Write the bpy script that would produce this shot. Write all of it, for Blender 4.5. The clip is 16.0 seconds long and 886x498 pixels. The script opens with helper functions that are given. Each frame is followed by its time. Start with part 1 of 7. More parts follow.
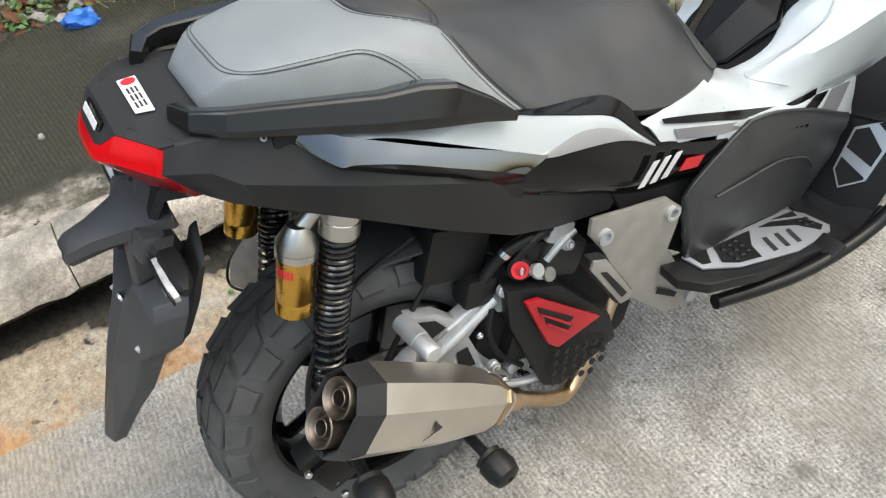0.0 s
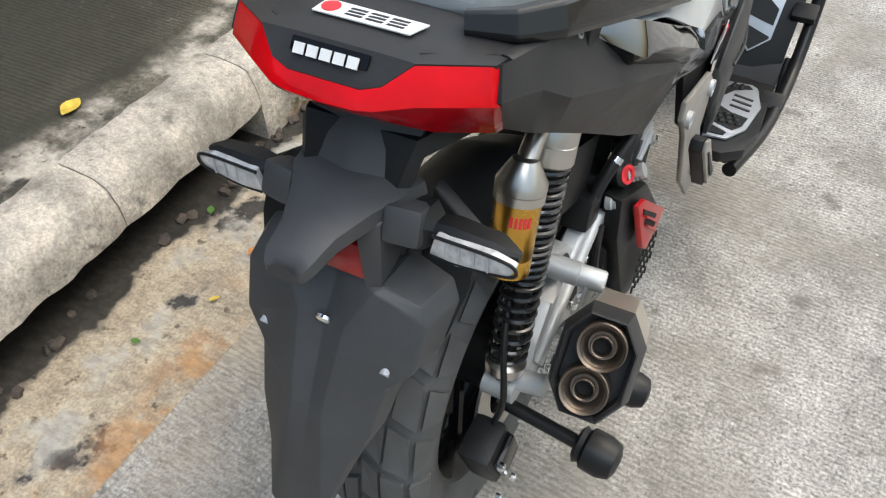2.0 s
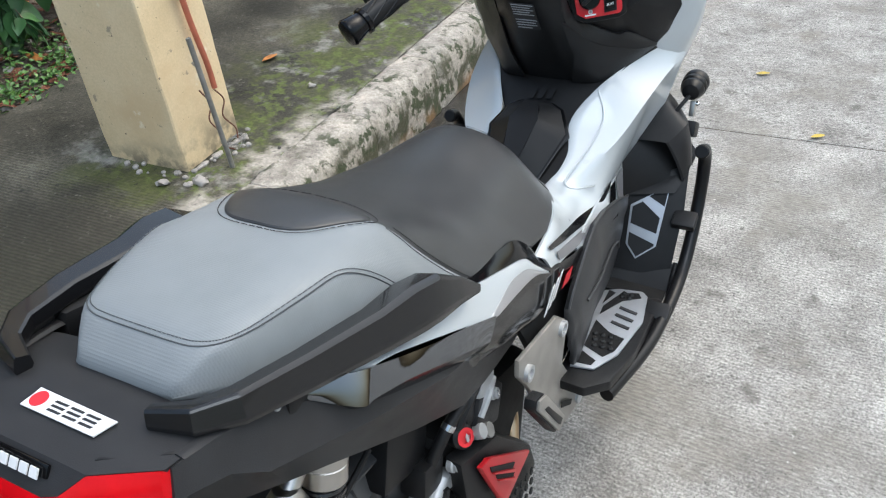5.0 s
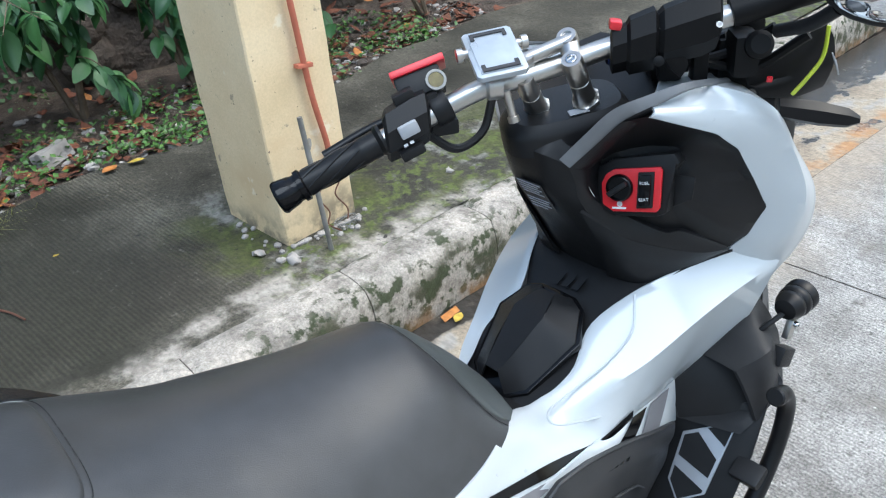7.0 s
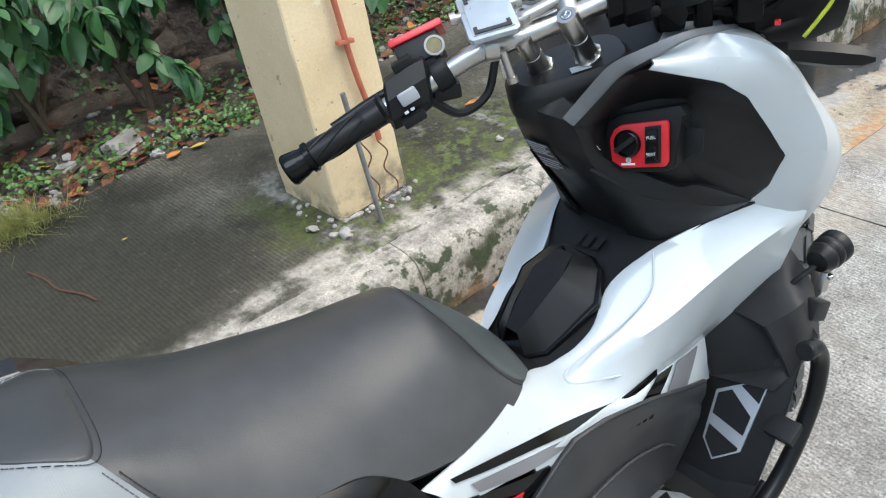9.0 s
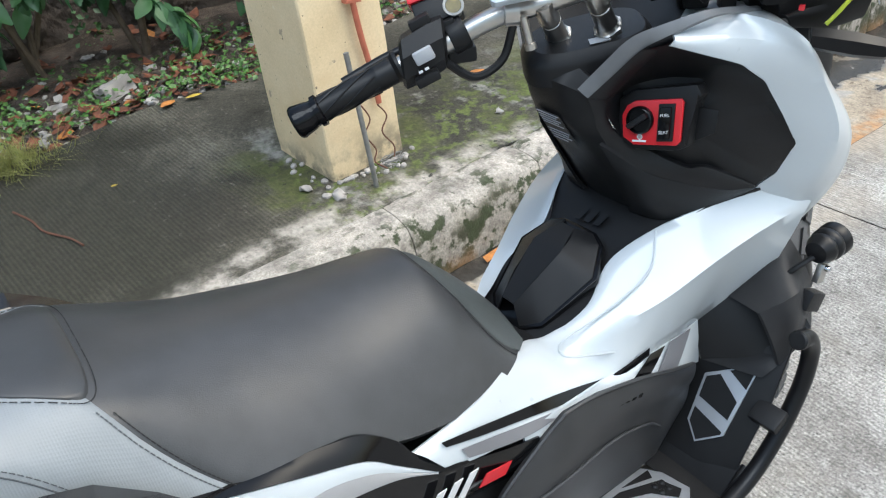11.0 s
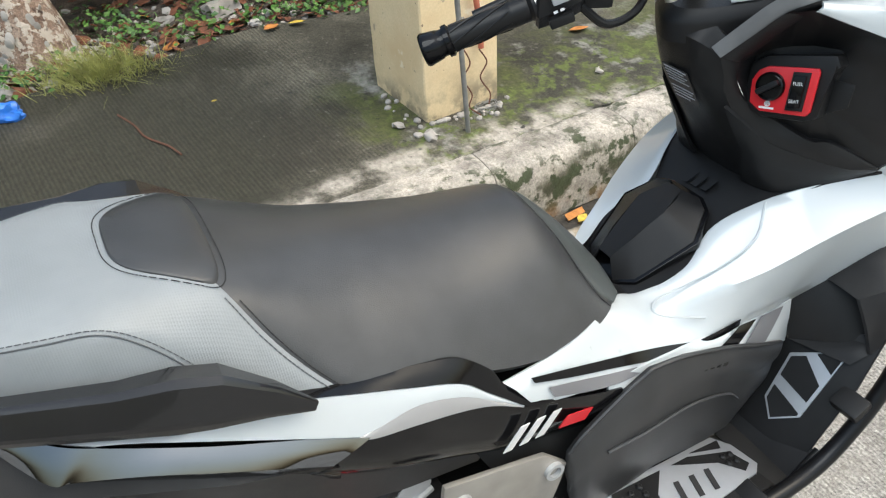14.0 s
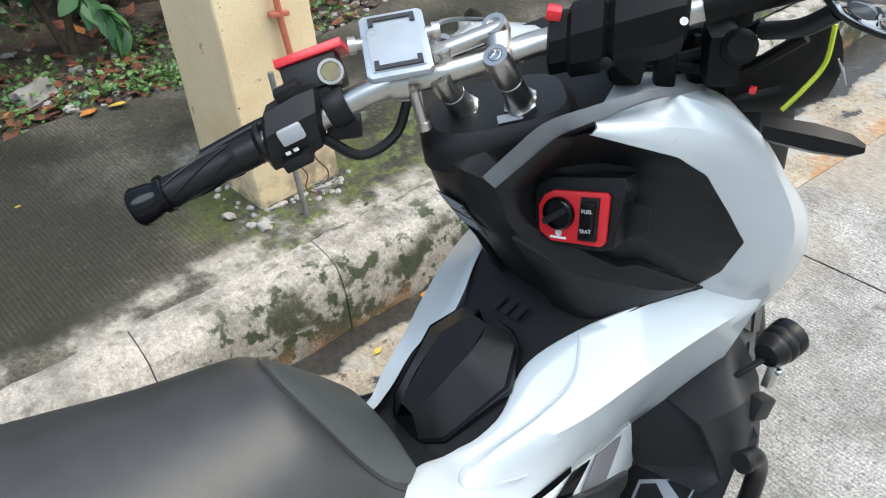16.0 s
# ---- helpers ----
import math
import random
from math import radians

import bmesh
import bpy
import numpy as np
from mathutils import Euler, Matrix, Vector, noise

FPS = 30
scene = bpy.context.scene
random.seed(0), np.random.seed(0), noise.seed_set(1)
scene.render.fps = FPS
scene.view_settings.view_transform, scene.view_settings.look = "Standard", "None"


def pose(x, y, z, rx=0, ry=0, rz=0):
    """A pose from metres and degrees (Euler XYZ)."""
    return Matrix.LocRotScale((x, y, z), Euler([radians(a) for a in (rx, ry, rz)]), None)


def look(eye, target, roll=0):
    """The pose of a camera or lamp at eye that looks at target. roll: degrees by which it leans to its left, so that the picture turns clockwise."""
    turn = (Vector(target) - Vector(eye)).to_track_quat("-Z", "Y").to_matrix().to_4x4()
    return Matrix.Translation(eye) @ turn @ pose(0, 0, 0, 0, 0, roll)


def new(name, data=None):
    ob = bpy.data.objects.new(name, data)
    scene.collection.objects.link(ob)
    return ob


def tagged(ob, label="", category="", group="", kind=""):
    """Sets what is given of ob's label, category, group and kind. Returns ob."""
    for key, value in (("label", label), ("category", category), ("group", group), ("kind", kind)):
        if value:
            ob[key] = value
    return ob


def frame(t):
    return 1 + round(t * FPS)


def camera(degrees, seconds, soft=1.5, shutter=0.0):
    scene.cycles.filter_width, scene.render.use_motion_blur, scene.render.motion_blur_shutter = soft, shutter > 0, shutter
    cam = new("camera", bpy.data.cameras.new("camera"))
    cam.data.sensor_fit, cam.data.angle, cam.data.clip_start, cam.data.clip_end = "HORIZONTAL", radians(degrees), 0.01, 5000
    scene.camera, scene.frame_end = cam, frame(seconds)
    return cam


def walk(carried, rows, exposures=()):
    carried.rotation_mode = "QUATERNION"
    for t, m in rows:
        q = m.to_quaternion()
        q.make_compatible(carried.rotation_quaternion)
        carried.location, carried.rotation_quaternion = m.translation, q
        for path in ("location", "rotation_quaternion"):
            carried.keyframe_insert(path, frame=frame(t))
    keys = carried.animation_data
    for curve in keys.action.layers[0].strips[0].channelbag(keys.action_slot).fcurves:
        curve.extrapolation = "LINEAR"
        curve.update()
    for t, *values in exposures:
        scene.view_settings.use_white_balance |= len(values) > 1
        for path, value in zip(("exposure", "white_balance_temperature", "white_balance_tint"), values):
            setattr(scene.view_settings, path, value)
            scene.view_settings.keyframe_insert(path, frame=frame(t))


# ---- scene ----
cam = camera(58.5, 16.0, soft=1.2)
PATH = [
    (0, (-0.197, -0.829, 1.225), (0.463, 0.542, -0.073), -8.2),
    (0.5, (-0.268, -0.746, 1.175), (0.454, 0.497, -0.215), -3.3),
    (1, (-0.413, -0.625, 1.163), (0.406, 0.552, -0.231), -5.3),
    (1.5, (-0.509, -0.514, 1.146), (0.512, 0.499, -0.244), 2.7),
    (2, (-0.585, -0.323, 1.128), (0.665, 0.39, -0.261), -1.5),
    (2.5, (-0.681, -0.265, 1.165), (0.614, 0.358, -0.226), -3.5),
    (3, (-0.702, -0.264, 1.18), (0.622, 0.34, -0.193), -3.5),
    (3.5, (-0.649, -0.329, 1.149), (0.622, 0.253, -0.281), -3.7),
    (4, (-0.566, -0.408, 1.15), (0.679, 0.276, -0.258), -8.3),
    (4.5, (-0.467, -0.493, 1.176), (0.819, 0.263, -0.155), -9.8),
    (5, (-0.358, -0.516, 1.277), (1.031, 0.355, 0.132), -7.0),
    (5.2, (-0.289, -0.498, 1.299), (1.143, 0.378, 0.212), -5.4),
    (7.3, (0.152, -0.639, 1.3), (1.146, 0.774, 0.292), -6.6),
    (7.5, (0.149, -0.638, 1.297), (1.103, 0.804, 0.293), -7.0),
    (8, (0.149, -0.659, 1.297), (1.03, 0.834, 0.301), -9.1),
    (8.5, (0.187, -0.692, 1.289), (1.058, 0.794, 0.272), -12.7),
    (9, (0.197, -0.7, 1.286), (1.081, 0.762, 0.247), -12.1),
    (11.5, (0.16, -0.668, 1.268), (1.02, 0.73, 0.125), -5.1),
    (12, (0.132, -0.651, 1.248), (0.946, 0.731, 0.053), -1.9),
    (12.5, (0.138, -0.65, 1.243), (0.888, 0.735, 0.011), -3.0),
    (13, (0.145, -0.671, 1.252), (0.899, 0.731, 0.041), -4.8),
    (13.5, (0.144, -0.667, 1.253), (0.902, 0.743, 0.053), -4.5),
    (14, (0.117, -0.676, 1.27), (0.836, 0.769, 0.089), -3.6),
    (14.5, (0.095, -0.688, 1.28), (0.771, 0.816, 0.147), -4.5),
    (15, (0.154, -0.705, 1.272), (0.865, 0.786, 0.145), -7.7),
    (15.5, (0.22, -0.695, 1.287), (1.034, 0.739, 0.155), -8.9),
    (16, (0.379, -0.57, 1.281), (1.313, 0.787, 0.145), -5.1),
]
walk(cam, [(t, look(eye, target, roll)) for t, eye, target, roll in PATH], exposures=((0, 0.85, 6400, 5), (1, 0.85, 6350, 5), (2, 0.77, 6300, 5), (3, 0.72, 6250, 5), (5, 0.72, 5900, 5), (7.3, 0.84, 5500, 4), (9.2, 0.84, 5850, 4), (11.4, 0.84, 5800, 4), (12.3, 0.86, 6200, 4), (13.5, 0.89, 6230, 4), (14.5, 0.91, 6250, 4), (15.2, 0.88, 6100, 4), (16, 0.87, 5900, 4)))
# world, sun and exposure: an overcast sky with a broad, weak sun
world = bpy.data.worlds.new("overcast")
scene.world = world
world.use_nodes = True
wn, wl = world.node_tree.nodes, world.node_tree.links
sky = wn.new("ShaderNodeTexSky")
sky.sky_type, sky.sun_disc = "NISHITA", False
sky.sun_elevation, sky.sun_rotation = radians(60), radians(127)
sky.air_density, sky.dust_density, sky.ozone_density = 1.6, 6.0, 1.0
hs = wn.new("ShaderNodeHueSaturation")
hs.inputs["Saturation"].default_value = 0.9
wl.new(sky.outputs[0], hs.inputs["Color"])
wl.new(hs.outputs[0], wn["Background"].inputs["Color"])
wn["Background"].inputs["Strength"].default_value = 0.15
sun = new("sun", bpy.data.lights.new("sun", "SUN"))
sun.data.energy, sun.data.angle, sun.data.color = 0.95, radians(38), (1.0, 0.985, 0.965)
sun.matrix_world = look((0, 0, 10), (2.5, 1.9, 4.9))


# ---- materials
def material(name, base, rough=0.5, metal=0.0, coat=0.0, var=0.12, scale=30.0, bump=0.15, bscale=400.0, spec=0.5, dist=0.001):
    """A procedural surface: base colour with two scales of variation, fine relief."""
    m = bpy.data.materials.new(name)
    m.use_nodes = True
    n, l = m.node_tree.nodes, m.node_tree.links
    p = n["Principled BSDF"]
    p.inputs["Roughness"].default_value, p.inputs["Metallic"].default_value = rough, metal
    p.inputs["Coat Weight"].default_value, p.inputs["Coat Roughness"].default_value = coat, 0.04
    p.inputs["Specular IOR Level"].default_value = spec
    geo = n.new("ShaderNodeNewGeometry")
    big, fine = n.new("ShaderNodeTexNoise"), n.new("ShaderNodeTexNoise")
    big.inputs["Scale"].default_value, big.inputs["Detail"].default_value = scale, 5
    fine.inputs["Scale"].default_value, fine.inputs["Detail"].default_value = bscale, 3
    ramp = n.new("ShaderNodeMapRange")
    ramp.inputs["From Min"].default_value, ramp.inputs["From Max"].default_value = 0.3, 0.7
    ramp.inputs["To Min"].default_value, ramp.inputs["To Max"].default_value = 1 - var, 1 + var
    mul = n.new("ShaderNodeVectorMath")
    mul.operation = "SCALE"
    mul.inputs[0].default_value = base
    l.new(geo.outputs["Position"], big.inputs["Vector"])
    l.new(geo.outputs["Position"], fine.inputs["Vector"])
    l.new(big.outputs["Fac"], ramp.inputs["Value"])
    l.new(ramp.outputs[0], mul.inputs["Scale"])
    l.new(mul.outputs[0], p.inputs["Base Color"])
    rr = n.new("ShaderNodeMapRange")
    rr.inputs["To Min"].default_value, rr.inputs["To Max"].default_value = max(0.02, rough * 0.8), min(1, rough * 1.2)
    l.new(big.outputs["Fac"], rr.inputs["Value"])
    l.new(rr.outputs[0], p.inputs["Roughness"])
    if bump:
        b = n.new("ShaderNodeBump")
        b.inputs["Strength"].default_value, b.inputs["Distance"].default_value = bump, dist
        l.new(fine.outputs["Fac"], b.inputs["Height"])
        l.new(b.outputs[0], p.inputs["Normal"])
    return m


M = {}
M["matte"] = material("matte_dark_plastic", (0.026, 0.026, 0.0273), 0.44, bump=0.25, bscale=900, spec=0.24)
M["black"] = material("black_plastic", (0.0105, 0.0105, 0.0112), 0.44, bump=0.25, bscale=900, spec=0.27)
M["shield"] = material("rubbery_leg_shield", (0.026, 0.0265, 0.028), 0.42, bump=0.2, bscale=700, spec=0.5, var=0.25, scale=14)
# darker copy of the black plastic: shade round controls and dash, in the colour
M["control"] = material("shade_dark_control_plastic", (0.004, 0.004, 0.0044), 0.5, bump=0.1, spec=0.18)
M["satin"] = material("satin_black_rail", (0.007, 0.007, 0.0078), 0.3, bump=0.05, spec=0.26)
M["rail"] = material("rail_black_paint", (0.0075, 0.0075, 0.0083), 0.23, bump=0.06, bscale=1200, spec=0.34, coat=0.4)
# lighter copy of the matte plastic: open-sky light put into the colour
M["fenderplastic"] = material("lit_fender_plastic", (0.044, 0.0445, 0.047), 0.46, bump=0.25, bscale=900, spec=0.42)
M["smoke"] = material("smoky_plastic_sheet", (0.2, 0.175, 0.15), 0.25, bump=0.1, var=0.2)
M["gloss"] = material("gloss_black_paint", (0.004, 0.004, 0.0046), 0.14, coat=0.1, spec=0.2, bump=0)
M["white"] = material("pearl_white_paint", (0.51, 0.545, 0.565), 0.3, coat=0.7, var=0.006, bump=0)
M["edgestrip"] = material("satin_grey_edge", (0.15, 0.155, 0.162), 0.38, bump=0.1, bscale=900, spec=0.5)
M["silver"] = material("silver_grey_paint", (0.42, 0.42, 0.43), 0.3, metal=0.4, coat=0.6, var=0.03, bump=0)
M["stripe_grey"] = material("grey_decal", (0.14, 0.14, 0.15), 0.3, coat=0.5, var=0.03, bump=0)
M["vinyl"] = material("black_seat_vinyl", (0.038, 0.0388, 0.0405), 0.38, bump=0.25, bscale=700, var=0.15, spec=0.46)
# lighter grey-green copy of the seat vinyl: light on the nose, painted in
M["vinyl_front"] = material("lit_nose_vinyl", (0.055, 0.062, 0.062), 0.5, bump=0.2, bscale=700)
M["rubber"] = material("tyre_rubber", (0.066, 0.066, 0.067), 0.7, bump=0.3, bscale=300, var=0.25, scale=20)
M["softrubber"] = material("grip_rubber", (0.008, 0.008, 0.0085), 0.42, bump=0.1, spec=0.3)
M["steel"] = material("brushed_steel", (0.52, 0.5, 0.47), 0.32, metal=1.0, bump=0.1, var=0.06)
M["titan"] = material("brushed_muffler", (0.66, 0.62, 0.55), 0.4, metal=1.0, bump=0.12, var=0.08, scale=12)
M["heat"] = material("heat_stained_pipe", (0.52, 0.38, 0.24), 0.3, metal=1.0, bump=0.1, var=0.2, scale=25)
M["outlet"] = material("sooty_outlet_steel", (0.19, 0.158, 0.132), 0.48, metal=1.0, bump=0, var=0.15, scale=30)
M["chrome"] = material("bright_bolt", (0.68, 0.69, 0.7), 0.18, metal=1.0, bump=0)
M["cast"] = material("cast_alloy", (0.46, 0.47, 0.48), 0.5, metal=0.6, bump=0.35, bscale=500)
M["greycast"] = material("painted_alloy_bracket", (0.3, 0.285, 0.262), 0.46, metal=0.5, bump=0.2, bscale=500)
M["gold"] = material("gold_anodised", (0.62, 0.36, 0.07), 0.28, metal=1.0, bump=0, var=0.04)
# gloss black trim coloured as metal, to brighten the sky's reflection in it
M["skygloss"] = material("sky_reflection_gloss_trim", (0.155, 0.163, 0.176), 0.05, metal=1.0, coat=0.6, bump=0, var=0.03)
M["spring"] = material("black_spring_enamel", (0.012, 0.012, 0.013), 0.25, coat=0.5, bump=0)
M["redpaint"] = material("red_painted_plate", (0.36, 0.008, 0.014), 0.34, coat=0.3, bump=0, var=0.06, spec=0.35)
M["redplastic"] = material("red_switch_plate", (0.55, 0.012, 0.02), 0.35, coat=0.3, bump=0, var=0.04)
M["lens"] = material("red_tail_lens", (0.58, 0.001, 0.006), 0.16, coat=0.12, bump=0.1, bscale=60, var=0.3, scale=14, dist=0.002, spec=0.22)
M["reflector"] = material("red_reflector", (0.25, 0.006, 0.01), 0.2, coat=0.6, bump=0.4, bscale=260, var=0.2)
M["clear"] = material("clear_signal_lens", (0.42, 0.42, 0.43), 0.15, coat=1.0, bump=0.5, bscale=220, var=0.3, scale=90)
M["mark_white"] = material("white_marking", (0.72, 0.72, 0.72), 0.45, var=0.03, bump=0)
M["mark_red"] = material("red_marking", (0.6, 0.02, 0.03), 0.4, var=0.03, bump=0)
M["mark_dark"] = material("dark_marking", (0.02, 0.02, 0.022), 0.5, var=0.03, bump=0)
M["mark_pale"] = material("pale_grey_marking", (0.35, 0.36, 0.38), 0.45, var=0.05, bump=0)
M["deckmetal"] = material("satin_deck_metal", (0.44, 0.46, 0.5), 0.4, metal=0.6, bump=0.1, var=0.05)
M["thread"] = material("seam_thread", (0.012, 0.012, 0.012), 0.8, bump=0)
M["greythread"] = material("grey_seam_thread", (0.07, 0.075, 0.08), 0.8, bump=0)
# near black that holds the shade of gaps and openings in its colour
M["inside"] = material("shade_black_inside", (0.006, 0.006, 0.006), 0.8, bump=0)
M["mirror"] = material("mirror_glass", (0.75, 0.78, 0.82), 0.03, metal=1.0, bump=0, var=0.01)
M["olive"] = material("olive_brake_fluid", (0.13, 0.105, 0.03), 0.35, coat=0.0, bump=0, var=0.3, scale=150)
M["bluemetal"] = material("blue_anodised", (0.01, 0.06, 0.4), 0.25, metal=0.7, bump=0)
M["lime"] = material("lime_decal", (0.42, 0.5, 0.02), 0.4, bump=0)
M["phone"] = material("pale_mount", (0.42, 0.46, 0.5), 0.3, metal=0.5, bump=0.05)
M["conduit"] = material("orange_conduit", (0.4, 0.12, 0.07), 0.5, bump=0.1, var=0.15)
M["greypipe"] = material("grey_steel_pipe", (0.24, 0.24, 0.23), 0.5, metal=0.5, bump=0.2, var=0.25)
M["rust"] = material("rusty_wire", (0.12, 0.05, 0.03), 0.8, bump=0.2)
M["stone"] = material("pale_rubble", (0.33, 0.308, 0.285), 0.85, bump=0.5, bscale=90, var=0.3, scale=9, dist=0.004)
M["wallrock"] = material("dark_rock_wall", (0.058, 0.046, 0.037), 0.9, bump=1.0, bscale=22, var=0.65, scale=9, dist=0.03)
# darker copy of the lens red: the lower facet's shade, put in the colour
M["lens_low"] = material("shaded_red_lens", (0.24, 0.0005, 0.004), 0.14, coat=0.12, bump=0.35, bscale=90, var=0.5, scale=24, dist=0.002, spec=0.22)
M["stem"] = material("shrub_stem", (0.12, 0.09, 0.06), 0.85, bump=0.4, bscale=120, var=0.3)
M["bluebag"] = material("blue_plastic_bag", (0.03, 0.16, 0.6), 0.3, bump=0.5, bscale=60, var=0.3, dist=0.004)
M["yellow"] = material("yellow_fallen_leaf", (0.5, 0.36, 0.05), 0.6, bump=0.2, var=0.3, scale=60)
M["orange"] = material("orange_fallen_leaf", (0.42, 0.17, 0.04), 0.6, bump=0.2, var=0.3, scale=60)
M["dryleaf"] = material("brown_dry_leaf", (0.14, 0.05, 0.025), 0.8, bump=0.3, var=0.4, scale=40)
M["grass"] = material("pale_grass", (0.3, 0.31, 0.1), 0.7, bump=0, var=0.4, scale=20)


def leaf_material(name, a, b):
    m = material(name, a, 0.42, bump=0.3, bscale=80, dist=0.002)
    n, l = m.node_tree.nodes, m.node_tree.links
    info, geo, mix, add = n.new("ShaderNodeObjectInfo"), n.new("ShaderNodeNewGeometry"), n.new("ShaderNodeMix"), n.new("ShaderNodeMath")
    mix.data_type = "RGBA"
    mix.inputs["A"].default_value, mix.inputs["B"].default_value = (*a, 1), (*b, 1)
    add.operation = "FRACT"
    two = n.new("ShaderNodeMath")
    l.new(info.outputs["Random"], two.inputs[0])
    l.new(geo.outputs["Random Per Island"], two.inputs[1])
    l.new(two.outputs[0], add.inputs[0])
    l.new(add.outputs[0], mix.inputs["Factor"])
    l.new(mix.outputs["Result"], n["Principled BSDF"].inputs["Base Color"])
    return m


M["leaf"] = leaf_material("shrub_leaf", (0.015, 0.055, 0.02), (0.075, 0.18, 0.055))
M["weed"] = leaf_material("ground_weed_leaf", (0.03, 0.09, 0.015), (0.1, 0.2, 0.04))


def ground_material(name, stops, scale, rough=(0.75, 0.9), bump=0.5, dist=0.004, bscale=40, bands=None, layers=(), brush=None, grooves=0.1, speckle=0.36, spec=0.5):
    """Concrete and soil: noise-driven colour ramp, speckle, optional grooves, and stain layers (noise scale, from, to, colour, axis limits)."""
    m = bpy.data.materials.new(name)
    m.use_nodes = True
    n, l = m.node_tree.nodes, m.node_tree.links
    p = n["Principled BSDF"]
    p.inputs["Specular IOR Level"].default_value = spec
    geo = n.new("ShaderNodeNewGeometry")
    pos = geo.outputs["Position"]

    def tex(s, detail=6, rough_=0.6):
        t = n.new("ShaderNodeTexNoise")
        t.inputs["Scale"].default_value, t.inputs["Detail"].default_value, t.inputs["Roughness"].default_value = s, detail, rough_
        l.new(pos, t.inputs["Vector"])
        return t.outputs["Fac"]

    def ranged(v, a, b, c=0.0, d=1.0):
        r = n.new("ShaderNodeMapRange")
        r.interpolation_type = "SMOOTHSTEP"
        for k, x in zip(("From Min", "From Max", "To Min", "To Max"), (a, b, c, d)):
            r.inputs[k].default_value = x
        l.new(v, r.inputs["Value"])
        return r.outputs[0]

    def math_(op, a, b):
        r = n.new("ShaderNodeMath")
        r.operation = op
        for i, v in enumerate((a, b)):
            if isinstance(v, (int, float)):
                r.inputs[i].default_value = v
            else:
                l.new(v, r.inputs[i])
        return r.outputs[0]

    big = tex(scale)
    ramp = n.new("ShaderNodeValToRGB")
    els = ramp.color_ramp.elements
    while len(els) < len(stops):
        els.new(0.5)
    for e, (at, c) in zip(els, stops):
        e.position, e.color = at, (*c, 1)
    l.new(big, ramp.inputs[0])
    colour = ramp.outputs[0]
    speck = ranged(tex(170, 3), 0.3, 0.7, 1 - speckle, 1 + speckle)
    mul = n.new("ShaderNodeVectorMath")
    mul.operation = "SCALE"
    l.new(colour, mul.inputs[0])
    l.new(speck, mul.inputs["Scale"])
    colour = mul.outputs[0]
    sep = n.new("ShaderNodeSeparateXYZ")
    l.new(pos, sep.inputs[0])
    axes = {"x": sep.outputs[0], "y": sep.outputs[1], "z": sep.outputs[2]}
    roughness = ranged(big, 0.3, 0.7, rough[0], rough[1])
    for s, a, b, c, limits, wet in layers:
        k = ranged(tex(s), a, b)
        for axis, lo, hi in limits:
            wob = math_("ADD", axes[axis], math_("MULTIPLY", math_("SUBTRACT", tex(5, 4), 0.5), 0.22))
            k = math_("MULTIPLY", k, ranged(wob, lo, hi))
        mix = n.new("ShaderNodeMix")
        mix.data_type = "RGBA"
        mix.inputs["B"].default_value = (*c, 1)
        l.new(k, mix.inputs["Factor"])
        l.new(colour, mix.inputs["A"])
        colour = mix.outputs["Result"]
        if wet:
            fm = n.new("ShaderNodeMix")
            fm.inputs["B"].default_value = wet
            l.new(k, fm.inputs["Factor"])
            l.new(roughness, fm.inputs["A"])
            roughness = fm.outputs["Result"]
    l.new(colour, p.inputs["Base Color"])
    l.new(roughness, p.inputs["Roughness"])
    height = math_("ADD", tex(bscale, 8), math_("MULTIPLY", tex(260, 2), 0.35))
    if brush:
        mp = n.new("ShaderNodeMapping")
        mp.inputs["Scale"].default_value = (1.0, brush[1], 1.0)
        l.new(pos, mp.inputs["Vector"])
        bt = n.new("ShaderNodeTexNoise")
        bt.inputs["Scale"].default_value, bt.inputs["Detail"].default_value, bt.inputs["Roughness"].default_value = brush[0], 4, 0.65
        l.new(mp.outputs[0], bt.inputs["Vector"])
        height = math_("ADD", height, math_("MULTIPLY", bt.outputs["Fac"], 0.8))
        ml = n.new("ShaderNodeVectorMath")
        ml.operation = "SCALE"
        l.new(colour, ml.inputs[0])
        l.new(ranged(bt.outputs["Fac"], 0.32, 0.68, 1 - brush[2], 1 + brush[2]), ml.inputs["Scale"])
        l.new(ml.outputs[0], p.inputs["Base Color"])
        colour = ml.outputs[0]
    if bands:
        w = n.new("ShaderNodeTexWave")
        w.wave_type, w.bands_direction = "BANDS", "X"
        w.inputs["Scale"].default_value, w.inputs["Distortion"].default_value, w.inputs["Detail"].default_value, w.inputs["Detail Scale"].default_value = bands[0], bands[1], 3, bands[2]
        turn = n.new("ShaderNodeVectorRotate")
        turn.rotation_type = "Z_AXIS"
        turn.inputs["Angle"].default_value = radians(bands[4])
        l.new(pos, turn.inputs["Vector"])
        l.new(turn.outputs[0], w.inputs["Vector"])
        k = w.outputs["Fac"]
        if len(bands) > 5:
            for axis, lo, hi in bands[5]:
                k = math_("MULTIPLY", k, ranged(axes[axis], lo, hi))
        height = math_("ADD", height, math_("MULTIPLY", k, bands[3]))
        mb = n.new("ShaderNodeVectorMath")
        mb.operation = "SCALE"
        l.new(colour, mb.inputs[0])
        l.new(ranged(k, 0.0, 1.0, 1.0, 1.0 + grooves), mb.inputs["Scale"])
        l.new(mb.outputs[0], p.inputs["Base Color"])
    b = n.new("ShaderNodeBump")
    b.inputs["Strength"].default_value, b.inputs["Distance"].default_value = bump, dist
    l.new(height, b.inputs["Height"])
    l.new(b.outputs[0], p.inputs["Normal"])
    return m


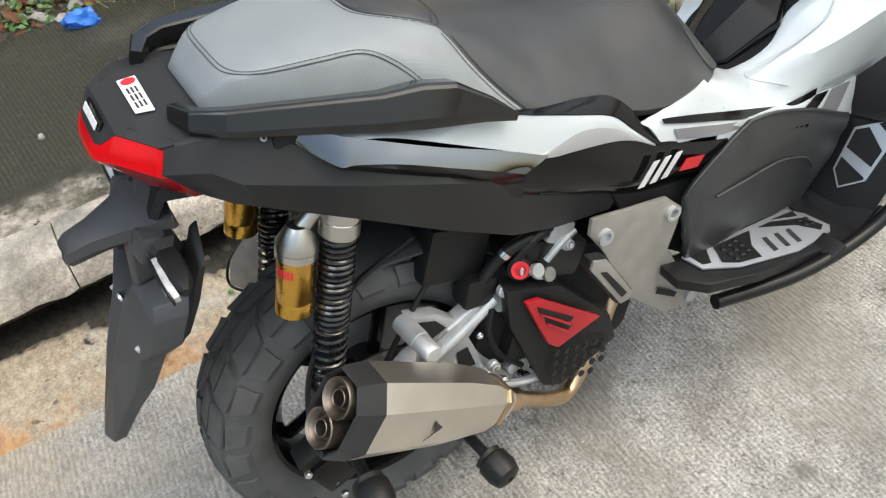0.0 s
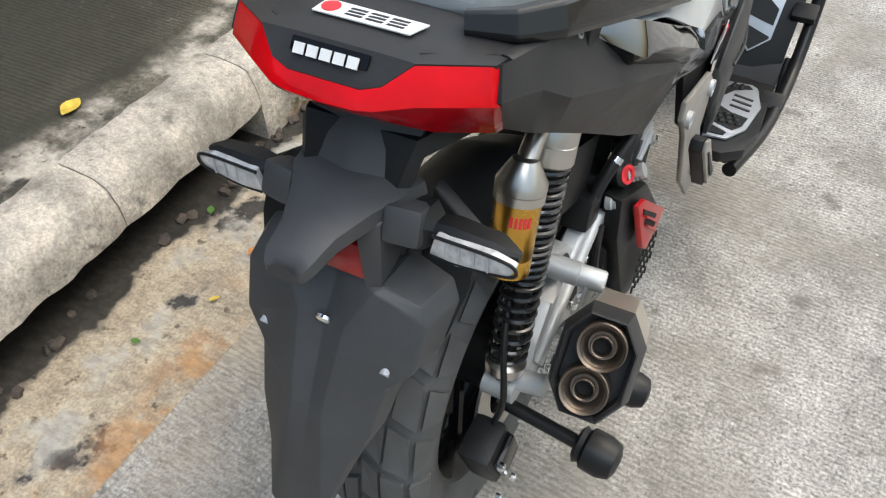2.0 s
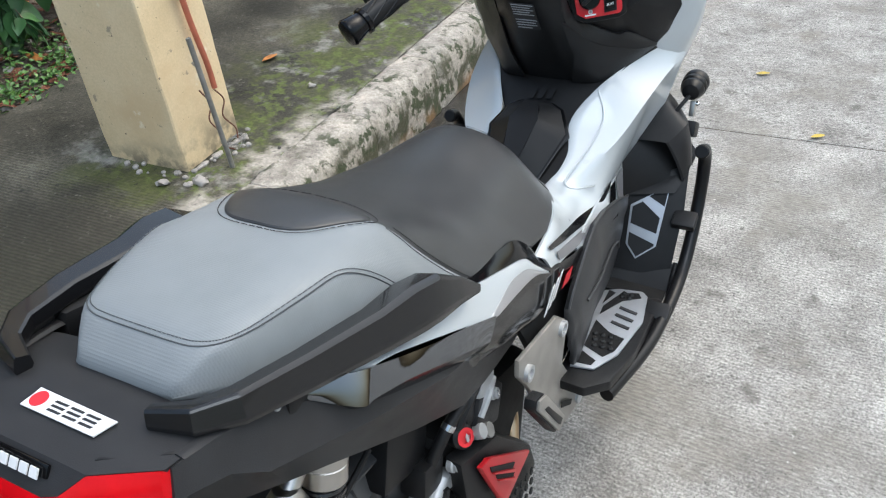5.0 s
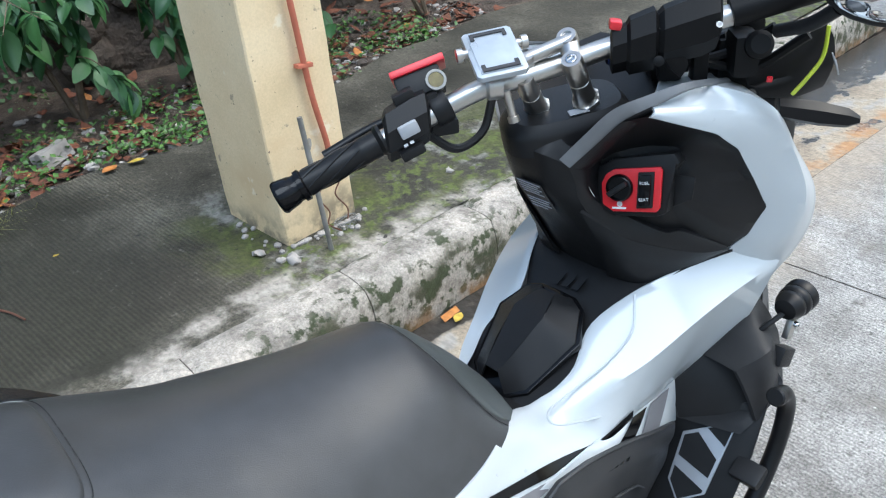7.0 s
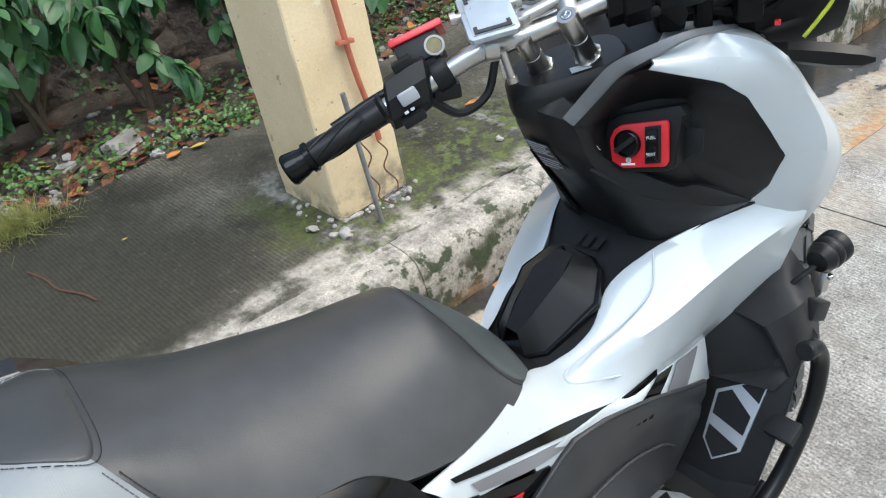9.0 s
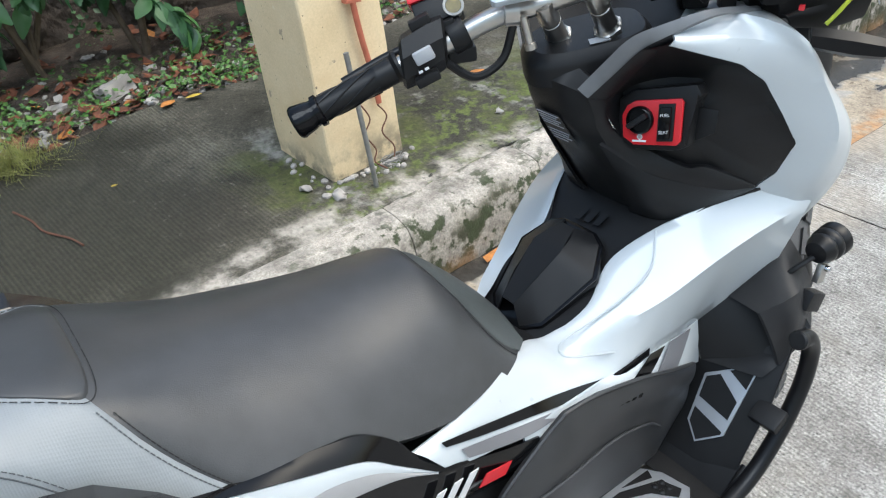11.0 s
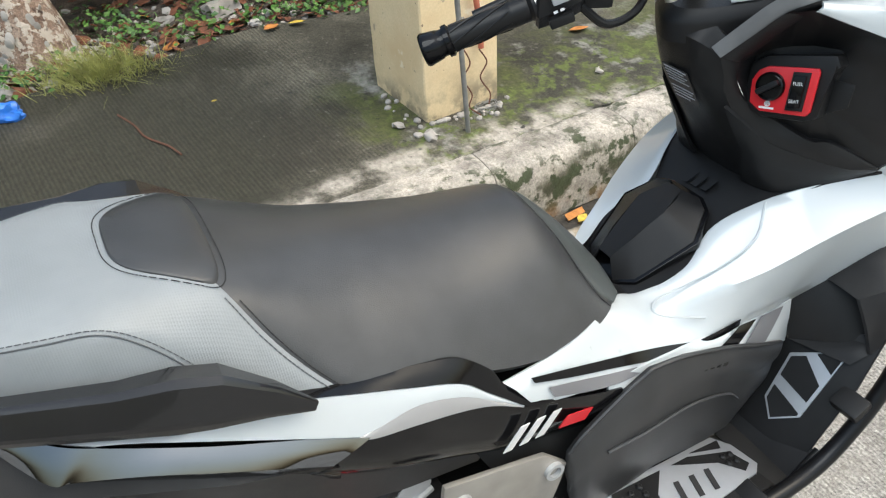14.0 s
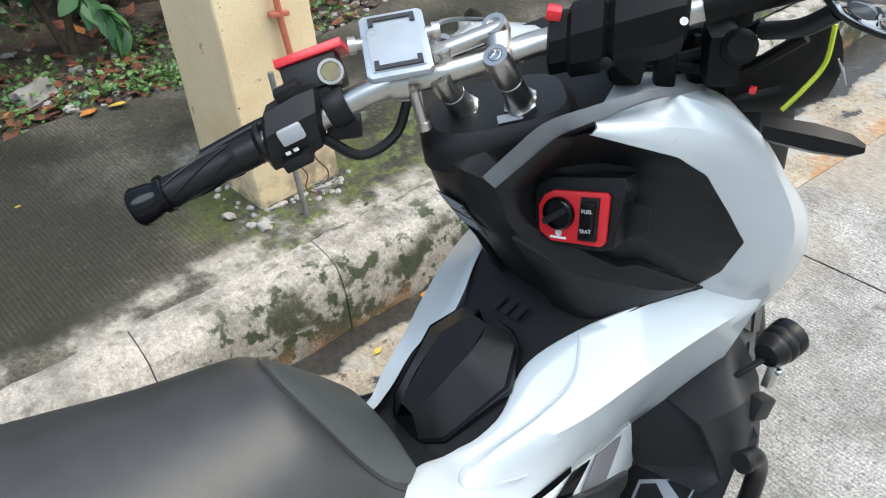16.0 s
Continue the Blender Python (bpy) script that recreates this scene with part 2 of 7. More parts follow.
M["road"] = ground_material("brushed_road_concrete", ((0.3, (0.15, 0.14, 0.127)), (0.5, (0.262, 0.25, 0.232)), (0.72, (0.38, 0.366, 0.343))), 5.5, bump=0.8, brush=(140, 0.3, 0.22), grooves=0.16, speckle=0.4,
                            bands=(30, 2.6, 3.0, 0.3, 4), layers=((9, 0.58, 0.72, (0.13, 0.12, 0.107), (), 0), (3.5, 0.52, 0.7, (0.19, 0.175, 0.152), (), 0), (20, 0.66, 0.72, (0.085, 0.08, 0.072), (), 0), (42, 0.6, 0.7, (0.12, 0.113, 0.1), (), 0), (75, 0.62, 0.7, (0.44, 0.42, 0.39), (), 0), (115, 0.62, 0.66, (0.08, 0.076, 0.07), (), 0), (230, 0.62, 0.66, (0.07, 0.066, 0.06), (), 0), (13, 0.7, 0.74, (0.08, 0.076, 0.07), (), 0), (1.6, 0.5, 0.75, (0.2, 0.185, 0.16), (), 0), (3.2, 0.3, 0.65, (0.3, 0.255, 0.2), (("y", 0.1, 0.46),), 0)))
M["gutter"] = ground_material("stained_gutter_concrete", ((0.32, (0.22, 0.178, 0.13)), (0.55, (0.34, 0.285, 0.21)), (0.75, (0.42, 0.37, 0.29))), 6, bump=0.5, speckle=0.22,
                              layers=((26, 0.6, 0.68, (0.1, 0.075, 0.05), (), 0), (4.5, 0.57, 0.61, (0.05, 0.045, 0.04), (), 0.25), (7, 0.45, 0.6, (0.36, 0.2, 0.09), (("y", 0.6, 0.5),), 0), (6, 0.5, 0.62, (0.3, 0.28, 0.25), (("y", 0.56, 0.62),), 0), (3.0, 0.25, 0.4, (0.04, 0.037, 0.033), (("y", 0.735, 0.765),), 0.15)), brush=(60, 0.5, 0.2))
M["kerb"] = ground_material("weathered_kerb", ((0.33, (0.21, 0.19, 0.163)), (0.5, (0.385, 0.35, 0.305)), (0.7, (0.56, 0.505, 0.44))), 9, bump=0.8, dist=0.008, speckle=0.2,
                            layers=((9, 0.44, 0.56, (0.055, 0.055, 0.03), (("z", 0.215, 0.12), ("x", 0.6, 0.8)), 0), (22, 0.52, 0.6, (0.04, 0.05, 0.02), (("z", 0.24, 0.17), ("x", 0.55, 0.75)), 0), (5, 0.42, 0.6, (0.22, 0.12, 0.05), (("z", 0.07, 0.02), ("x", 0.6, 0.8)), 0), (16, 0.6, 0.72, (0.16, 0.15, 0.13), (), 0), (38, 0.66, 0.74, (0.1, 0.1, 0.075), (), 0), (3, 0.55, 0.75, (0.2, 0.19, 0.165), (), 0)), brush=(70, 0.6, 0.16))
M["walkway"] = ground_material("damp_walkway_concrete", ((0.32, (0.022, 0.0205, 0.015)), (0.5, (0.054, 0.05, 0.038)), (0.7, (0.115, 0.105, 0.082))), 3.0, rough=(0.6, 0.82), bump=0.5,
                               bands=(26, 1.6, 2.0, 1.6, -6, (("x", 0.92, 0.8), ("y", 1.05, 1.12))),
                               layers=((11, 0.5, 0.66, (0.2, 0.195, 0.175), (("x", 0.75, 0.95), ("y", 1.75, 1.45)), 0), (6, 0.46, 0.6, (0.062, 0.068, 0.026), (("x", 0.7, 0.9), ("y", 1.7, 1.4)), 0), (24, 0.5, 0.6, (0.085, 0.105, 0.03), (("x", 0.8, 0.95), ("y", 1.5, 1.3)), 0), (9, 0.42, 0.62, (0.34, 0.31, 0.27), (("y", 1.1, 1.02),), 0), (2.5, 0.2, 0.5, (0.03, 0.028, 0.022), (("y", 1.75, 1.35), ("y", 1.08, 1.16), ("x", 0.85, 0.6)), 0.8), (40, 0.62, 0.7, (0.11, 0.105, 0.088), (), 0), (28, 0.62, 0.7, (0.025, 0.024, 0.02), (), 0), (3.2, 0.2, 0.55, (0.03, 0.029, 0.021), (("x", 0.75, 0.45), ("y", 0.99, 1.06)), 0)), brush=(80, 0.7, 0.22), grooves=0.45, spec=0.28)
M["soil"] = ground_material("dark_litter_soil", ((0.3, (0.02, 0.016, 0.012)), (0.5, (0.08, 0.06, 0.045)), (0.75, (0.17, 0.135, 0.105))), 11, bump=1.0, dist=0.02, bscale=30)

M["bark"] = ground_material("flaking_bark", ((0.35, (0.13, 0.075, 0.05)), (0.5, (0.25, 0.165, 0.12)), (0.65, (0.36, 0.27, 0.21))), 22, bump=1.0, dist=0.014, bscale=34, layers=((34, 0.5, 0.54, (0.52, 0.45, 0.38), (), 0), (16, 0.6, 0.66, (0.06, 0.035, 0.025), (), 0)))
M["plaster"] = ground_material("cream_plaster", ((0.3, (0.56, 0.44, 0.26)), (0.5, (0.66, 0.53, 0.33)), (0.72, (0.71, 0.59, 0.39))), 3.5, rough=(0.7, 0.85), bump=0.22, dist=0.005, bscale=22, speckle=0.05,
                               layers=((2.2, 0.52, 0.7, (0.6, 0.45, 0.26), (), 0), (26, 0.64, 0.7, (0.36, 0.29, 0.2), (), 0), (9, 0.64, 0.7, (0.74, 0.66, 0.5), (), 0), (18, 0.38, 0.58, (0.2, 0.17, 0.12), (("z", 0.34, 0.2),), 0), (70, 0.68, 0.72, (0.16, 0.12, 0.09), (), 0)))


def weave_material():
    m = material("grey_woven_vinyl", (0.206, 0.222, 0.233), 0.48, bump=0, var=0.05)
    n, l = m.node_tree.nodes, m.node_tree.links
    geo = n.new("ShaderNodeNewGeometry")
    v = n.new("ShaderNodeTexVoronoi")
    v.inputs["Scale"].default_value, v.inputs["Randomness"].default_value = 430, 0.1
    b = n.new("ShaderNodeBump")
    b.inputs["Strength"].default_value, b.inputs["Distance"].default_value = 0.3, 0.0008
    l.new(geo.outputs["Position"], v.inputs["Vector"])
    l.new(v.outputs["Distance"], b.inputs["Height"])
    l.new(b.outputs[0], n["Principled BSDF"].inputs["Normal"])
    return m


M["weave"] = weave_material()


# ---- mesh helpers
def part(name, bm, mat, parent=None, label="", sharp=38):
    """Links a bmesh as one mesh object under a thing or part."""
    bmesh.ops.recalc_face_normals(bm, faces=bm.faces)
    limit = radians(sharp)
    for e in bm.edges:
        e.smooth = len(e.link_faces) == 2 and e.calc_face_angle(0) < limit
    for fc in bm.faces:
        fc.smooth = True
    me = bpy.data.meshes.new(name)
    bm.to_mesh(me)
    bm.free()
    me.materials.append(M[mat])
    ob = new(name, me)
    if parent:
        ob.parent = parent
        ob.matrix_parent_inverse = parent.matrix_world.inverted()
    if label:
        ob["label"] = label
    return ob


def spline(points, count, closed=False):
    """Catmull-Rom through the points, evenly sampled by parameter."""
    p = [Vector(q) for q in points]
    n = len(p)
    if n == 2:
        return [p[0].lerp(p[1], i / (count - 1)) for i in range(count)]
    out = []
    for i in range(count):
        u = i / count * n if closed else i / (count - 1) * (n - 1)
        k = min(int(u), n - 1 if closed else n - 2)
        s = u - k
        if closed:
            a, b, c, d = p[(k - 1) % n], p[k], p[(k + 1) % n], p[(k + 2) % n]
        else:
            b, c = p[k], p[k + 1]
            a = p[k - 1] if k else b * 2 - c
            d = p[k + 2] if k + 2 < n else c * 2 - b
        out.append(0.5 * ((2 * b) + (c - a) * s + (2 * a - 5 * b + 4 * c - d) * s * s + (3 * b - a - 3 * c + d) * s ** 3))
    return out


def polyline(points, count):
    """Straight segments with the corners kept."""
    p = [Vector(q) for q in points]
    return [p[min(int(i / (count - 1) * (len(p) - 1)), len(p) - 2)].lerp(p[min(int(i / (count - 1) * (len(p) - 1)), len(p) - 2) + 1],
            i / (count - 1) * (len(p) - 1) - min(int(i / (count - 1) * (len(p) - 1)), len(p) - 2)) for i in range(count)]


def rings_mesh(rings, caps=True, bm=None, loop=False):
    bm = bm or bmesh.new()
    vs = [[bm.verts.new(p) for p in r] for r in rings]
    n = len(vs[0])
    pairs = list(zip(vs, vs[1:])) + ([(vs[-1], vs[0])] if loop else [])
    for a, b in pairs:
        for i in range(n):
            bm.faces.new((a[i], a[(i + 1) % n], b[(i + 1) % n], b[i]))
    if caps and not loop:
        bm.faces.new(vs[0][::-1])
        bm.faces.new(vs[-1])
    return bm


def tube(points, r, n=10, count=0, caps=True, bm=None, r_end=None, loop=False):
    path = spline(points, count or max(2, 6 * len(points))) if len(points) > 2 else [Vector(p) for p in points]
    up = Vector((0.13, 0.21, 1)).normalized()
    rings = []
    side = None
    for i, p in enumerate(path):
        d = (path[min(i + 1, len(path) - 1)] - path[max(i - 1, 0)]).normalized()
        side = (d.cross(up) if side is None else side - d * side.dot(d)).normalized()
        other = d.cross(side)
        rr = r if r_end is None else r + (r_end - r) * i / (len(path) - 1)
        rings.append([p + (side * math.cos(a) + other * math.sin(a)) * rr for a in (2 * math.pi * k / n for k in range(n))])
    return rings_mesh(rings, caps, bm)


def lathe(profile, at, axis, n=24, bm=None, caps=True):
    """profile: (radius, height along the axis) pairs."""
    a = Vector(axis).normalized()
    s = a.orthogonal().normalized()
    o = a.cross(s)
    at = Vector(at)
    return rings_mesh([[at + a * h + (s * math.cos(t) + o * math.sin(t)) * max(r, 1e-4) for t in (2 * math.pi * k / n for k in range(n))] for r, h in profile], caps, bm)


def sheet(edges, count=24, across=4, thick=0.004, bulge=0.0, out=(0, -1, 0), straight=False, bm=None):
    """A shell with thickness, lofted through edge lines; out: the way to its outer side; bulge between neighbouring edges."""
    bm = bm or bmesh.new()
    out = Vector(out).normalized()
    lines = [(polyline if straight else spline)(e, count) for e in edges]
    rows = []
    for a, b in zip(lines, lines[1:]):
        for k in range(across):
            s = k / across
            rows.append([p.lerp(q, s) + out * bulge * math.sin(math.pi * s) for p, q in zip(a, b)])
    rows.append(lines[-1])
    front = [[bm.verts.new(p) for p in r] for r in rows]
    back = [[bm.verts.new(p - out * thick) for p in r] for r in rows]
    R, C = len(rows), count
    for i in range(R - 1):
        for j in range(C - 1):
            bm.faces.new((front[i][j], front[i][j + 1], front[i + 1][j + 1], front[i + 1][j]))
            bm.faces.new((back[i][j], back[i + 1][j], back[i + 1][j + 1], back[i][j + 1]))
    ring = [(i, 0) for i in range(R)] + [(R - 1, j) for j in range(1, C)] + [(i, C - 1) for i in range(R - 2, -1, -1)] + [(0, j) for j in range(C - 2, 0, -1)]
    for (i, j), (k, m_) in zip(ring, ring[1:] + ring[:1]):
        bm.faces.new((front[i][j], front[k][m_], back[k][m_], back[i][j]))
    return bm


def slab(points, depth, bevel=0.0, bm=None):
    """A flat polygon thickened along the vector depth."""
    own = bmesh.new()
    d = Vector(depth)
    a = [own.verts.new(Vector(p)) for p in points]
    b = [own.verts.new(Vector(p) + d) for p in points]
    own.faces.new(a[::-1])
    own.faces.new(b)
    for i in range(len(a)):
        own.faces.new((a[i], a[(i + 1) % len(a)], b[(i + 1) % len(a)], b[i]))
    if bevel:
        bmesh.ops.bevel(own, geom=list(own.edges), offset=bevel, segments=2, affect="EDGES", profile=0.6)
    if bm is None:
        return own
    return join(bm, own)


def join(bm, other):
    me = bpy.data.meshes.new("tmp")
    other.to_mesh(me)
    other.free()
    bm.from_mesh(me)
    bpy.data.meshes.remove(me)
    return bm


def block(at, size, turn=(0, 0, 0), bevel=0.003, bm=None):
    own = bmesh.new()
    bmesh.ops.create_cube(own, size=1)
    bmesh.ops.scale(own, vec=size, verts=own.verts)
    if bevel:
        bmesh.ops.bevel(own, geom=list(own.edges), offset=bevel, segments=2, affect="EDGES", profile=0.6)
    bmesh.ops.transform(own, matrix=pose(*at, *turn), verts=own.verts)
    return own if bm is None else join(bm, own)


def ball(at, r, scale=(1, 1, 1), turn=(0, 0, 0), n=16, bm=None):
    own = bmesh.new()
    bmesh.ops.create_uvsphere(own, u_segments=n, v_segments=n // 2 + 2, radius=r)
    bmesh.ops.transform(own, matrix=pose(*at, *turn) @ Matrix.Diagonal((*scale, 1)), verts=own.verts)
    return own if bm is None else join(bm, own)


def flipped(points):
    return [(x, -y, z) for x, y, z in points]


def sides(points):
    """The points for the right side, then for the left."""
    return ((-1, points), (1, flipped(points)))


def thing(name, label, category, at=(0, 0, 0), group="", kind=""):
    ob = new(name)
    ob.location = at
    bpy.context.view_layer.update()
    return tagged(ob, label, category, group, kind)


def structure(name, bm, mat, label):
    ob = part(name, bm, mat)
    return tagged(ob, label, name.split("_")[0], kind="structure")


def bolt(parent, at, axis, r=0.006, mat="chrome", label="bright bolt"):
    return part("bolt", lathe([(r, -0.002), (r, 0.003), (r * 0.8, 0.0045), (r * 0.45, 0.0045), (r * 0.45, 0.002)], at, axis, 10), mat, parent, label)


# ---- the setting: road, gutter, kerb, walkway, planting bed, wall, column
def grid(xs, ys, height):
    bm = bmesh.new()
    vs = [[bm.verts.new((x, y, height(x, y))) for y in ys] for x in xs]
    for a, b in zip(vs, vs[1:]):
        for i in range(len(ys) - 1):
            bm.faces.new((a[i], b[i], b[i + 1], a[i + 1]))
    return bm


def steps(a, b, s):
    n = max(1, round((b - a) / s))
    return [a + (b - a) * i / n for i in range(n + 1)]


def rough(x, y, s, a):
    return noise.fractal(Vector((x * s, y * s, 3.3)), 1.0, 2.0, 3) * a


def kerb_back(x):
    return 0.935 + 0.055 * x


def walk_height(x, y):
    return 0.2 + 0.085 * (y - 1.0)


JOINT = 2.12
road = structure("road", grid([-300, -40, -6, JOINT - 0.004], [-300, -40, -3, 0, 0.4765], lambda x, y: 0), "road", "worn brushed concrete road slab with dark stains")
part("road_slab", grid([JOINT + 0.004, 9, 40, 300], [-300, -40, -3, 0, 0.4765], lambda x, y: -0.002), "road", road)
part("road_bed", grid([-300, 300], [-300, 300], lambda x, y: -0.02), "soil", road, "dark bed under the slabs")
gutter = structure("gutter", grid(steps(-6, 9, 0.25), [0.478, 0.6, 0.75, 1.0], lambda x, y: -0.0015 + 0 * x), "gutter", "tan stained gutter strip, wet beside the kerb")

kerb = thing("kerb", "weathered pale concrete kerb with mossy face", "kerb", kind="structure")
ends = [-5.4 + 0.478 * i for i in range(11)] + [-0.34, 0.117, 0.571, 1.05] + [1.05 + 0.478 * i for i in range(1, 14)]
ends = sorted(e for e in ends)
ends = [e for i, e in enumerate(ends) if i == 0 or e - ends[i - 1] > 0.2]
for a, b in zip(ends, ends[1:]):
    low = 0.085 if (a + b) / 2 < 0.55 else -0.01
    rings = []
    for x in steps(a + 0.0015, b - 0.0015, 0.03):
        k = kerb_back(x)
        tuck = 0.006 * max(0, 1 - min(x - a, b - x) / 0.012)
        prof = [(0.015, low), (0.01, 0.19), (-0.01, 0.2 - tuck), (-0.06, 0.201 - tuck), (-0.105, 0.197 - tuck), (-0.135 + tuck, 0.18), (-0.152 + tuck, 0.145), (-0.158 + tuck, 0.11), (-0.158 + tuck, low + 0.01), (-0.13, low)]
        rag = rough(x, 9.1, 14, 0.01) if low > 0 else 0
        rings.append([Vector((x, k + y + rough(x * 2, z * 2 + y * 3, 9, 0.0035), z + (rag if z < 0.1 else 0) + rough(x * 2 + 5, y * 4 + z, 10, 0.004))) for y, z in prof])
    part("kerb_stone", rings_mesh(rings), "kerb", kerb)
# backing of the undercut, in the dark soil colour
part("recess_back", rings_mesh([[(x, kerb_back(x) - 0.03, -0.02), (x, kerb_back(x) - 0.03, 0.1), (x, kerb_back(x) + 0.02, 0.1), (x, kerb_back(x) + 0.02, -0.02)] for x in steps(-6, 0.6, 0.2)]), "soil", kerb, "dark back of the recess under the kerb")


def walk_edge(x):
    return 1.92 + 0.11 * max(0, x) + 0.03 * math.sin(3.1 * x) + 0.02 * math.sin(9 * x + 1)


wbm = bmesh.new()
cols = [[wbm.verts.new((x, kerb_back(x) - 0.012 + (walk_edge(x) - kerb_back(x)) * s, walk_height(x, kerb_back(x) + (walk_edge(x) - kerb_back(x)) * s) - 0.0005 + rough(x, s, 4, 0.003))) for s in steps(0, 1, 0.05)] for x in steps(-6, 9, 0.08)]
for a, b in zip(cols, cols[1:]):
    for i in range(len(a) - 1):
        wbm.faces.new((a[i], b[i], b[i + 1], a[i + 1]))
walkway = structure("walkway", wbm, "walkway", "damp dark ribbed concrete walkway with moss and pale wear")
soil = structure("planting_bed", grid(steps(-6, 9, 0.09), steps(1.7, 4.2, 0.09), lambda x, y: 0.25 + 0.06 * (y - 1.9) + rough(x, y, 5, 0.025) - (0.12 if y < walk_edge(x) - 0.12 else 0)), "soil", "dark soil bed littered with stones and dead leaves")
wall = structure("wall_back", sheet([[(x, 3.0 + rough(x, z, 2, 0.12), z) for x in steps(-6, 9, 0.4)] for z in (0.0, 0.5, 1.0, 1.6, 2.4)], count=90, across=4, thick=0.3), "wallrock", "dark rough rock retaining wall behind the shrubs")

rw = random.Random(31)
for i in range(75):
    own = bmesh.new()
    r = rw.uniform(0.07, 0.2)
    bmesh.ops.create_icosphere(own, subdivisions=3, radius=r)
    off = Vector((rw.uniform(0, 50), 0, 0))
    for v in own.verts:
        v.co *= 1 + 0.32 * noise.noise(v.co / r * 1.1 + off) + 0.1 * noise.noise(v.co / r * 4 + off)
        v.co.y *= 0.6
    x, z = rw.uniform(-2.2, 3.8), rw.uniform(0.25, 1.7)
    bmesh.ops.transform(own, matrix=pose(x, 2.98 + rough(x, z, 2, 0.12), z, rw.uniform(-20, 20), rw.uniform(0, 360), 0), verts=own.verts)
    part("rock", own, "wallrock", wall)

# column with its conduit
column = thing("column", "cream plastered square column with grimy base", "column", (1.125, 1.33, 0.2))
cor = [(1.014, 1.179), (1.268, 1.2), (1.24, 1.478), (0.985, 1.458)]
rings = []
for z in steps(0.2, 3.6, 0.06):
    ring = []
    for i, (x, y) in enumerate(cor):
        nx, ny = cor[(i + 1) % 4]
        px, py = cor[i - 1]
        for s in (0.04, 0.015):
            ring.append(Vector((x + (px - x) * s, y + (py - y) * s, z)))
        for s in (0.015, 0.04, 0.35, 0.65):
            ring.append(Vector((x + (nx - x) * s, y + (ny - y) * s, z)))
    rings.append([p + Vector((rough(p.x * 3 + p.z, p.y * 3 + p.z, 6, 0.003), rough(p.y * 4, p.z * 3, 6, 0.003), 0)) for p in ring])
part("shaft", rings_mesh(rings), "plaster", column)
rub = bmesh.new()
for i in range(70):
    x, y = random.uniform(0.95, 1.32), random.uniform(1.12, 1.5)
    if 1.0 < x < 1.26 and 1.19 < y < 1.46:
        y = 1.165
    ball((x, y, walk_height(x, y) + 0.003), random.uniform(0.004, 0.014), (1, 0.8, 0.6), (0, 0, random.uniform(0, 90)), 6, rub)
tagged(part("crumbled_mortar", rub, "stone"), "crumbled grey mortar bits round the column's foot", "rubble", kind="stuff")
conduit = thing("conduit", "rust-orange electrical conduit strapped to the column", "conduit", (1.165, 1.18, 0.5))
part("pipe", tube([(1.2, 1.178, 0.40), (1.195, 1.176, 0.48), (1.175, 1.174, 0.62), (1.165, 1.174, 0.8), (1.15, 1.172, 1.2), (1.12, 1.17, 2.6)], 0.0085, 10, 40), "conduit", conduit)
part("strap", block((1.168, 1.176, 0.70), (0.05, 0.02, 0.012), (0, 8, 4), 0.002), "conduit", conduit, "orange pipe strap")
stub = thing("steel_pipe", "thin grey steel pipe stub standing before the column", "pipe", (1.094, 1.083, 0.21))
part("tube", tube([(1.096, 1.083, 0.2), (1.084, 1.098, 0.6)], 0.0075, 12), "greypipe", stub)
part("clip", tube([(1.084, 1.094, 0.5), (1.11, 1.12, 0.505), (1.14, 1.17, 0.5)], 0.005, 8), "greypipe", stub)
wire = thing("loose_wire", "tangled rusty wire at the column's foot", "wire", (1.17, 1.15, 0.22))
part("strand", tube([(1.135, 1.172, 0.42), (1.155, 1.165, 0.37), (1.13, 1.16, 0.33), (1.15, 1.15, 0.28), (1.135, 1.14, 0.25), (1.16, 1.12, 0.225)], 0.0022, 6, 40), "rust", wire)
part("strand", tube([(1.19, 1.172, 0.4), (1.21, 1.165, 0.36), (1.185, 1.16, 0.32), (1.21, 1.15, 0.27), (1.2, 1.14, 0.24)], 0.0022, 6, 40), "rust", wire)
part("coil", tube([(1.2 + 0.03 * math.cos(t) + 0.012 * math.sin(2.7 * t), 1.15 + 0.022 * math.sin(t), 0.225 + 0.012 * math.sin(1.7 * t)) for t in steps(0, 26, 0.8)], 0.0013, 6, 140), "greypipe", wire)
# ---- the scooter
scooter = thing("scooter", "white and matte black adventure scooter parked upright by the kerb", "motor scooter", (0.03, 0, 0))


def smooth_table(rows):
    """Smooth functions of x from rows (x, a, b, c)."""
    cols = [spline([(r[0], r[k], 0) for r in rows], 160) for k in range(1, len(rows[0]))]
    return lambda x: [float(np.interp(x, [p.x for p in c], [p.y for p in c])) for c in cols]


seat_at = smooth_table([(-0.084, 0.843, 0.06, 0.837), (-0.068, 0.856, 0.073, 0.834), (-0.052, 0.868, 0.085, 0.828), (-0.03, 0.8735, 0.097, 0.819), (0.03, 0.877, 0.117, 0.8), (0.1, 0.873, 0.133, 0.78), (0.18, 0.858, 0.147, 0.752),
                        (0.27, 0.823, 0.159, 0.727), (0.36, 0.793, 0.161, 0.7), (0.44, 0.776, 0.159, 0.662), (0.52, 0.767, 0.152, 0.64), (0.56, 0.757, 0.142, 0.634), (0.61, 0.706, 0.118, 0.628), (0.655, 0.65, 0.085, 0.622)])
SECTION = spline([(0, 1, 0), (0.3, 0.99, 0), (0.52, 0.95, 0), (0.68, 0.85, 0), (0.82, 0.55, 0), (0.93, 0.24, 0), (1.0, 0, 0)], 80)
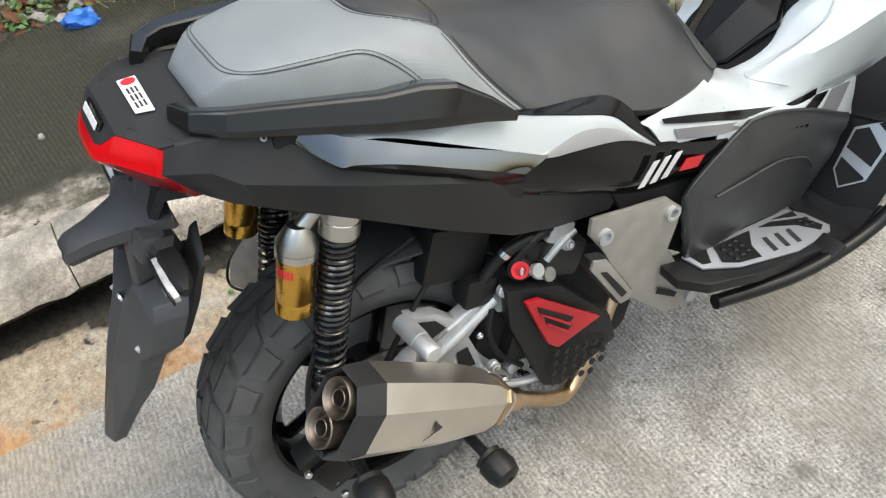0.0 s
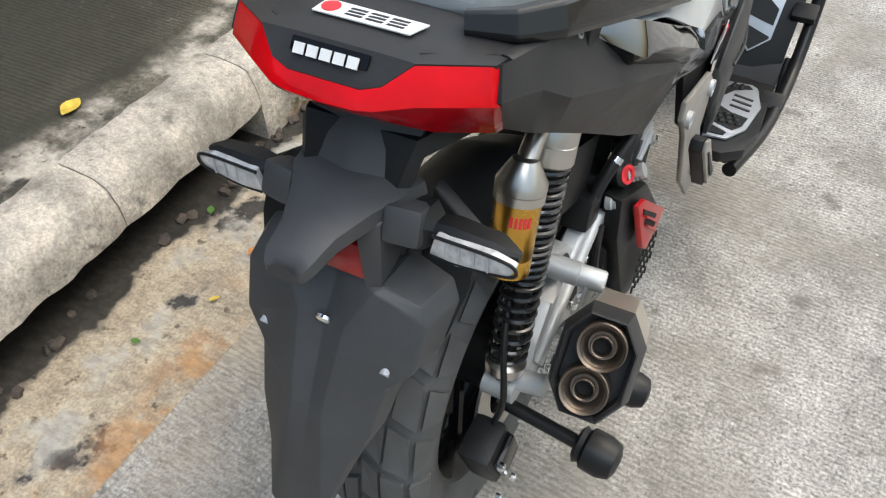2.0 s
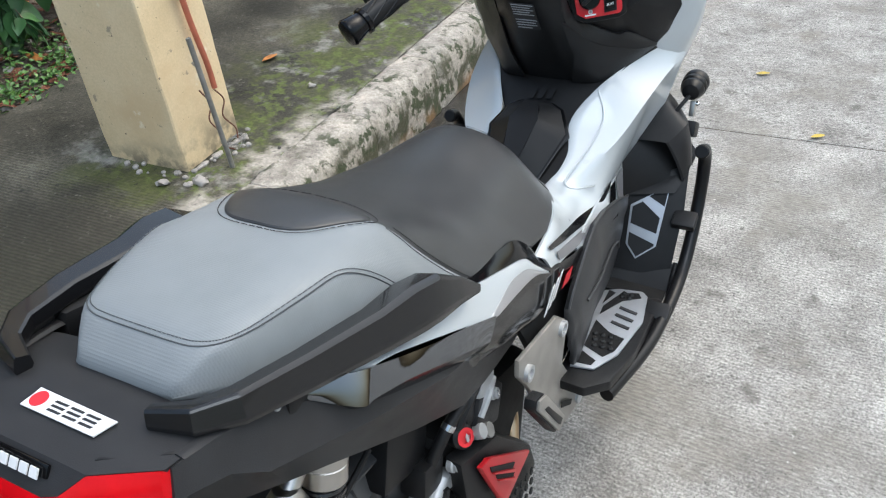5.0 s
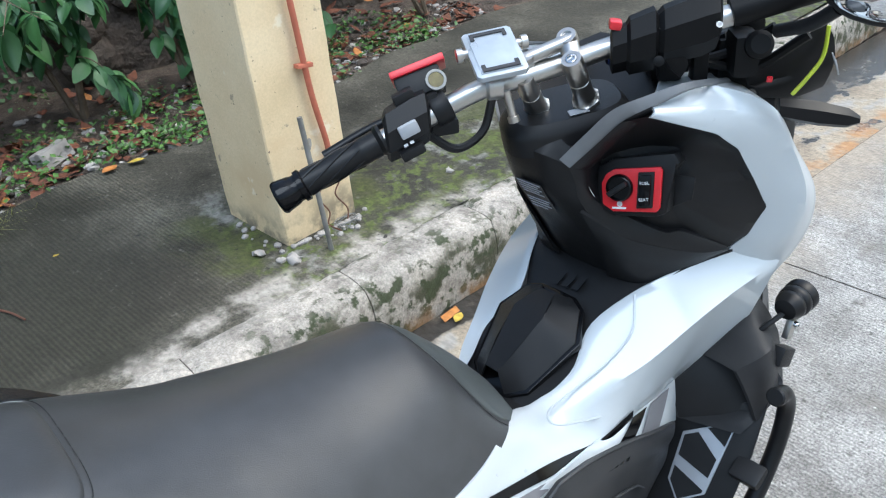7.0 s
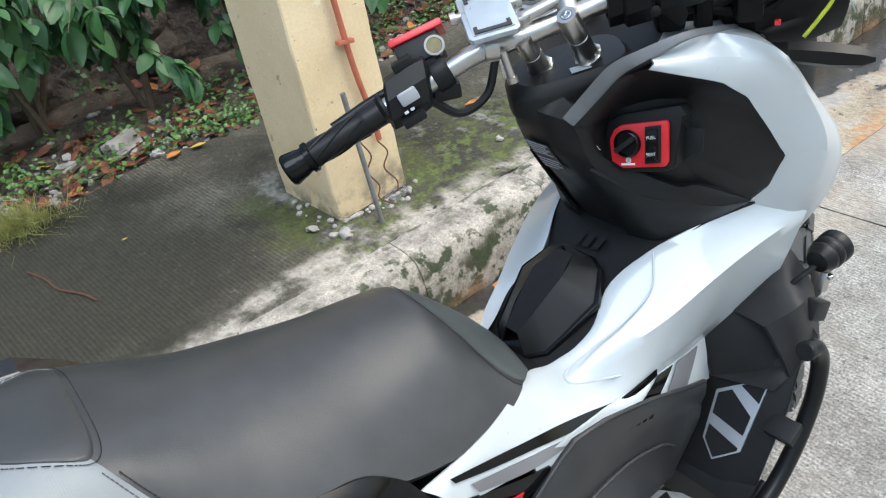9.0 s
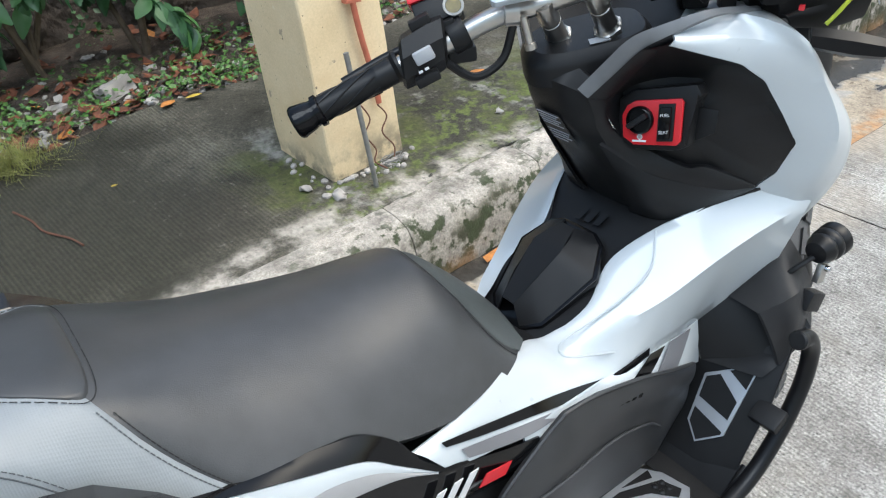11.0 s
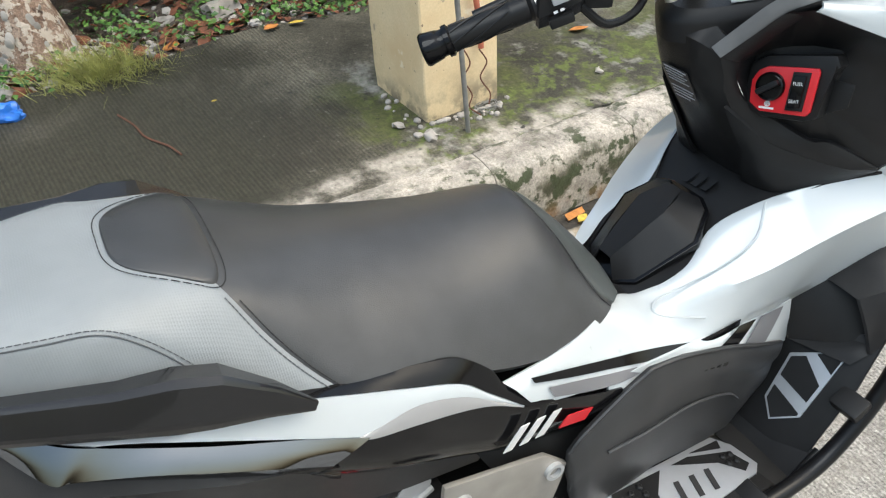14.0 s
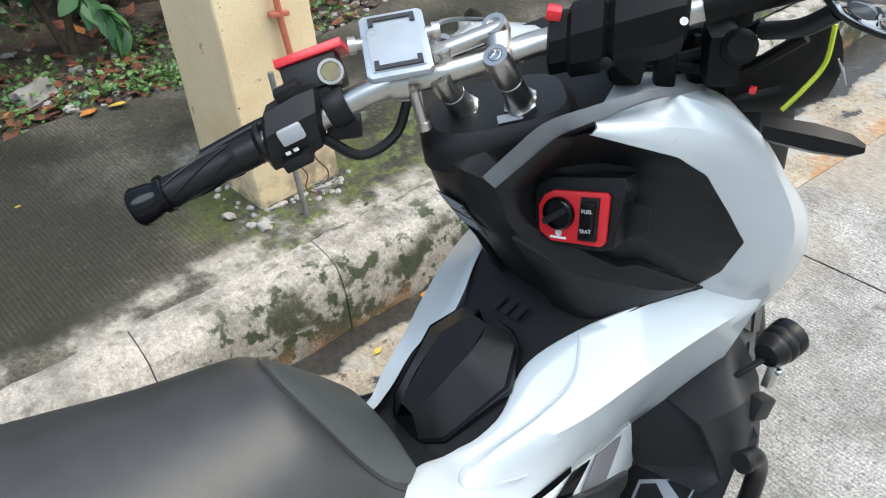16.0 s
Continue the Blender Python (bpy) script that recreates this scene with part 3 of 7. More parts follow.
SEC_T, SEC_Z = [p.x for p in SECTION], [p.y for p in SECTION]
BOXY = spline([(0, 1, 0), (0.4, 0.992, 0), (0.66, 0.962, 0), (0.82, 0.895, 0), (0.885, 0.8, 0), (0.94, 0.48, 0), (1.0, 0, 0)], 80)
BOX_T, BOX_Z = [p.x for p in BOXY], [p.y for p in BOXY]


def section(t):
    return float(np.interp(abs(t), SEC_T, SEC_Z))


def seat_mid(x0):
    """The pillion end of the seat sits a little off the middle line."""
    return -0.015 * max(0.0, min(1.0, (0.42 - x0) / 0.3))


def seat_point(x0, th, lift=0.0):
    top, w, bot = seat_at(x0)
    t = math.sin(th)
    dome = 0.8 * max(0.0, min(1.0, (x0 - 0.17) / 0.13))
    box = max(0.0, min(1.0, (0.2 - x0) / 0.12))
    flat = section(t) * (1 - box) + float(np.interp(abs(t), BOX_T, BOX_Z)) * box
    hip = max(0.5, min(0.95, 0.95 - (x0 - 0.3) * 1.6))
    crown = 1 - t * t if abs(t) < hip else (1 + hip) * (1 - abs(t))
    h = (top - bot) * (flat * (1 - dome) + crown * dome)
    return Vector((x0, seat_mid(x0) + (w + lift * abs(t)) * t, bot + h + lift * (1 - abs(t))))


def rear_seam(th):
    return 0.172 + 0.09 * math.sin(th) ** 4


def nose_seam(th):
    return 0.56 + 0.075 * math.sin(th) ** 2


THETAS = [radians(a) for a in (-90, -80, -70, -64, -60, -56, -51, -46, -40, -35, -30, -24, -16, -8, 0, 8, 16, 24, 30, 35, 40, 46, 51, 56, 60, 64, 70, 80, 90)]


def seat_part(name, a, b, n, mat, label, parent):
    """A cover from seam a to seam b; each is a function of the angle round the seat."""
    rings = []
    for i in range(n + 1):
        ring = []
        for th in THETAS:
            x0 = a(th) + (b(th) - a(th)) * i / n
            ring.append(seat_point(x0, th, -0.0025 if i in (0, n) else 0))
        ring += [ring[-1] + Vector((0, -0.01, -0.014)), ring[0] + Vector((0, 0.01, -0.014))]
        rings.append(ring)
    return part(name, rings_mesh(rings), mat, parent, label, 50)


def dashes(points, r, mat, parent, name="stitching", each=0.006):
    bm = bmesh.new()
    p = spline(points, max(4, int(sum((Vector(a) - Vector(b)).length for a, b in zip(points, points[1:])) / each)))
    for i in range(0, len(p) - 1):
        tube([p[i].lerp(p[i + 1], 0.12), p[i].lerp(p[i + 1], 0.85)], r, 5, bm=bm)
    return part(name, bm, mat, parent)


seat = part("seat", rings_mesh([[seat_point(x0, th, -0.012) - Vector((0, 0, 0.012)) for th in THETAS] for x0 in steps(-0.07, 0.63, 0.04)]), "black", scooter, "two-tone grey and black stitched vinyl seat")
seat_part("rear_cover", lambda th: -0.084, rear_seam, 30, "weave", "grey woven vinyl", seat)
seat_part("front_cover", rear_seam, nose_seam, 30, "vinyl", "black smooth vinyl", seat)
seat_part("nose_cover", nose_seam, lambda th: 0.655, 8, "vinyl_front", "vinyl nose panel, lit face painted grey-green", seat)


def on_seat(x, y, lift):
    top, w, bot = seat_at(x)
    t = max(-0.98, min(0.98, (y - seat_mid(x)) / w))
    return Vector((x, y, seat_point(x, math.asin(t)).z + lift))


def patch_outline(grow, n=48):
    """Rounded trapezium, narrow at the back, from the middle outwards by angle."""
    res = []
    for k in range(n):
        t = 2 * math.pi * k / n
        c, s = math.cos(t), math.sin(t)
        c, s = math.copysign(abs(c) ** 0.5, c), math.copysign(abs(s) ** 0.5, s)
        half = 0.0735 + 0.024 * c
        res.append((0.149 + (0.043 + grow) * c, -0.014 + (half + grow) * s))
    return res


out = patch_outline(0)
part("patch", rings_mesh([[on_seat(0.15 + (x - 0.15) * k, -0.014 + (y + 0.014) * k, z) for x, y in out] for k, z in ((1.0, -0.003), (0.985, 0.0015), (0.95, 0.003), (0.7, 0.0035), (0.4, 0.0035), (0.05, 0.0035))], caps=True), "vinyl", seat, "raised black vinyl patch")
ring = patch_outline(0.005)
dashes([on_seat(x, y, 0.0015) for x, y in ring + ring[:1]], 0.0005, "thread", seat, each=0.0045)
for sg in (-1, 1):
    for off in (-0.006, 0.006):
        dashes([seat_point(rear_seam(sg * radians(a)) + off, sg * radians(a), 0.0006) for a in (42, 47, 52, 58, 64, 70, 77, 84)], 0.0006, "greythread" if off < 0 else "thread", seat, each=0.0045)
    half = [(0.176, 84), (0.158, 76), (0.14, 69), (0.112, 63.5), (0.082, 61), (0.04, 61.5), (0.0, 62), (-0.025, 61), (-0.042, 56), (-0.051, 44), (-0.0535, 26), (-0.054, 0)]
    part("welt", tube([seat_point(x0, sg * radians(a), 0.0003) for x0, a in half], 0.0007, 6, 90), "greythread", seat)
    dashes([seat_point(x0 + 0.004 * max(0, min(1, (0.0 - x0) / 0.04)), sg * radians(a - 2.2), 0.0006) for x0, a in half], 0.0005, "greythread", seat, each=0.0045)
dashes([seat_point(nose_seam(radians(a)) - 0.006, radians(a), 0.0006) for a in range(-80, 81, 10)], 0.0005, "thread", seat, each=0.0045)

# tail: top cover, lamp, side cowls, rails
tail = part("tail_cover", sheet([[(x, half * v, z - drop * abs(v) ** 3) for v in (-1, -0.8, -0.5, -0.2, 0, 0.2, 0.5, 0.8, 1)] for x, half, z, drop in
            ((-0.05, 0.128, 0.826, 0.01), (-0.1, 0.123, 0.8385, 0.008), (-0.139, 0.116, 0.839, 0.006), (-0.169, 0.068, 0.8385, 0.001), (-0.186, 0.048, 0.823, 0.0), (-0.19, 0.032, 0.8185, 0.0))], 33, 3, 0.006, 0, (-0.3, 0, 1)), "matte", scooter, "matte dark grey tail cover", 16)
lamp_top = [(-0.134, -0.118, 0.829), (-0.141, -0.113, 0.832), (-0.17, -0.066, 0.836), (-0.186, -0.046, 0.822), (-0.189, -0.03, 0.8185), (-0.19, 0, 0.8175)]
lamp_mid = [(-0.143, -0.122, 0.802), (-0.151, -0.119, 0.806), (-0.182, -0.072, 0.81), (-0.196, -0.046, 0.807), (-0.199, -0.03, 0.8055), (-0.2, 0, 0.805)]
lamp_low = [(-0.117, -0.113, 0.764), (-0.124, -0.111, 0.764), (-0.16, -0.075, 0.776), (-0.182, -0.046, 0.79), (-0.188, -0.03, 0.7935), (-0.19, 0, 0.795)]
lamp = part("tail_lamp", sheet([e + flipped(e[-2::-1]) for e in (lamp_top, lamp_mid)], 41, 4, 0.012, 0.0012, (-1, 0, 0.1), True), "lens", scooter, "red wraparound tail lamp lens", 25)
part("lower_lens", sheet([e + flipped(e[-2::-1]) for e in ([(x - 0.0002, y, z) for x, y, z in lamp_mid], lamp_low)], 41, 4, 0.012, 0.001, (-1, 0, -0.1), True), "lens_low", lamp, "lower lens, red darkened for its shaded facet", 25)
part("lamp_shell", sheet([e + flipped(e[-2::-1]) for e in ([(x + 0.014, y * 0.97, z + 0.002) for x, y, z in lamp_top], [(x + 0.012, y * 0.97, z - 0.002) for x, y, z in lamp_low], [(x + 0.05, y * 0.85, z - 0.006) for x, y, z in lamp_low])], 41, 3, 0.004, 0, (-1, 0, 0.1), True), "black", lamp)


def slanted_bars(parent, at, along, up, count, w, h, gap, slant, mat, thick=0.0012, name="marking"):
    """Lettering drawn as plain slanted bars."""
    bm = bmesh.new()
    at, al, u = Vector(at), Vector(along).normalized(), Vector(up).normalized()
    nrm = al.cross(u)
    for i in range(count):
        o = at + al * (i * (w + gap))
        quad = [o, o + al * w, o + al * (w + slant) + u * h, o + al * slant + u * h]
        slab(quad, nrm * thick, bm=bm)
    return part(name, bm, mat, parent)


badge = part("badge", slab([(-0.179, 0.034, 0.8275), (-0.179, -0.034, 0.8275), (-0.1725, -0.034, 0.8365), (-0.1725, 0.034, 0.8365)], (-0.0025, 0, 0.002), 0.001), "gloss", tail, "black badge with silver bars")
slanted_bars(badge, (-0.1838, 0.029, 0.8292), (0, -1, 0), (0.6, 0, 0.8), 5, 0.0092, 0.0085, 0.0026, 0.0, "mark_white")
stick = part("sticker", slab([(-0.1415, 0.04, 0.8405), (-0.142, -0.047, 0.8405), (-0.123, -0.0535, 0.8405), (-0.121, 0.039, 0.8405)], (0, 0, 0.0012)), "mark_white", tail, "white rectangular sticker with red and black marks")
part("mark", lathe([(0.008, 0.0), (0.008, 0.0008)], (-0.131, 0.029, 0.8418), (0, 0, 1), 20), "mark_red", stick)
for i in range(3):
    o = Vector((-0.1375, 0.013 - 0.0185 * i, 0.8418))
    for a in (0.0, 0.0045, 0.009):
        part("bar", slab([o + Vector((a, 0, 0)), o + Vector((a, -0.0145, 0)), o + Vector((a + 0.0022, -0.0155, 0)), o + Vector((a + 0.0022, -0.001, 0))], (0, 0, 0.0005)), "mark_dark", stick)

cowl_edges = ([(-0.135, -0.119, 0.832), (-0.085, -0.134, 0.831), (-0.045, -0.143, 0.82), (0.01, -0.16, 0.784), (0.12, -0.176, 0.725), (0.25, -0.168, 0.658), (0.33, -0.155, 0.602), (0.42, -0.145, 0.54)],
              [(-0.146, -0.124, 0.808), (-0.104, -0.139, 0.8), (-0.08, -0.154, 0.783), (0.03, -0.176, 0.742), (0.143, -0.19, 0.7), (0.25, -0.176, 0.65), (0.33, -0.16, 0.596), (0.42, -0.147, 0.53)],
              [(-0.118, -0.113, 0.766), (-0.09, -0.127, 0.748), (-0.05, -0.132, 0.724), (0.04, -0.139, 0.668), (0.14, -0.142, 0.602), (0.24, -0.143, 0.542), (0.32, -0.134, 0.51), (0.42, -0.126, 0.487)])
for sg, _ in sides([]):
    e = [[(x, -sg * y, z) for x, y, z in line] for line in cowl_edges]
    part("side_cowl", sheet(e, 43, 4, 0.005, 0.0, (0, sg, 0.3), True), "matte", scooter, "matte dark grey side cowl", 9)
    top = [(-0.125, 0.114, 0.8345), (-0.07, 0.12, 0.828), (-0.02, 0.13, 0.812), (0.05, 0.145, 0.775)]
    low = [(-0.125, 0.122, 0.832), (-0.085, 0.1345, 0.8305), (-0.045, 0.1435, 0.8195), (0.05, 0.164, 0.762)]
    part("cowl_top", sheet([[(x, sg * y, z) for x, y, z in top], [(x, sg * y, z) for x, y, z in low]], 16, 3, 0.004, 0.001, (0, sg, 1)), "matte", scooter)
    rail = [(-0.11, 0.076, 0.8445), (-0.097, 0.111, 0.845), (-0.071, 0.132, 0.843), (-0.01, 0.149, 0.832), (0.075, 0.163, 0.812), (0.118, 0.17, 0.806), (0.15, 0.1745, 0.798), (0.192, 0.181, 0.776), (0.226, 0.188, 0.754)]
    sizes = [(0.0085, 0.0095), (0.0125, 0.0125), (0.0145, 0.0145), (0.0165, 0.017), (0.02, 0.021), (0.0235, 0.0255), (0.023, 0.025), (0.0135, 0.015), (0.004, 0.005)]
    path = [Vector((x, sg * y, z)) for x, y, z in rail]
    rr = []
    for k, (p, (w, h)) in enumerate(zip(path, sizes)):
        d = (path[min(k + 1, 8)] - path[max(k - 1, 0)]).normalized()
        o = d.cross(Vector((0, 0, 1))).normalized() * -sg
        o = -o if o.y * sg < 0 else o
        u = o.cross(d).normalized()
        u = -u if u.z < 0 else u
        rr.append([p + o * (w * a) + u * (h * b) for a, b in ((1, -0.5), (0.98, -0.3), (0.52, 0.78), (0.4, 0.9), (0.22, 0.95), (-0.82, 0.66), (-1, 0.5), (-1, -0.4), (-0.6, -0.95), (0.6, -1), (0.92, -0.8))])
    part("grab_rail", rings_mesh(rr), "rail", scooter, "satin black pillion grab rail", 13)
    part("rail_mount", block((0.02, sg * 0.135, 0.8), (0.12, 0.03, 0.03), (0, 14, 0), 0.006), "black", scooter)
    bolt(scooter, (-0.045, sg * 0.1405, 0.817), (0, sg, 0.4), 0.004, "cast")
    # silver and gloss-black strips under the seat
    def side_strip(name, mat, label, rows, count=40, sharp=38):
        part(name, sheet([[(x, sg * y, z) for x, y, z in q] for q in rows], count, 3, 0.004, 0.001, (0, sg, 0.3)), mat, scooter, label, sharp)

    white_low = [(0.02, 0.166, 0.797), (0.07, 0.177, 0.786), (0.115, 0.18, 0.764), (0.201, 0.181, 0.716), (0.262, 0.181, 0.682), (0.288, 0.18, 0.683), (0.329, 0.178, 0.686), (0.378, 0.176, 0.668), (0.416, 0.174, 0.639), (0.455, 0.173, 0.608)]
    side_strip("white_strip", "white", "white painted strip below the seat", ([(0.02, 0.15, 0.808), (0.07, 0.158, 0.79), (0.12, 0.165, 0.776), (0.218, 0.172, 0.75), (0.26, 0.1725, 0.733), (0.29, 0.1725, 0.721), (0.322, 0.1725, 0.708), (0.378, 0.1725, 0.684), (0.413, 0.1725, 0.65), (0.456, 0.1725, 0.609)], white_low))
    side_strip("silver_wedge", "silver", "silver painted wedge", ([(x, y + 0.0005, z) for x, y, z in white_low[4:]], [(0.255, 0.183, 0.683), (0.279, 0.182, 0.671), (0.315, 0.181, 0.664), (0.373, 0.179, 0.651), (0.414, 0.176, 0.634), (0.454, 0.1735, 0.607)]), 26)
    fin_low = [(-0.021, 0.145, 0.806), (-0.002, 0.168, 0.789), (0.014, 0.183, 0.777), (0.03, 0.186, 0.7745), (0.08, 0.192, 0.756), (0.135, 0.1955, 0.728), (0.185, 0.197, 0.702), (0.228, 0.196, 0.677)]
    side_strip("gloss_fin", "skygloss", "gloss black fin with sharp edge, metal-coloured for its sky reflection", ([(-0.021, 0.143, 0.811), (0.003, 0.157, 0.812), (0.03, 0.172, 0.8015), (0.06, 0.177, 0.787), (0.1, 0.18, 0.766), (0.141, 0.182, 0.745), (0.201, 0.183, 0.716), (0.272, 0.183, 0.677)], fin_low), 46, 22)
    side_strip("fin_base", "gloss", "", (fin_low, [(-0.018, 0.143, 0.8), (0.003, 0.158, 0.781), (0.016, 0.174, 0.769), (0.032, 0.179, 0.766), (0.08, 0.18, 0.738), (0.135, 0.18, 0.703), (0.194, 0.179, 0.668), (0.239, 0.178, 0.648)], [(-0.015, 0.14, 0.794), (0.005, 0.15, 0.772), (0.02, 0.16, 0.758), (0.04, 0.163, 0.748), (0.08, 0.164, 0.722), (0.135, 0.166, 0.688), (0.194, 0.167, 0.65), (0.239, 0.168, 0.62)]), 46, 22)
    side_strip("gloss_panel", "gloss", "gloss black side panel", ([(0.215, 0.184, 0.68), (0.24, 0.183, 0.677), (0.275, 0.1815, 0.672), (0.315, 0.1805, 0.663), (0.372, 0.1785, 0.65), (0.414, 0.1755, 0.633), (0.456, 0.1735, 0.607), (0.5, 0.172, 0.592), (0.545, 0.1715, 0.574), (0.6, 0.171, 0.556)],
               [(0.2, 0.179, 0.67), (0.24, 0.178, 0.645), (0.29, 0.177, 0.615), (0.32, 0.175, 0.6), (0.37, 0.173, 0.58), (0.41, 0.1715, 0.562), (0.46, 0.169, 0.546), (0.5, 0.167, 0.535), (0.545, 0.166, 0.526), (0.6, 0.168, 0.52)],
               [(0.22, 0.17, 0.64), (0.26, 0.168, 0.615), (0.3, 0.166, 0.595), (0.34, 0.161, 0.573), (0.38, 0.156, 0.552), (0.42, 0.152, 0.53), (0.47, 0.15, 0.512), (0.51, 0.151, 0.505), (0.55, 0.153, 0.5), (0.6, 0.16, 0.5)]), 46)
    side_strip("seat_skirt", "gloss", "gloss black strip under the seat", ([(0.2, 0.156, 0.754), (0.27, 0.157, 0.735), (0.306, 0.157, 0.727), (0.35, 0.157, 0.716), (0.386, 0.158, 0.704), (0.42, 0.161, 0.673), (0.434, 0.165, 0.648), (0.458, 0.17, 0.618), (0.475, 0.172, 0.606), (0.495, 0.1735, 0.597)],
               [(0.2, 0.1735, 0.758), (0.26, 0.1735, 0.735), (0.29, 0.1735, 0.723), (0.322, 0.1735, 0.71), (0.378, 0.1735, 0.686), (0.412, 0.1735, 0.653), (0.436, 0.174, 0.629), (0.456, 0.1745, 0.61), (0.474, 0.1745, 0.599), (0.495, 0.174, 0.593)]), 40)

for i, (w, mat) in enumerate(((0.016, "mark_white"), (0.016, "mark_white"), (0.016, "mark_white"))):
    o = Vector((0.425 + 0.024 * i, -0.1765 + 0.003 * i, 0.551 - 0.0045 * i))
    part("marking", slab([o, o + Vector((0.013, 0.002, -0.003)), o + Vector((0.033, -0.004, 0.036)), o + Vector((0.02, -0.006, 0.039))], (0, -0.0012, 0)), mat, scooter, "white slanted bar marking")
o = Vector((0.505, -0.172, 0.542))
part("marking", slab([o, o + Vector((0.042, 0.005, -0.014)), o + Vector((0.052, 0.003, 0.004)), o + Vector((0.01, -0.003, 0.019))], (0, -0.0012, 0)), "mark_red", scooter, "red slanted bar marking")

# near-black core that fills the frame under the panels with painted shade
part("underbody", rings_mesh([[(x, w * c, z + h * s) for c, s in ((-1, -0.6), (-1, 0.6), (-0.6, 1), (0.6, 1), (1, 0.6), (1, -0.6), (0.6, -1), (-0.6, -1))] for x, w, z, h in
     ((-0.12, 0.07, 0.805, 0.02), (-0.05, 0.1, 0.78, 0.035), (0.08, 0.115, 0.72, 0.06), (0.25, 0.12, 0.65, 0.07), (0.45, 0.12, 0.56, 0.06), (0.56, 0.1, 0.5, 0.1), (0.7, 0.07, 0.44, 0.13), (0.85, 0.05, 0.45, 0.15), (1.0, 0.06, 0.6, 0.2), (1.1, 0.09, 0.72, 0.16))]), "inside", scooter, "near-black filler core under the panels, standing for shade")

# plate holder and rear fender
def plate_x(z):
    return -0.235 - 0.487 * (0.601 - z)


def plate(y, z, off):
    return Vector((plate_x(z) + off, y, z))


PL = dict(c0=(0, 0.648, 0.018), c1=(0, 0.605, 0.004), c2=(0, 0.521, 0.0), c3=(0, 0.4, -0.002), r0=(0.047, 0.64, -0.004), r1=(0.024, 0.602, -0.006), r2=(0.017, 0.521, -0.008),
          w0=(0.05, 0.64, 0.006), w1=(0.086, 0.632, 0.01), w2=(0.095, 0.616, 0.012), w3=(0.09, 0.572, 0.012), w4=(0.068, 0.55, 0.012), w5=(0.06, 0.5, 0.012), w6=(0.042, 0.46, 0.008), w7=(0.03, 0.408, 0.004))
pb = bmesh.new()
for sg in (-1, 1):
    v = {k: pb.verts.new(plate(sg * y, z, o)) for k, (y, z, o) in PL.items()}
    f = {k: pb.verts.new(plate(sg * (PL[k][0] + dy), PL[k][1] + dz, PL[k][2] + dx)) for k, dy, dz, dx in (("w0", 0.004, 0.006, 0.05), ("w1", 0.012, 0.004, 0.05), ("w2", 0.012, 0.004, 0.045), ("w3", 0.008, 0.004, 0.04), ("w4", 0.006, 0, 0.03), ("w5", 0.004, 0, 0.025), ("w6", 0.004, 0, 0.02), ("w7", 0, 0, 0.016), ("c3", 0, 0, 0.016))}
    for loop in ("c0 c1 r1 r0", "c1 c2 r2 r1", "r0 r1 w3 w2", "r0 w2 w1 w0", "r1 r2 w4 w3", "r2 w6 w5 w4", "c2 c3 w7 r2", "r2 w7 w6", "c0 r0 w0"):
        pb.faces.new([v[k] for k in loop.split()])
    for a, b in zip("w0 w1 w2 w3 w4 w5 w6 w7".split(), "w1 w2 w3 w4 w5 w6 w7 c3".split()):
        pb.faces.new((v[a], v[b], f[b], f[a]))
bmesh.ops.remove_doubles(pb, verts=pb.verts, dist=0.0005)
bmesh.ops.recalc_face_normals(pb, faces=pb.faces)
bmesh.ops.bevel(pb, geom=[e for e in pb.edges if not e.is_boundary], offset=0.0022, segments=2, affect="EDGES", profile=0.5)
fender = part("plate_holder", pb, "fenderplastic", scooter, "matte black faceted plate holder and rear mudguard", 30)
for sg in (-1, 1):
    part("hood_leg", slab([(-0.205, sg * 0.022, 0.7), (-0.2, sg * 0.046, 0.7), (-0.212, sg * 0.05, 0.64), (-0.218, sg * 0.036, 0.638)], (0.035, 0, 0.012), 0.003), "fenderplastic", fender)
    part("signal_socket", block((-0.178, sg * 0.06, 0.694), (0.04, 0.034, 0.034), (0, 24, sg * -8), 0.006), "fenderplastic", fender)
    part("side_flap", slab([plate(sg * y, z, 0.05) for y, z in ((0.06, 0.7), (0.11, 0.672), (0.112, 0.63), (0.1, 0.58), (0.06, 0.6))], (0.012, 0, 0.006), 0.003), "black", fender)
part("hood", rings_mesh([[(x, -w, z - 0.006), (x, -w * 0.96, z + h * 0.5), (x + 0.004, -w * 0.55, z + h), (x + 0.004, w * 0.55, z + h), (x, w * 0.96, z + h * 0.5), (x, w, z - 0.006), (x + 0.006, w * 0.7, z - 0.016), (x + 0.006, -w * 0.7, z - 0.016)] for x, w, z, h in
     ((-0.15, 0.062, 0.71, 0.012), (-0.178, 0.056, 0.709, 0.0145), (-0.2, 0.042, 0.704, 0.0155), (-0.235, 0.027, 0.698, 0.014), (-0.262, 0.023, 0.694, 0.011), (-0.27, 0.019, 0.692, 0.006), (-0.272, 0.015, 0.69, 0.003))]), "fenderplastic", fender, "", 40)
part("neck", sheet([[(x, w * v, z - 0.012 * abs(v)) for v in (-1, -0.6, 0, 0.6, 1)] for x, w, z in ((-0.132, 0.056, 0.78), (-0.158, 0.05, 0.748), (-0.176, 0.044, 0.722))], 17, 4, 0.006, 0.0, (-0.8, 0, 0.4)), "fenderplastic", fender)
part("neck_wing", rings_mesh([[(x, -w, z), (x, -w * 0.9, z + 0.014), (x, w * 0.9, z + 0.014), (x, w, z)] for x, w, z in ((-0.02, 0.085, 0.715), (-0.1, 0.08, 0.74), (-0.15, 0.06, 0.74), (-0.175, 0.05, 0.7))]), "black", fender)
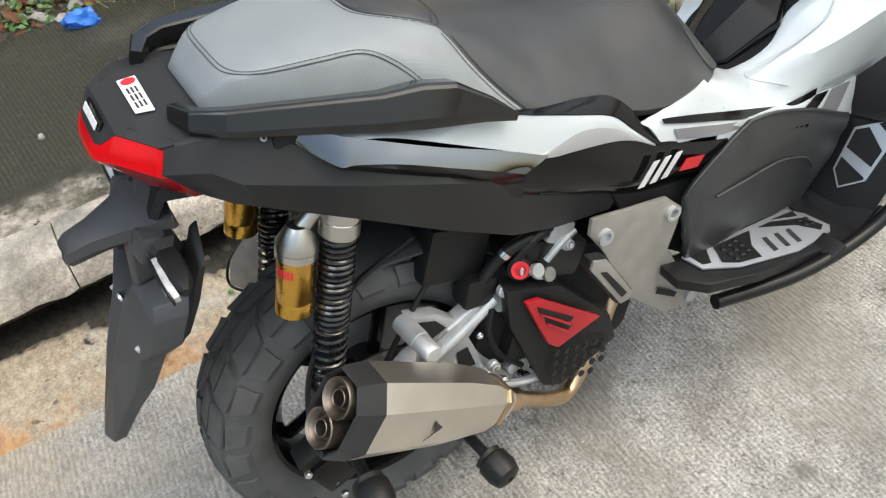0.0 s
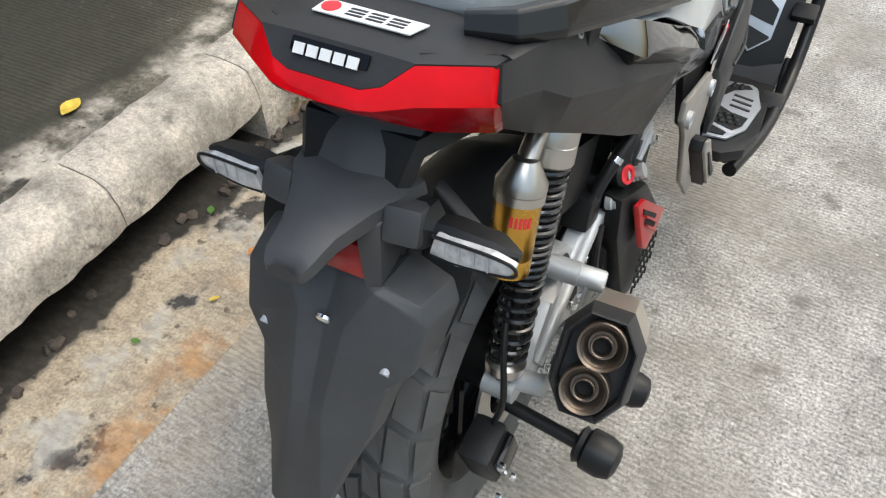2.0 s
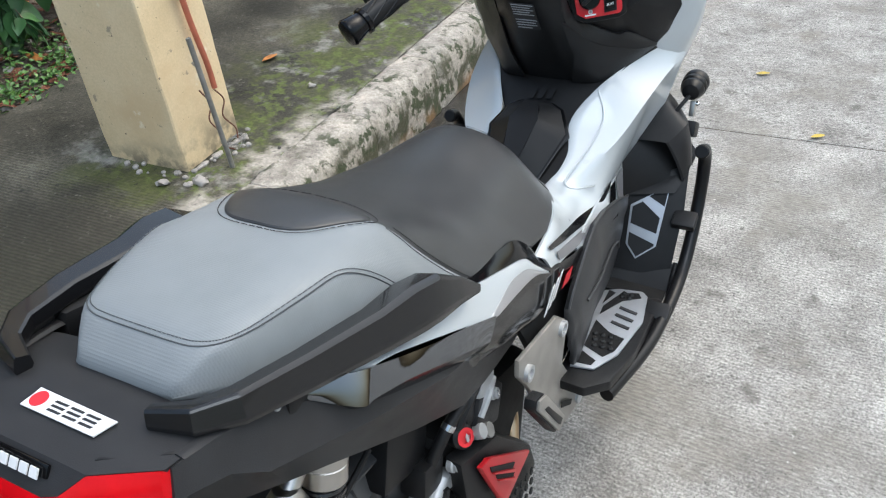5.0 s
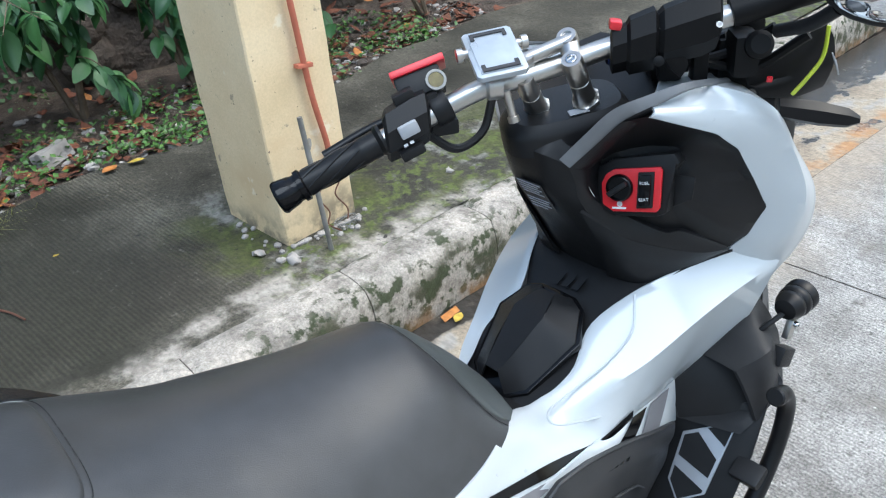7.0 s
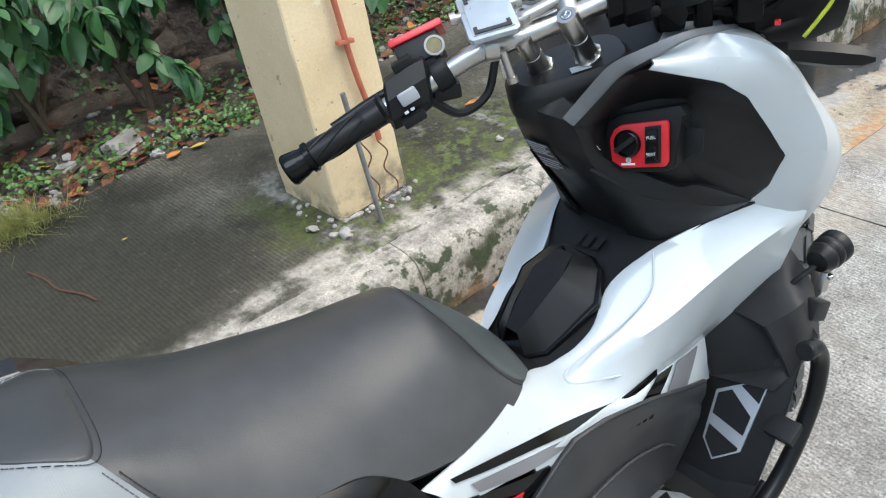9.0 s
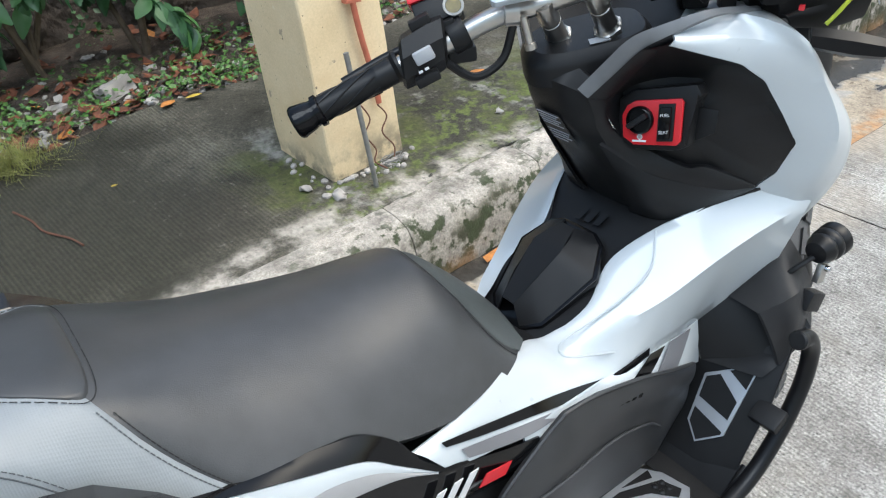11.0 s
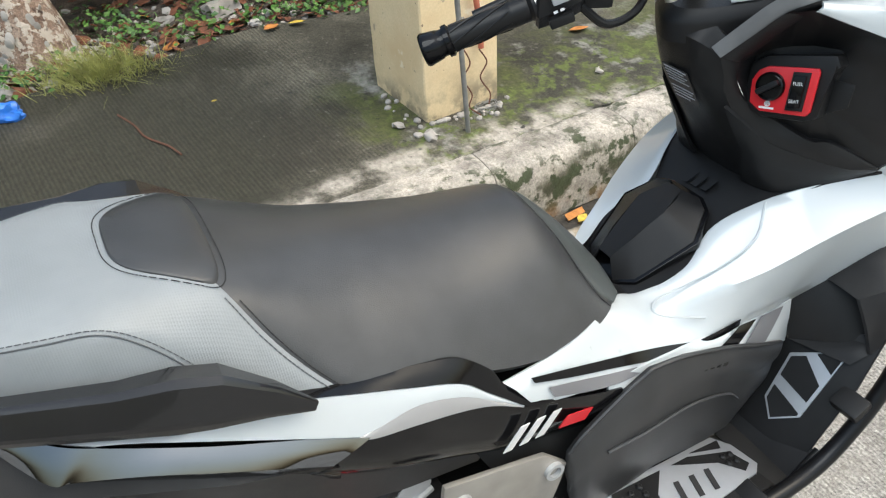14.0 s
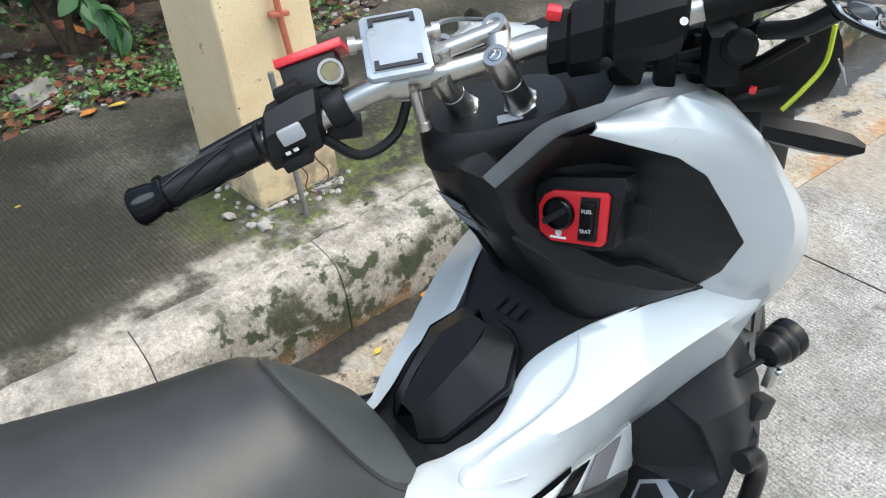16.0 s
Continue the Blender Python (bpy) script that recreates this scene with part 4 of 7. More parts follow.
part("reflector", slab([(-0.206, 0.03, 0.645), (-0.206, -0.034, 0.645), (-0.196, -0.03, 0.672), (-0.196, 0.022, 0.672)], (-0.006, 0, -0.003), 0.001), "reflector", fender, "red rear reflector")
part("bolt", lathe([(0.009, 0), (0.009, 0.003), (0.0065, 0.005), (0.003, 0.0055)], plate(0, 0.599, 0.002), (-1, 0, -0.4), 14), "chrome", fender, "bright plate bolt")
for sg in (-1, 1):
    part("slot", lathe([(0.0045, -0.01), (0.0045, 0.0005)], plate(sg * 0.066, 0.568, 0.0065), (-1, 0, -0.4), 12), "mark_pale", fender)
    sig = part("turn_signal", rings_mesh([[(-0.171 + dx * r, sg * y, 0.69 + dz * r) for dx, dz in ((-1, -0.6), (-1, 0.6), (-0.5, 1), (0.8, 0.8), (1, 0), (0.7, -0.8), (-0.4, -1))] for y, r in ((0.04, 0.018), (0.075, 0.02), (0.085, 0.012), (0.1, 0.014), (0.14, 0.012), (0.157, 0.004))]), "black", scooter, "slim black rear turn signal with clear lens", 25)
    lens = part("lens", slab([(-0.182, sg * 0.084, 0.678), (-0.182, sg * 0.09, 0.7), (-0.181, sg * 0.141, 0.7), (-0.178, sg * 0.16, 0.692), (-0.178, sg * 0.155, 0.68), (-0.182, sg * 0.11, 0.677)], (-0.009, 0, -0.001), 0.003), "clear", sig, "clear ribbed signal lens")
    for k in range(4):
        part("rib", block((-0.1905, sg * (0.1 + 0.0125 * k), 0.6885), (0.0015, 0.0018, 0.015), (0, 0, 0), 0.0004), "mark_pale", lens)
    part("edge", tube([(-0.1905, sg * 0.088, 0.6995), (-0.19, sg * 0.141, 0.6995), (-0.187, sg * 0.159, 0.6915), (-0.187, sg * 0.154, 0.6805), (-0.19, sg * 0.11, 0.6775), (-0.1905, sg * 0.086, 0.6785)], 0.0016, 6, 40), "black", lens)

splash = part("splash_sheet", slab([(-0.01, 0.196, 0.492), (-0.016, 0.164, 0.49), (-0.06, 0.16, 0.375), (-0.088, 0.205, 0.38), (-0.075, 0.212, 0.42)], (-0.002, 0, 0.001), 0.0006), "smoke", scooter, "smoky plastic splash sheet beside the wheel")
part("border", tube([(-0.01, 0.197, 0.493), (-0.045, 0.207, 0.45), (-0.077, 0.213, 0.42), (-0.09, 0.206, 0.379), (-0.06, 0.16, 0.374)], 0.0025, 6, 24), "black", splash)
# rear wheel
wheel = part("rear_wheel", lathe([(0.03, -0.06), (0.045, -0.05), (0.045, 0.05), (0.03, 0.06)], (0.035, 0, 0.266), (0, 1, 0), 24), "black", scooter, "black rear wheel with blocky dual-sport tyre")
tyre_prof = [(0.175, 0.05), (0.182, 0.058), (0.205, 0.066), (0.23, 0.064), (0.248, 0.052), (0.257, 0.03), (0.2595, 0), (0.257, -0.03), (0.248, -0.052), (0.23, -0.064), (0.205, -0.066), (0.182, -0.058), (0.175, -0.05)]


def ring_solid(profile, at, n):
    """A ring turned about the y axis from a closed profile of (radius, y)."""
    return rings_mesh([[Vector((at[0] + r * math.cos(t), at[1] + y, at[2] + r * math.sin(t))) for r, y in profile] for t in (2 * math.pi * k / n for k in range(n))], loop=True)


def tyre(parent, at):
    part("tyre", ring_solid(tyre_prof + [(0.17, -0.03), (0.17, 0.03)], at, 72), "rubber", parent, "dull black tyre with deep blocks")

    def crown(v):
        a = abs(v)
        return float(np.interp(a, [0, 0.03, 0.052, 0.064, 0.066], [0.2595, 0.257, 0.248, 0.23, 0.212]))

    bm = bmesh.new()
    n = 24
    for k in range(n):
        for shape in (((-0.002, -0.15), (-0.022, 0.05), (-0.024, 0.85), (-0.004, 0.62)), ((0.002, 0.35), (0.022, 0.55), (0.024, 1.35), (0.004, 1.12)),
                      ((-0.026, 0.1), (-0.05, 0.25), (-0.052, 1.05), (-0.028, 0.9)), ((0.026, 0.6), (0.05, 0.75), (0.052, 1.55), (0.028, 1.4)),
                      ((-0.054, 0.3), (-0.0655, 0.35), (-0.0655, 0.95), (-0.056, 1.05)), ((0.054, 0.8), (0.0655, 0.85), (0.0655, 1.45), (0.056, 1.55))):
            base, topv = [], []
            for v, u in shape:
                t = 2 * math.pi * (k + u) / n
                r = crown(v)
                dy = 0.004 * (1 if v > 0 else -1) if abs(v) > 0.05 else 0
                base.append(bm.verts.new((at[0] + (r - 0.003) * math.cos(t), at[1] + v, at[2] + (r - 0.003) * math.sin(t))))
                topv.append(bm.verts.new((at[0] + (r + 0.0065) * math.cos(t), at[1] + v + dy, at[2] + (r + 0.0065) * math.sin(t))))
            bm.faces.new(topv)
            for i in range(4):
                bm.faces.new((base[i], base[(i + 1) % 4], topv[(i + 1) % 4], topv[i]))
    ob = part("tread", bm, "rubber", parent)
    ob["kind"] = "stuff"


tyre(wheel, (0.035, 0, 0.266))
part("rim", ring_solid([(0.172, 0.052), (0.182, 0.055), (0.183, 0.05), (0.168, 0.046), (0.158, 0.02), (0.158, -0.02), (0.168, -0.046), (0.183, -0.05), (0.182, -0.055), (0.172, -0.052), (0.15, -0.02), (0.15, 0.02)], (0.035, 0, 0.266), 64), "gloss", wheel, "gloss black rim")
for k in range(6):
    t = 2 * math.pi * k / 6
    part("spoke", tube([(0.035 + 0.04 * math.cos(t), 0, 0.266 + 0.04 * math.sin(t)), (0.035 + 0.16 * math.cos(t + 0.2), -0.01, 0.266 + 0.16 * math.sin(t + 0.2))], 0.011, 8), "gloss", wheel)
part("brake_disc", ring_solid([(0.11, -0.074), (0.11, -0.07), (0.07, -0.07), (0.07, -0.074)], (0.035, 0, 0.266), 48), "steel", wheel, "thin steel brake disc")
caliper = part("brake_caliper", block((-0.085, -0.095, 0.245), (0.06, 0.045, 0.1), (0, -20, 0), 0.01), "black", scooter, "black brake caliper with bright bolts")
part("piston_cover", block((-0.085, -0.12, 0.25), (0.045, 0.014, 0.06), (0, -20, 0), 0.005), "gloss", caliper)
for dx, dz in ((-0.03, 0.035), (0.01, -0.05), (-0.035, -0.03)):
    part("bolt", lathe([(0.006, 0), (0.006, 0.006), (0.004, 0.008)], (-0.09 + dx, -0.127, 0.245 + dz), (0, -1, 0), 8), "chrome", caliper)
part("brake_hose", tube([(-0.08, -0.1, 0.3), (-0.09, -0.115, 0.37), (-0.06, -0.1, 0.45), (0.02, -0.08, 0.52), (0.12, -0.08, 0.56)], 0.004, 8, 30), "black", scooter, "black brake hose")
part("hugger", sheet([[(0.035 + r * math.cos(radians(a)), 0.075 * v, 0.266 + r * math.sin(radians(a)) - 0.02 * abs(v) ** 2) for v in (-1, -0.7, 0, 0.7, 1)] for a, r in ((100, 0.29), (85, 0.29), (70, 0.295), (50, 0.3), (30, 0.31))], 17, 5, 0.004, 0, (0, 0, 1)), "fenderplastic", scooter, "black inner mudguard over the tyre")

# shocks
for sg in (-1, 1):
    tp, bt = Vector((0.03, sg * 0.105, 0.68)), Vector((-0.055, sg * 0.1, 0.385))
    ax = (tp - bt).normalized()
    ln = (tp - bt).length
    shock = part("shock_absorber", lathe([(0.0095, -0.02), (0.0095, 0.1), (0.0125, 0.1), (0.0125, ln), (0.01, ln)], bt, ax, 16), "black", scooter, "black coil shock absorber with gold reservoir")
    sx = ax.orthogonal().normalized()
    sy = ax.cross(sx)
    coil = []
    for k in range(211):
        u = k / 210
        along = 0.012 + (ln - 0.058) * (0.42 * u / 0.3 if u < 0.3 else 0.42 + 0.58 * (u - 0.3) / 0.7)
        coil.append(bt + ax * along + (sx * math.cos(150 * u) + sy * math.sin(150 * u)) * 0.0205)
    part("spring", tube(coil, 0.0033, 7, 760), "spring", shock, "gloss black coil spring, tighter towards the top")
    part("top_cap", lathe([(0.023, ln - 0.045), (0.0255, ln - 0.042), (0.0255, ln - 0.022), (0.0245, ln - 0.021), (0.0255, ln - 0.02), (0.0255, ln - 0.008), (0.021, ln + 0.002), (0.019, ln + 0.02)], bt, ax, 24), "steel", shock, "silver machined top cap")
    part("lower_seat", lathe([(0.023, -0.004), (0.0245, 0.008), (0.018, 0.014)], bt, ax, 24), "steel", shock)
    part("lower_eye", lathe([(0.016, -0.02), (0.016, 0.02)], bt - ax * 0.03, (0, 1, 0), 16), "cast", shock)
    ct, cb = Vector((-0.026, sg * 0.097, 0.668)), Vector((-0.061, sg * 0.098, 0.548))
    ca = (ct - cb).normalized()
    cl = (ct - cb).length
    can = part("reservoir", lathe([(0.018, 0), (0.0235, 0.002), (0.0235, 0.02), (0.023, 0.021), (0.0235, 0.022), (0.0235, cl * 0.66)], cb, ca, 28), "gold", shock, "gold anodised gas reservoir")
    part("reservoir_cap", lathe([(0.0245, cl * 0.66), (0.026, cl * 0.665), (0.026, cl * 0.74), (0.0245, cl * 0.745), (0.026, cl * 0.75), (0.026, cl * 0.82), (0.013, cl * 1.0), (0.008, cl * 1.01)], cb, ca, 28), "steel", can, "silver conical cap")
    b = bmesh.new()
    for i in range(5):
        a0 = -0.5 + i * 0.2
        s = Vector((-0.8, sg * 0.55, 0)).normalized()
        q = ca.cross(s)
        d = s * math.cos(a0) + q * math.sin(a0)
        e = s * math.cos(a0 + 0.14) + q * math.sin(a0 + 0.14)
        slab([cb + ca * (cl * 0.53) + d * 0.0238, cb + ca * (cl * 0.53) + e * 0.0238, cb + ca * (cl * 0.62) + e * 0.0238, cb + ca * (cl * 0.62) + d * 0.0238], d * 0.0008, bm=b)
    part("marking", b, "mark_red", can, "red bar marking")
    part("hose_joint", tube([ct - ca * 0.012, ct + Vector((0.03, 0, 0.012)), tp - ax * 0.005], 0.011, 10, 14), "steel", shock)

# muffler
md = Vector((0.78, 0.108, -0.617)).normalized()
mu = Vector((0.6, 0, 0.8))
mu = (mu - md * mu.dot(md)).normalized()
ms = md.cross(mu).normalized()
mc = Vector((-0.074, -0.207, 0.468))


def oct_ring(at, w, h, c=0.45):
    return [at + ms * (w * a) + mu * (h * b) for a, b in ((-1, -c), (-1, c), (-c, 1), (c, 1), (1, c), (1, -c), (c, -1), (-c, -1))]


muffler = part("muffler", rings_mesh([oct_ring(mc + md * d, w, h, c) for d, w, h, c in ((0.03, 0.0435, 0.06, 0.5), (0.04, 0.0445, 0.0615, 0.5), (0.2, 0.042, 0.055, 0.52), (0.27, 0.036, 0.045, 0.55), (0.31, 0.025, 0.028, 0.6), (0.33, 0.022, 0.023, 0.62))]), "titan", scooter, "brushed metal muffler with twin round outlets", 30)
part("end_cap", rings_mesh([oct_ring(mc + md * d, w, h, 0.5) for d, w, h in ((0.022, 0.033, 0.05), (0.0, 0.034, 0.051), (-0.005, 0.037, 0.054), (-0.004, 0.0385, 0.0555), (0.002, 0.0405, 0.0575), (0.036, 0.045, 0.062), (0.036, 0.038, 0.055))]), "matte", muffler, "dark grey faceted end cap", 20)
for s in (-1, 1):
    o = mc - md * 0.002 + mu * (0.0245 * s) + ms * (0.002 * s)
    part("outlet", lathe([(0.0262, 0.02), (0.0262, -0.008), (0.025, -0.0095), (0.0236, -0.0085), (0.019, -0.003), (0.015, 0.004), (0.0122, 0.0045), (0.0122, -0.005), (0.0112, -0.006), (0.0098, -0.005), (0.0098, 0.02)], o, md, 40, caps=False), "outlet", muffler, "round steel outlet with inner pipe")
    part("weld_ring", lathe([(0.0212, -0.0062), (0.0218, -0.0072), (0.0224, -0.0062)], o, md, 40, caps=False), "outlet", muffler)
    # black disc closes the pipe and stands for the shade inside it
    part("bore", lathe([(0.0096, 0.012), (0.0096, 0.014)], o, md, 20), "inside", muffler)
part("mark", slab([mc + md * 0.14 - ms * -0.0448 + mu * a + md * b for a, b in ((-0.02, -0.01), (-0.006, 0.002), (0.012, -0.004), (0.002, 0.014))], ms * 0.001), "mark_dark", muffler, "small dark etched mark")
part("band", rings_mesh([oct_ring(mc + md * d, w, h, 0.6) for d, w, h in ((0.3, 0.03, 0.034), (0.303, 0.031, 0.036), (0.312, 0.029, 0.033))]), "heat", muffler)
pipe = part("exhaust_pipe", tube([mc + md * 0.325, mc + md * 0.37, (0.3, -0.145, 0.155), (0.345, -0.13, 0.14), (0.4, -0.115, 0.19), (0.47, -0.09, 0.27), (0.5, -0.06, 0.3)], 0.0135, 14, 50), "heat", scooter, "heat-stained brown exhaust pipe")
part("joint", tube([mc + md * 0.33, mc + md * 0.36], 0.0185, 16), "heat", pipe)
for at, root in (((-0.06, -0.232, 0.298), (-0.05, -0.1, 0.305)), ((0.138, -0.222, 0.182), (0.12, -0.1, 0.2))):
    a, r = Vector(at), Vector(root)
    d = (a - r).normalized()
    kn = part("frame_slider", tube([r, a], 0.009, 10), "black", scooter, "black slider bobbin on a stub arm")
    part("bobbin", lathe([(0.018, -0.032), (0.024, -0.028), (0.021, -0.022), (0.0265, -0.018), (0.027, 0.004), (0.022, 0.018), (0.012, 0.022), (0.006, 0.022), (0.006, 0.015)], a, d, 24), "softrubber", kn)
    part("bolt", lathe([(0.005, 0.015), (0.005, 0.018)], a, d, 8), "chrome", kn)

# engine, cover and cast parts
# the block is coloured near black to stand for shade between the parts
engine = part("engine", block((0.36, 0, 0.31), (0.34, 0.2, 0.22), (0, 18, 0), 0.03), "inside", scooter, "engine block, coloured near black for the shade around it")
part("engine_case", block((0.2, 0.07, 0.3), (0.42, 0.09, 0.15), (0, 12, 0), 0.03), "cast", scooter, "cast transmission case")
cover = part("radiator_cover", slab([(0.224, -0.138, 0.44), (0.312, -0.148, 0.412), (0.404, -0.156, 0.298), (0.416, -0.158, 0.24), (0.305, -0.156, 0.195), (0.27, -0.152, 0.214), (0.224, -0.14, 0.37)], (0.006, 0.03, 0), 0.006), "black", scooter, "black radiator cover with holes and red insert")
part("insert", slab([(0.244, -0.147, 0.42), (0.268, -0.15, 0.417), (0.372, -0.161, 0.326), (0.289, -0.161, 0.308), (0.273, -0.158, 0.324)], (0.001, -0.009, 0.001), 0.003), "redpaint", cover, "red anodised louvred plate")
# the slots are black slabs: shade of the louvre gaps, painted on
for i in range(2):
    o = Vector((0.262 + 0.009 * i, -0.159 - 0.002 * i, 0.406 - 0.024 * i))
    part("slot", slab([o, o + Vector((0.06 - 0.014 * i, -0.0065, -0.052 + 0.012 * i)), o + Vector((0.052 - 0.014 * i, -0.0065, -0.056 + 0.012 * i)), o + Vector((0.001, 0, -0.011))], (0, -0.0025, 0)), "inside", cover)
    part("louvre", slab([o + Vector((0.001, -0.002, -0.011)), o + Vector((0.052 - 0.014 * i, -0.0085, -0.056 + 0.012 * i)), o + Vector((0.049 - 0.014 * i, -0.0095, -0.06 + 0.012 * i)), o + Vector((0.002, -0.002, -0.016))], (0, -0.005, 0.001), 0.001), "redpaint", cover)
# holes are black discs on the cover, painted shade without real openings
for i in range(6):
    for j in range(4):
        if i + j < 8:
            o = (0.292 + 0.019 * i - 0.003 * j, -0.161, 0.288 - 0.006 * i - 0.021 * j)
            part("hole_shade", lathe([(0.0062, 0.0), (0.0062, 0.003)], o, (0.1, -1, 0), 6), "inside", cover)
for at, size, turn, mat in (((0.29, -0.11, 0.47), (0.05, 0.03, 0.035), (0, 20, 10), "black"), ((0.33, -0.115, 0.49), (0.04, 0.03, 0.04), (0, 35, 0), "cast"), ((0.2, -0.09, 0.43), (0.05, 0.04, 0.05), (0, 15, 0), "black"), ((0.26, -0.1, 0.3), (0.06, 0.05, 0.07), (0, 20, 0), "black"), ((0.33, -0.1, 0.44), (0.08, 0.06, 0.06), (0, 25, 0), "matte"), ((0.18, -0.06, 0.5), (0.1, 0.06, 0.09), (0, 20, 0), "black")):
    part("engine_fitting", block(at, size, turn, 0.006), mat, engine)
part("radiator_hose", tube([(0.2, -0.1, 0.44), (0.24, -0.115, 0.49), (0.3, -0.12, 0.5), (0.34, -0.11, 0.47)], 0.009, 10, 20), "black", engine)
part("hose_clip", tube([(0.238, -0.114, 0.487), (0.244, -0.116, 0.493)], 0.0105, 12), "chrome", engine)
filler = part("oil_cap", lathe([(0.016, 0), (0.018, 0.004), (0.018, 0.02), (0.014, 0.024)], (0.262, -0.11, 0.452), (-0.35, -1, 0.45), 20), "black", scooter, "black filler cap with red mark")
part("mark", lathe([(0.0135, 0.0242), (0.0135, 0.0252), (0.0085, 0.0252), (0.0085, 0.0242)], (0.262, -0.11, 0.452), (-0.35, -1, 0.45), 24), "mark_red", filler, "red printed ring")
arm = part("support_arm", slab([(0.219, -0.105, 0.42), (0.235, -0.105, 0.4), (0.165, -0.105, 0.355), (0.185, -0.105, 0.31), (0.215, -0.105, 0.25), (0.245, -0.105, 0.224), (0.235, -0.105, 0.205), (0.19, -0.105, 0.235), (0.14, -0.105, 0.275), (0.1, -0.105, 0.29), (0.05, -0.108, 0.285), (0.0, -0.11, 0.27), (-0.01, -0.11, 0.3), (0.03, -0.108, 0.34), (0.075, -0.105, 0.368), (0.11, -0.105, 0.365), (0.14, -0.105, 0.385)], (0.0, 0.026, 0.004), 0.006), "cast", scooter, "silver cast rear support arm")
part("upper_arm", slab([(0.082, -0.1, 0.445), (0.13, -0.1, 0.424), (0.165, -0.1, 0.385), (0.148, -0.1, 0.375), (0.108, -0.1, 0.372)], (0, 0.02, 0.003), 0.005), "cast", arm)
# black plates on the arm paint the shade of its hollows
part("hollow_shade", slab([(0.098, -0.1015, 0.428), (0.125, -0.1015, 0.415), (0.14, -0.1015, 0.392), (0.115, -0.1015, 0.385)], (0, -0.001, 0)), "inside", arm)
part("hollow_shade", slab([(0.148, -0.1062, 0.335), (0.168, -0.1062, 0.335), (0.178, -0.1062, 0.29), (0.15, -0.1062, 0.295)], (0, -0.001, 0)), "inside", arm)
part("rib", tube([(0.222, -0.108, 0.405), (0.15, -0.108, 0.368), (0.09, -0.11, 0.345), (0.02, -0.112, 0.31)], 0.009, 10, 20), "cast", arm)
part("boss", lathe([(0.0155, -0.012), (0.0155, 0.034), (0.0142, 0.035), (0.0142, 0.064), (0.012, 0.067), (0.006, 0.067)], (0.08, -0.1, 0.43), (0.09, -1, -0.06), 20), "cast", arm)
part("tie_plate", slab([(0.07, -0.15, 0.425), (0.094, -0.153, 0.42), (0.098, -0.15, 0.375), (0.06, -0.145, 0.372)], (0, 0.005, 0), 0.002), "cast", arm)
part("boss", lathe([(0.013, -0.02), (0.013, 0.016)], (0.23, -0.1, 0.395), (0, -1, 0), 14), "cast", arm)
for at in ((0.13, -0.112, 0.315), (0.19, -0.108, 0.35), (0.05, -0.118, 0.27), (0.215, -0.108, 0.265), (0.28, -0.12, 0.25)):
    bolt(arm, at, (0, -1, 0), 0.007)
for i in range(7):
    part("stud", lathe([(0.007, 0), (0.007, 0.012), (0.0095, 0.012), (0.0095, 0.018), (0.006, 0.02)], (0.17 + 0.022 * i, -0.1 - 0.005 * (i % 3), 0.26 - 0.012 * i + 0.02 * (i % 2)), (0.1, -1, 0.2), 8), "chrome" if i % 3 else "cast", arm)
part("axle_nut", lathe([(0.018, 0), (0.018, 0.012), (0.01, 0.016)], (0.035, -0.1, 0.266), (0, -1, 0), 6), "chrome", arm)
part("hub_stub", tube([(-0.055, -0.08, 0.36), (-0.05, -0.15, 0.37)], 0.014, 12), "cast", arm)
part("cable", tube([(0.02, -0.085, 0.33), (0.1, -0.085, 0.44), (0.17, -0.08, 0.5), (0.26, -0.08, 0.53)], 0.0045, 8, 24), "black", scooter)
for i in range(2):
    part("fitting", lathe([(0.008, 0), (0.008, 0.02), (0.011, 0.02), (0.011, 0.026)], (0.27 + 0.02 * i, -0.125, 0.45 - 0.018 * i), (0.2, -1, 0.5), 10), "greypipe" if i % 2 else "cast", scooter)

for q, r, mat in (([(0.255, -0.118, 0.47), (0.285, -0.125, 0.5), (0.325, -0.12, 0.505)], 0.0075, "black"), ([(0.3, -0.13, 0.455), (0.325, -0.132, 0.475), (0.355, -0.125, 0.48)], 0.006, "cast"), ([(0.21, -0.118, 0.4), (0.2, -0.12, 0.36), (0.215, -0.12, 0.3), (0.25, -0.125, 0.255)], 0.005, "black"),
                  ([(0.18, -0.12, 0.25), (0.24, -0.13, 0.225), (0.29, -0.135, 0.215)], 0.007, "cast")):
    part("pipe_run", tube(q, r, 8, 18), mat, engine)
for at, d, r in (((0.262, -0.12, 0.452), (0.1, -1, 0.35), 0.013), ((0.286, -0.125, 0.434), (0.1, -1, 0.35), 0.009), ((0.232, -0.115, 0.425), (0, -1, 0.2), 0.011), ((0.2, -0.118, 0.285), (0, -1, 0.1), 0.01), ((0.168, -0.118, 0.262), (0, -1, 0.1), 0.008), ((0.335, -0.128, 0.468), (0.1, -1, 0.3), 0.01)):
    fl = part("flange", lathe([(r, 0), (r, 0.008), (r * 0.8, 0.01), (r * 0.8, 0.014), (r * 0.45, 0.015), (r * 0.45, 0.011)], at, d, 14), "cast", engine)
    part("cap_screw", lathe([(r * 0.4, 0.011), (r * 0.4, 0.016)], at, d, 6), "chrome", fl)
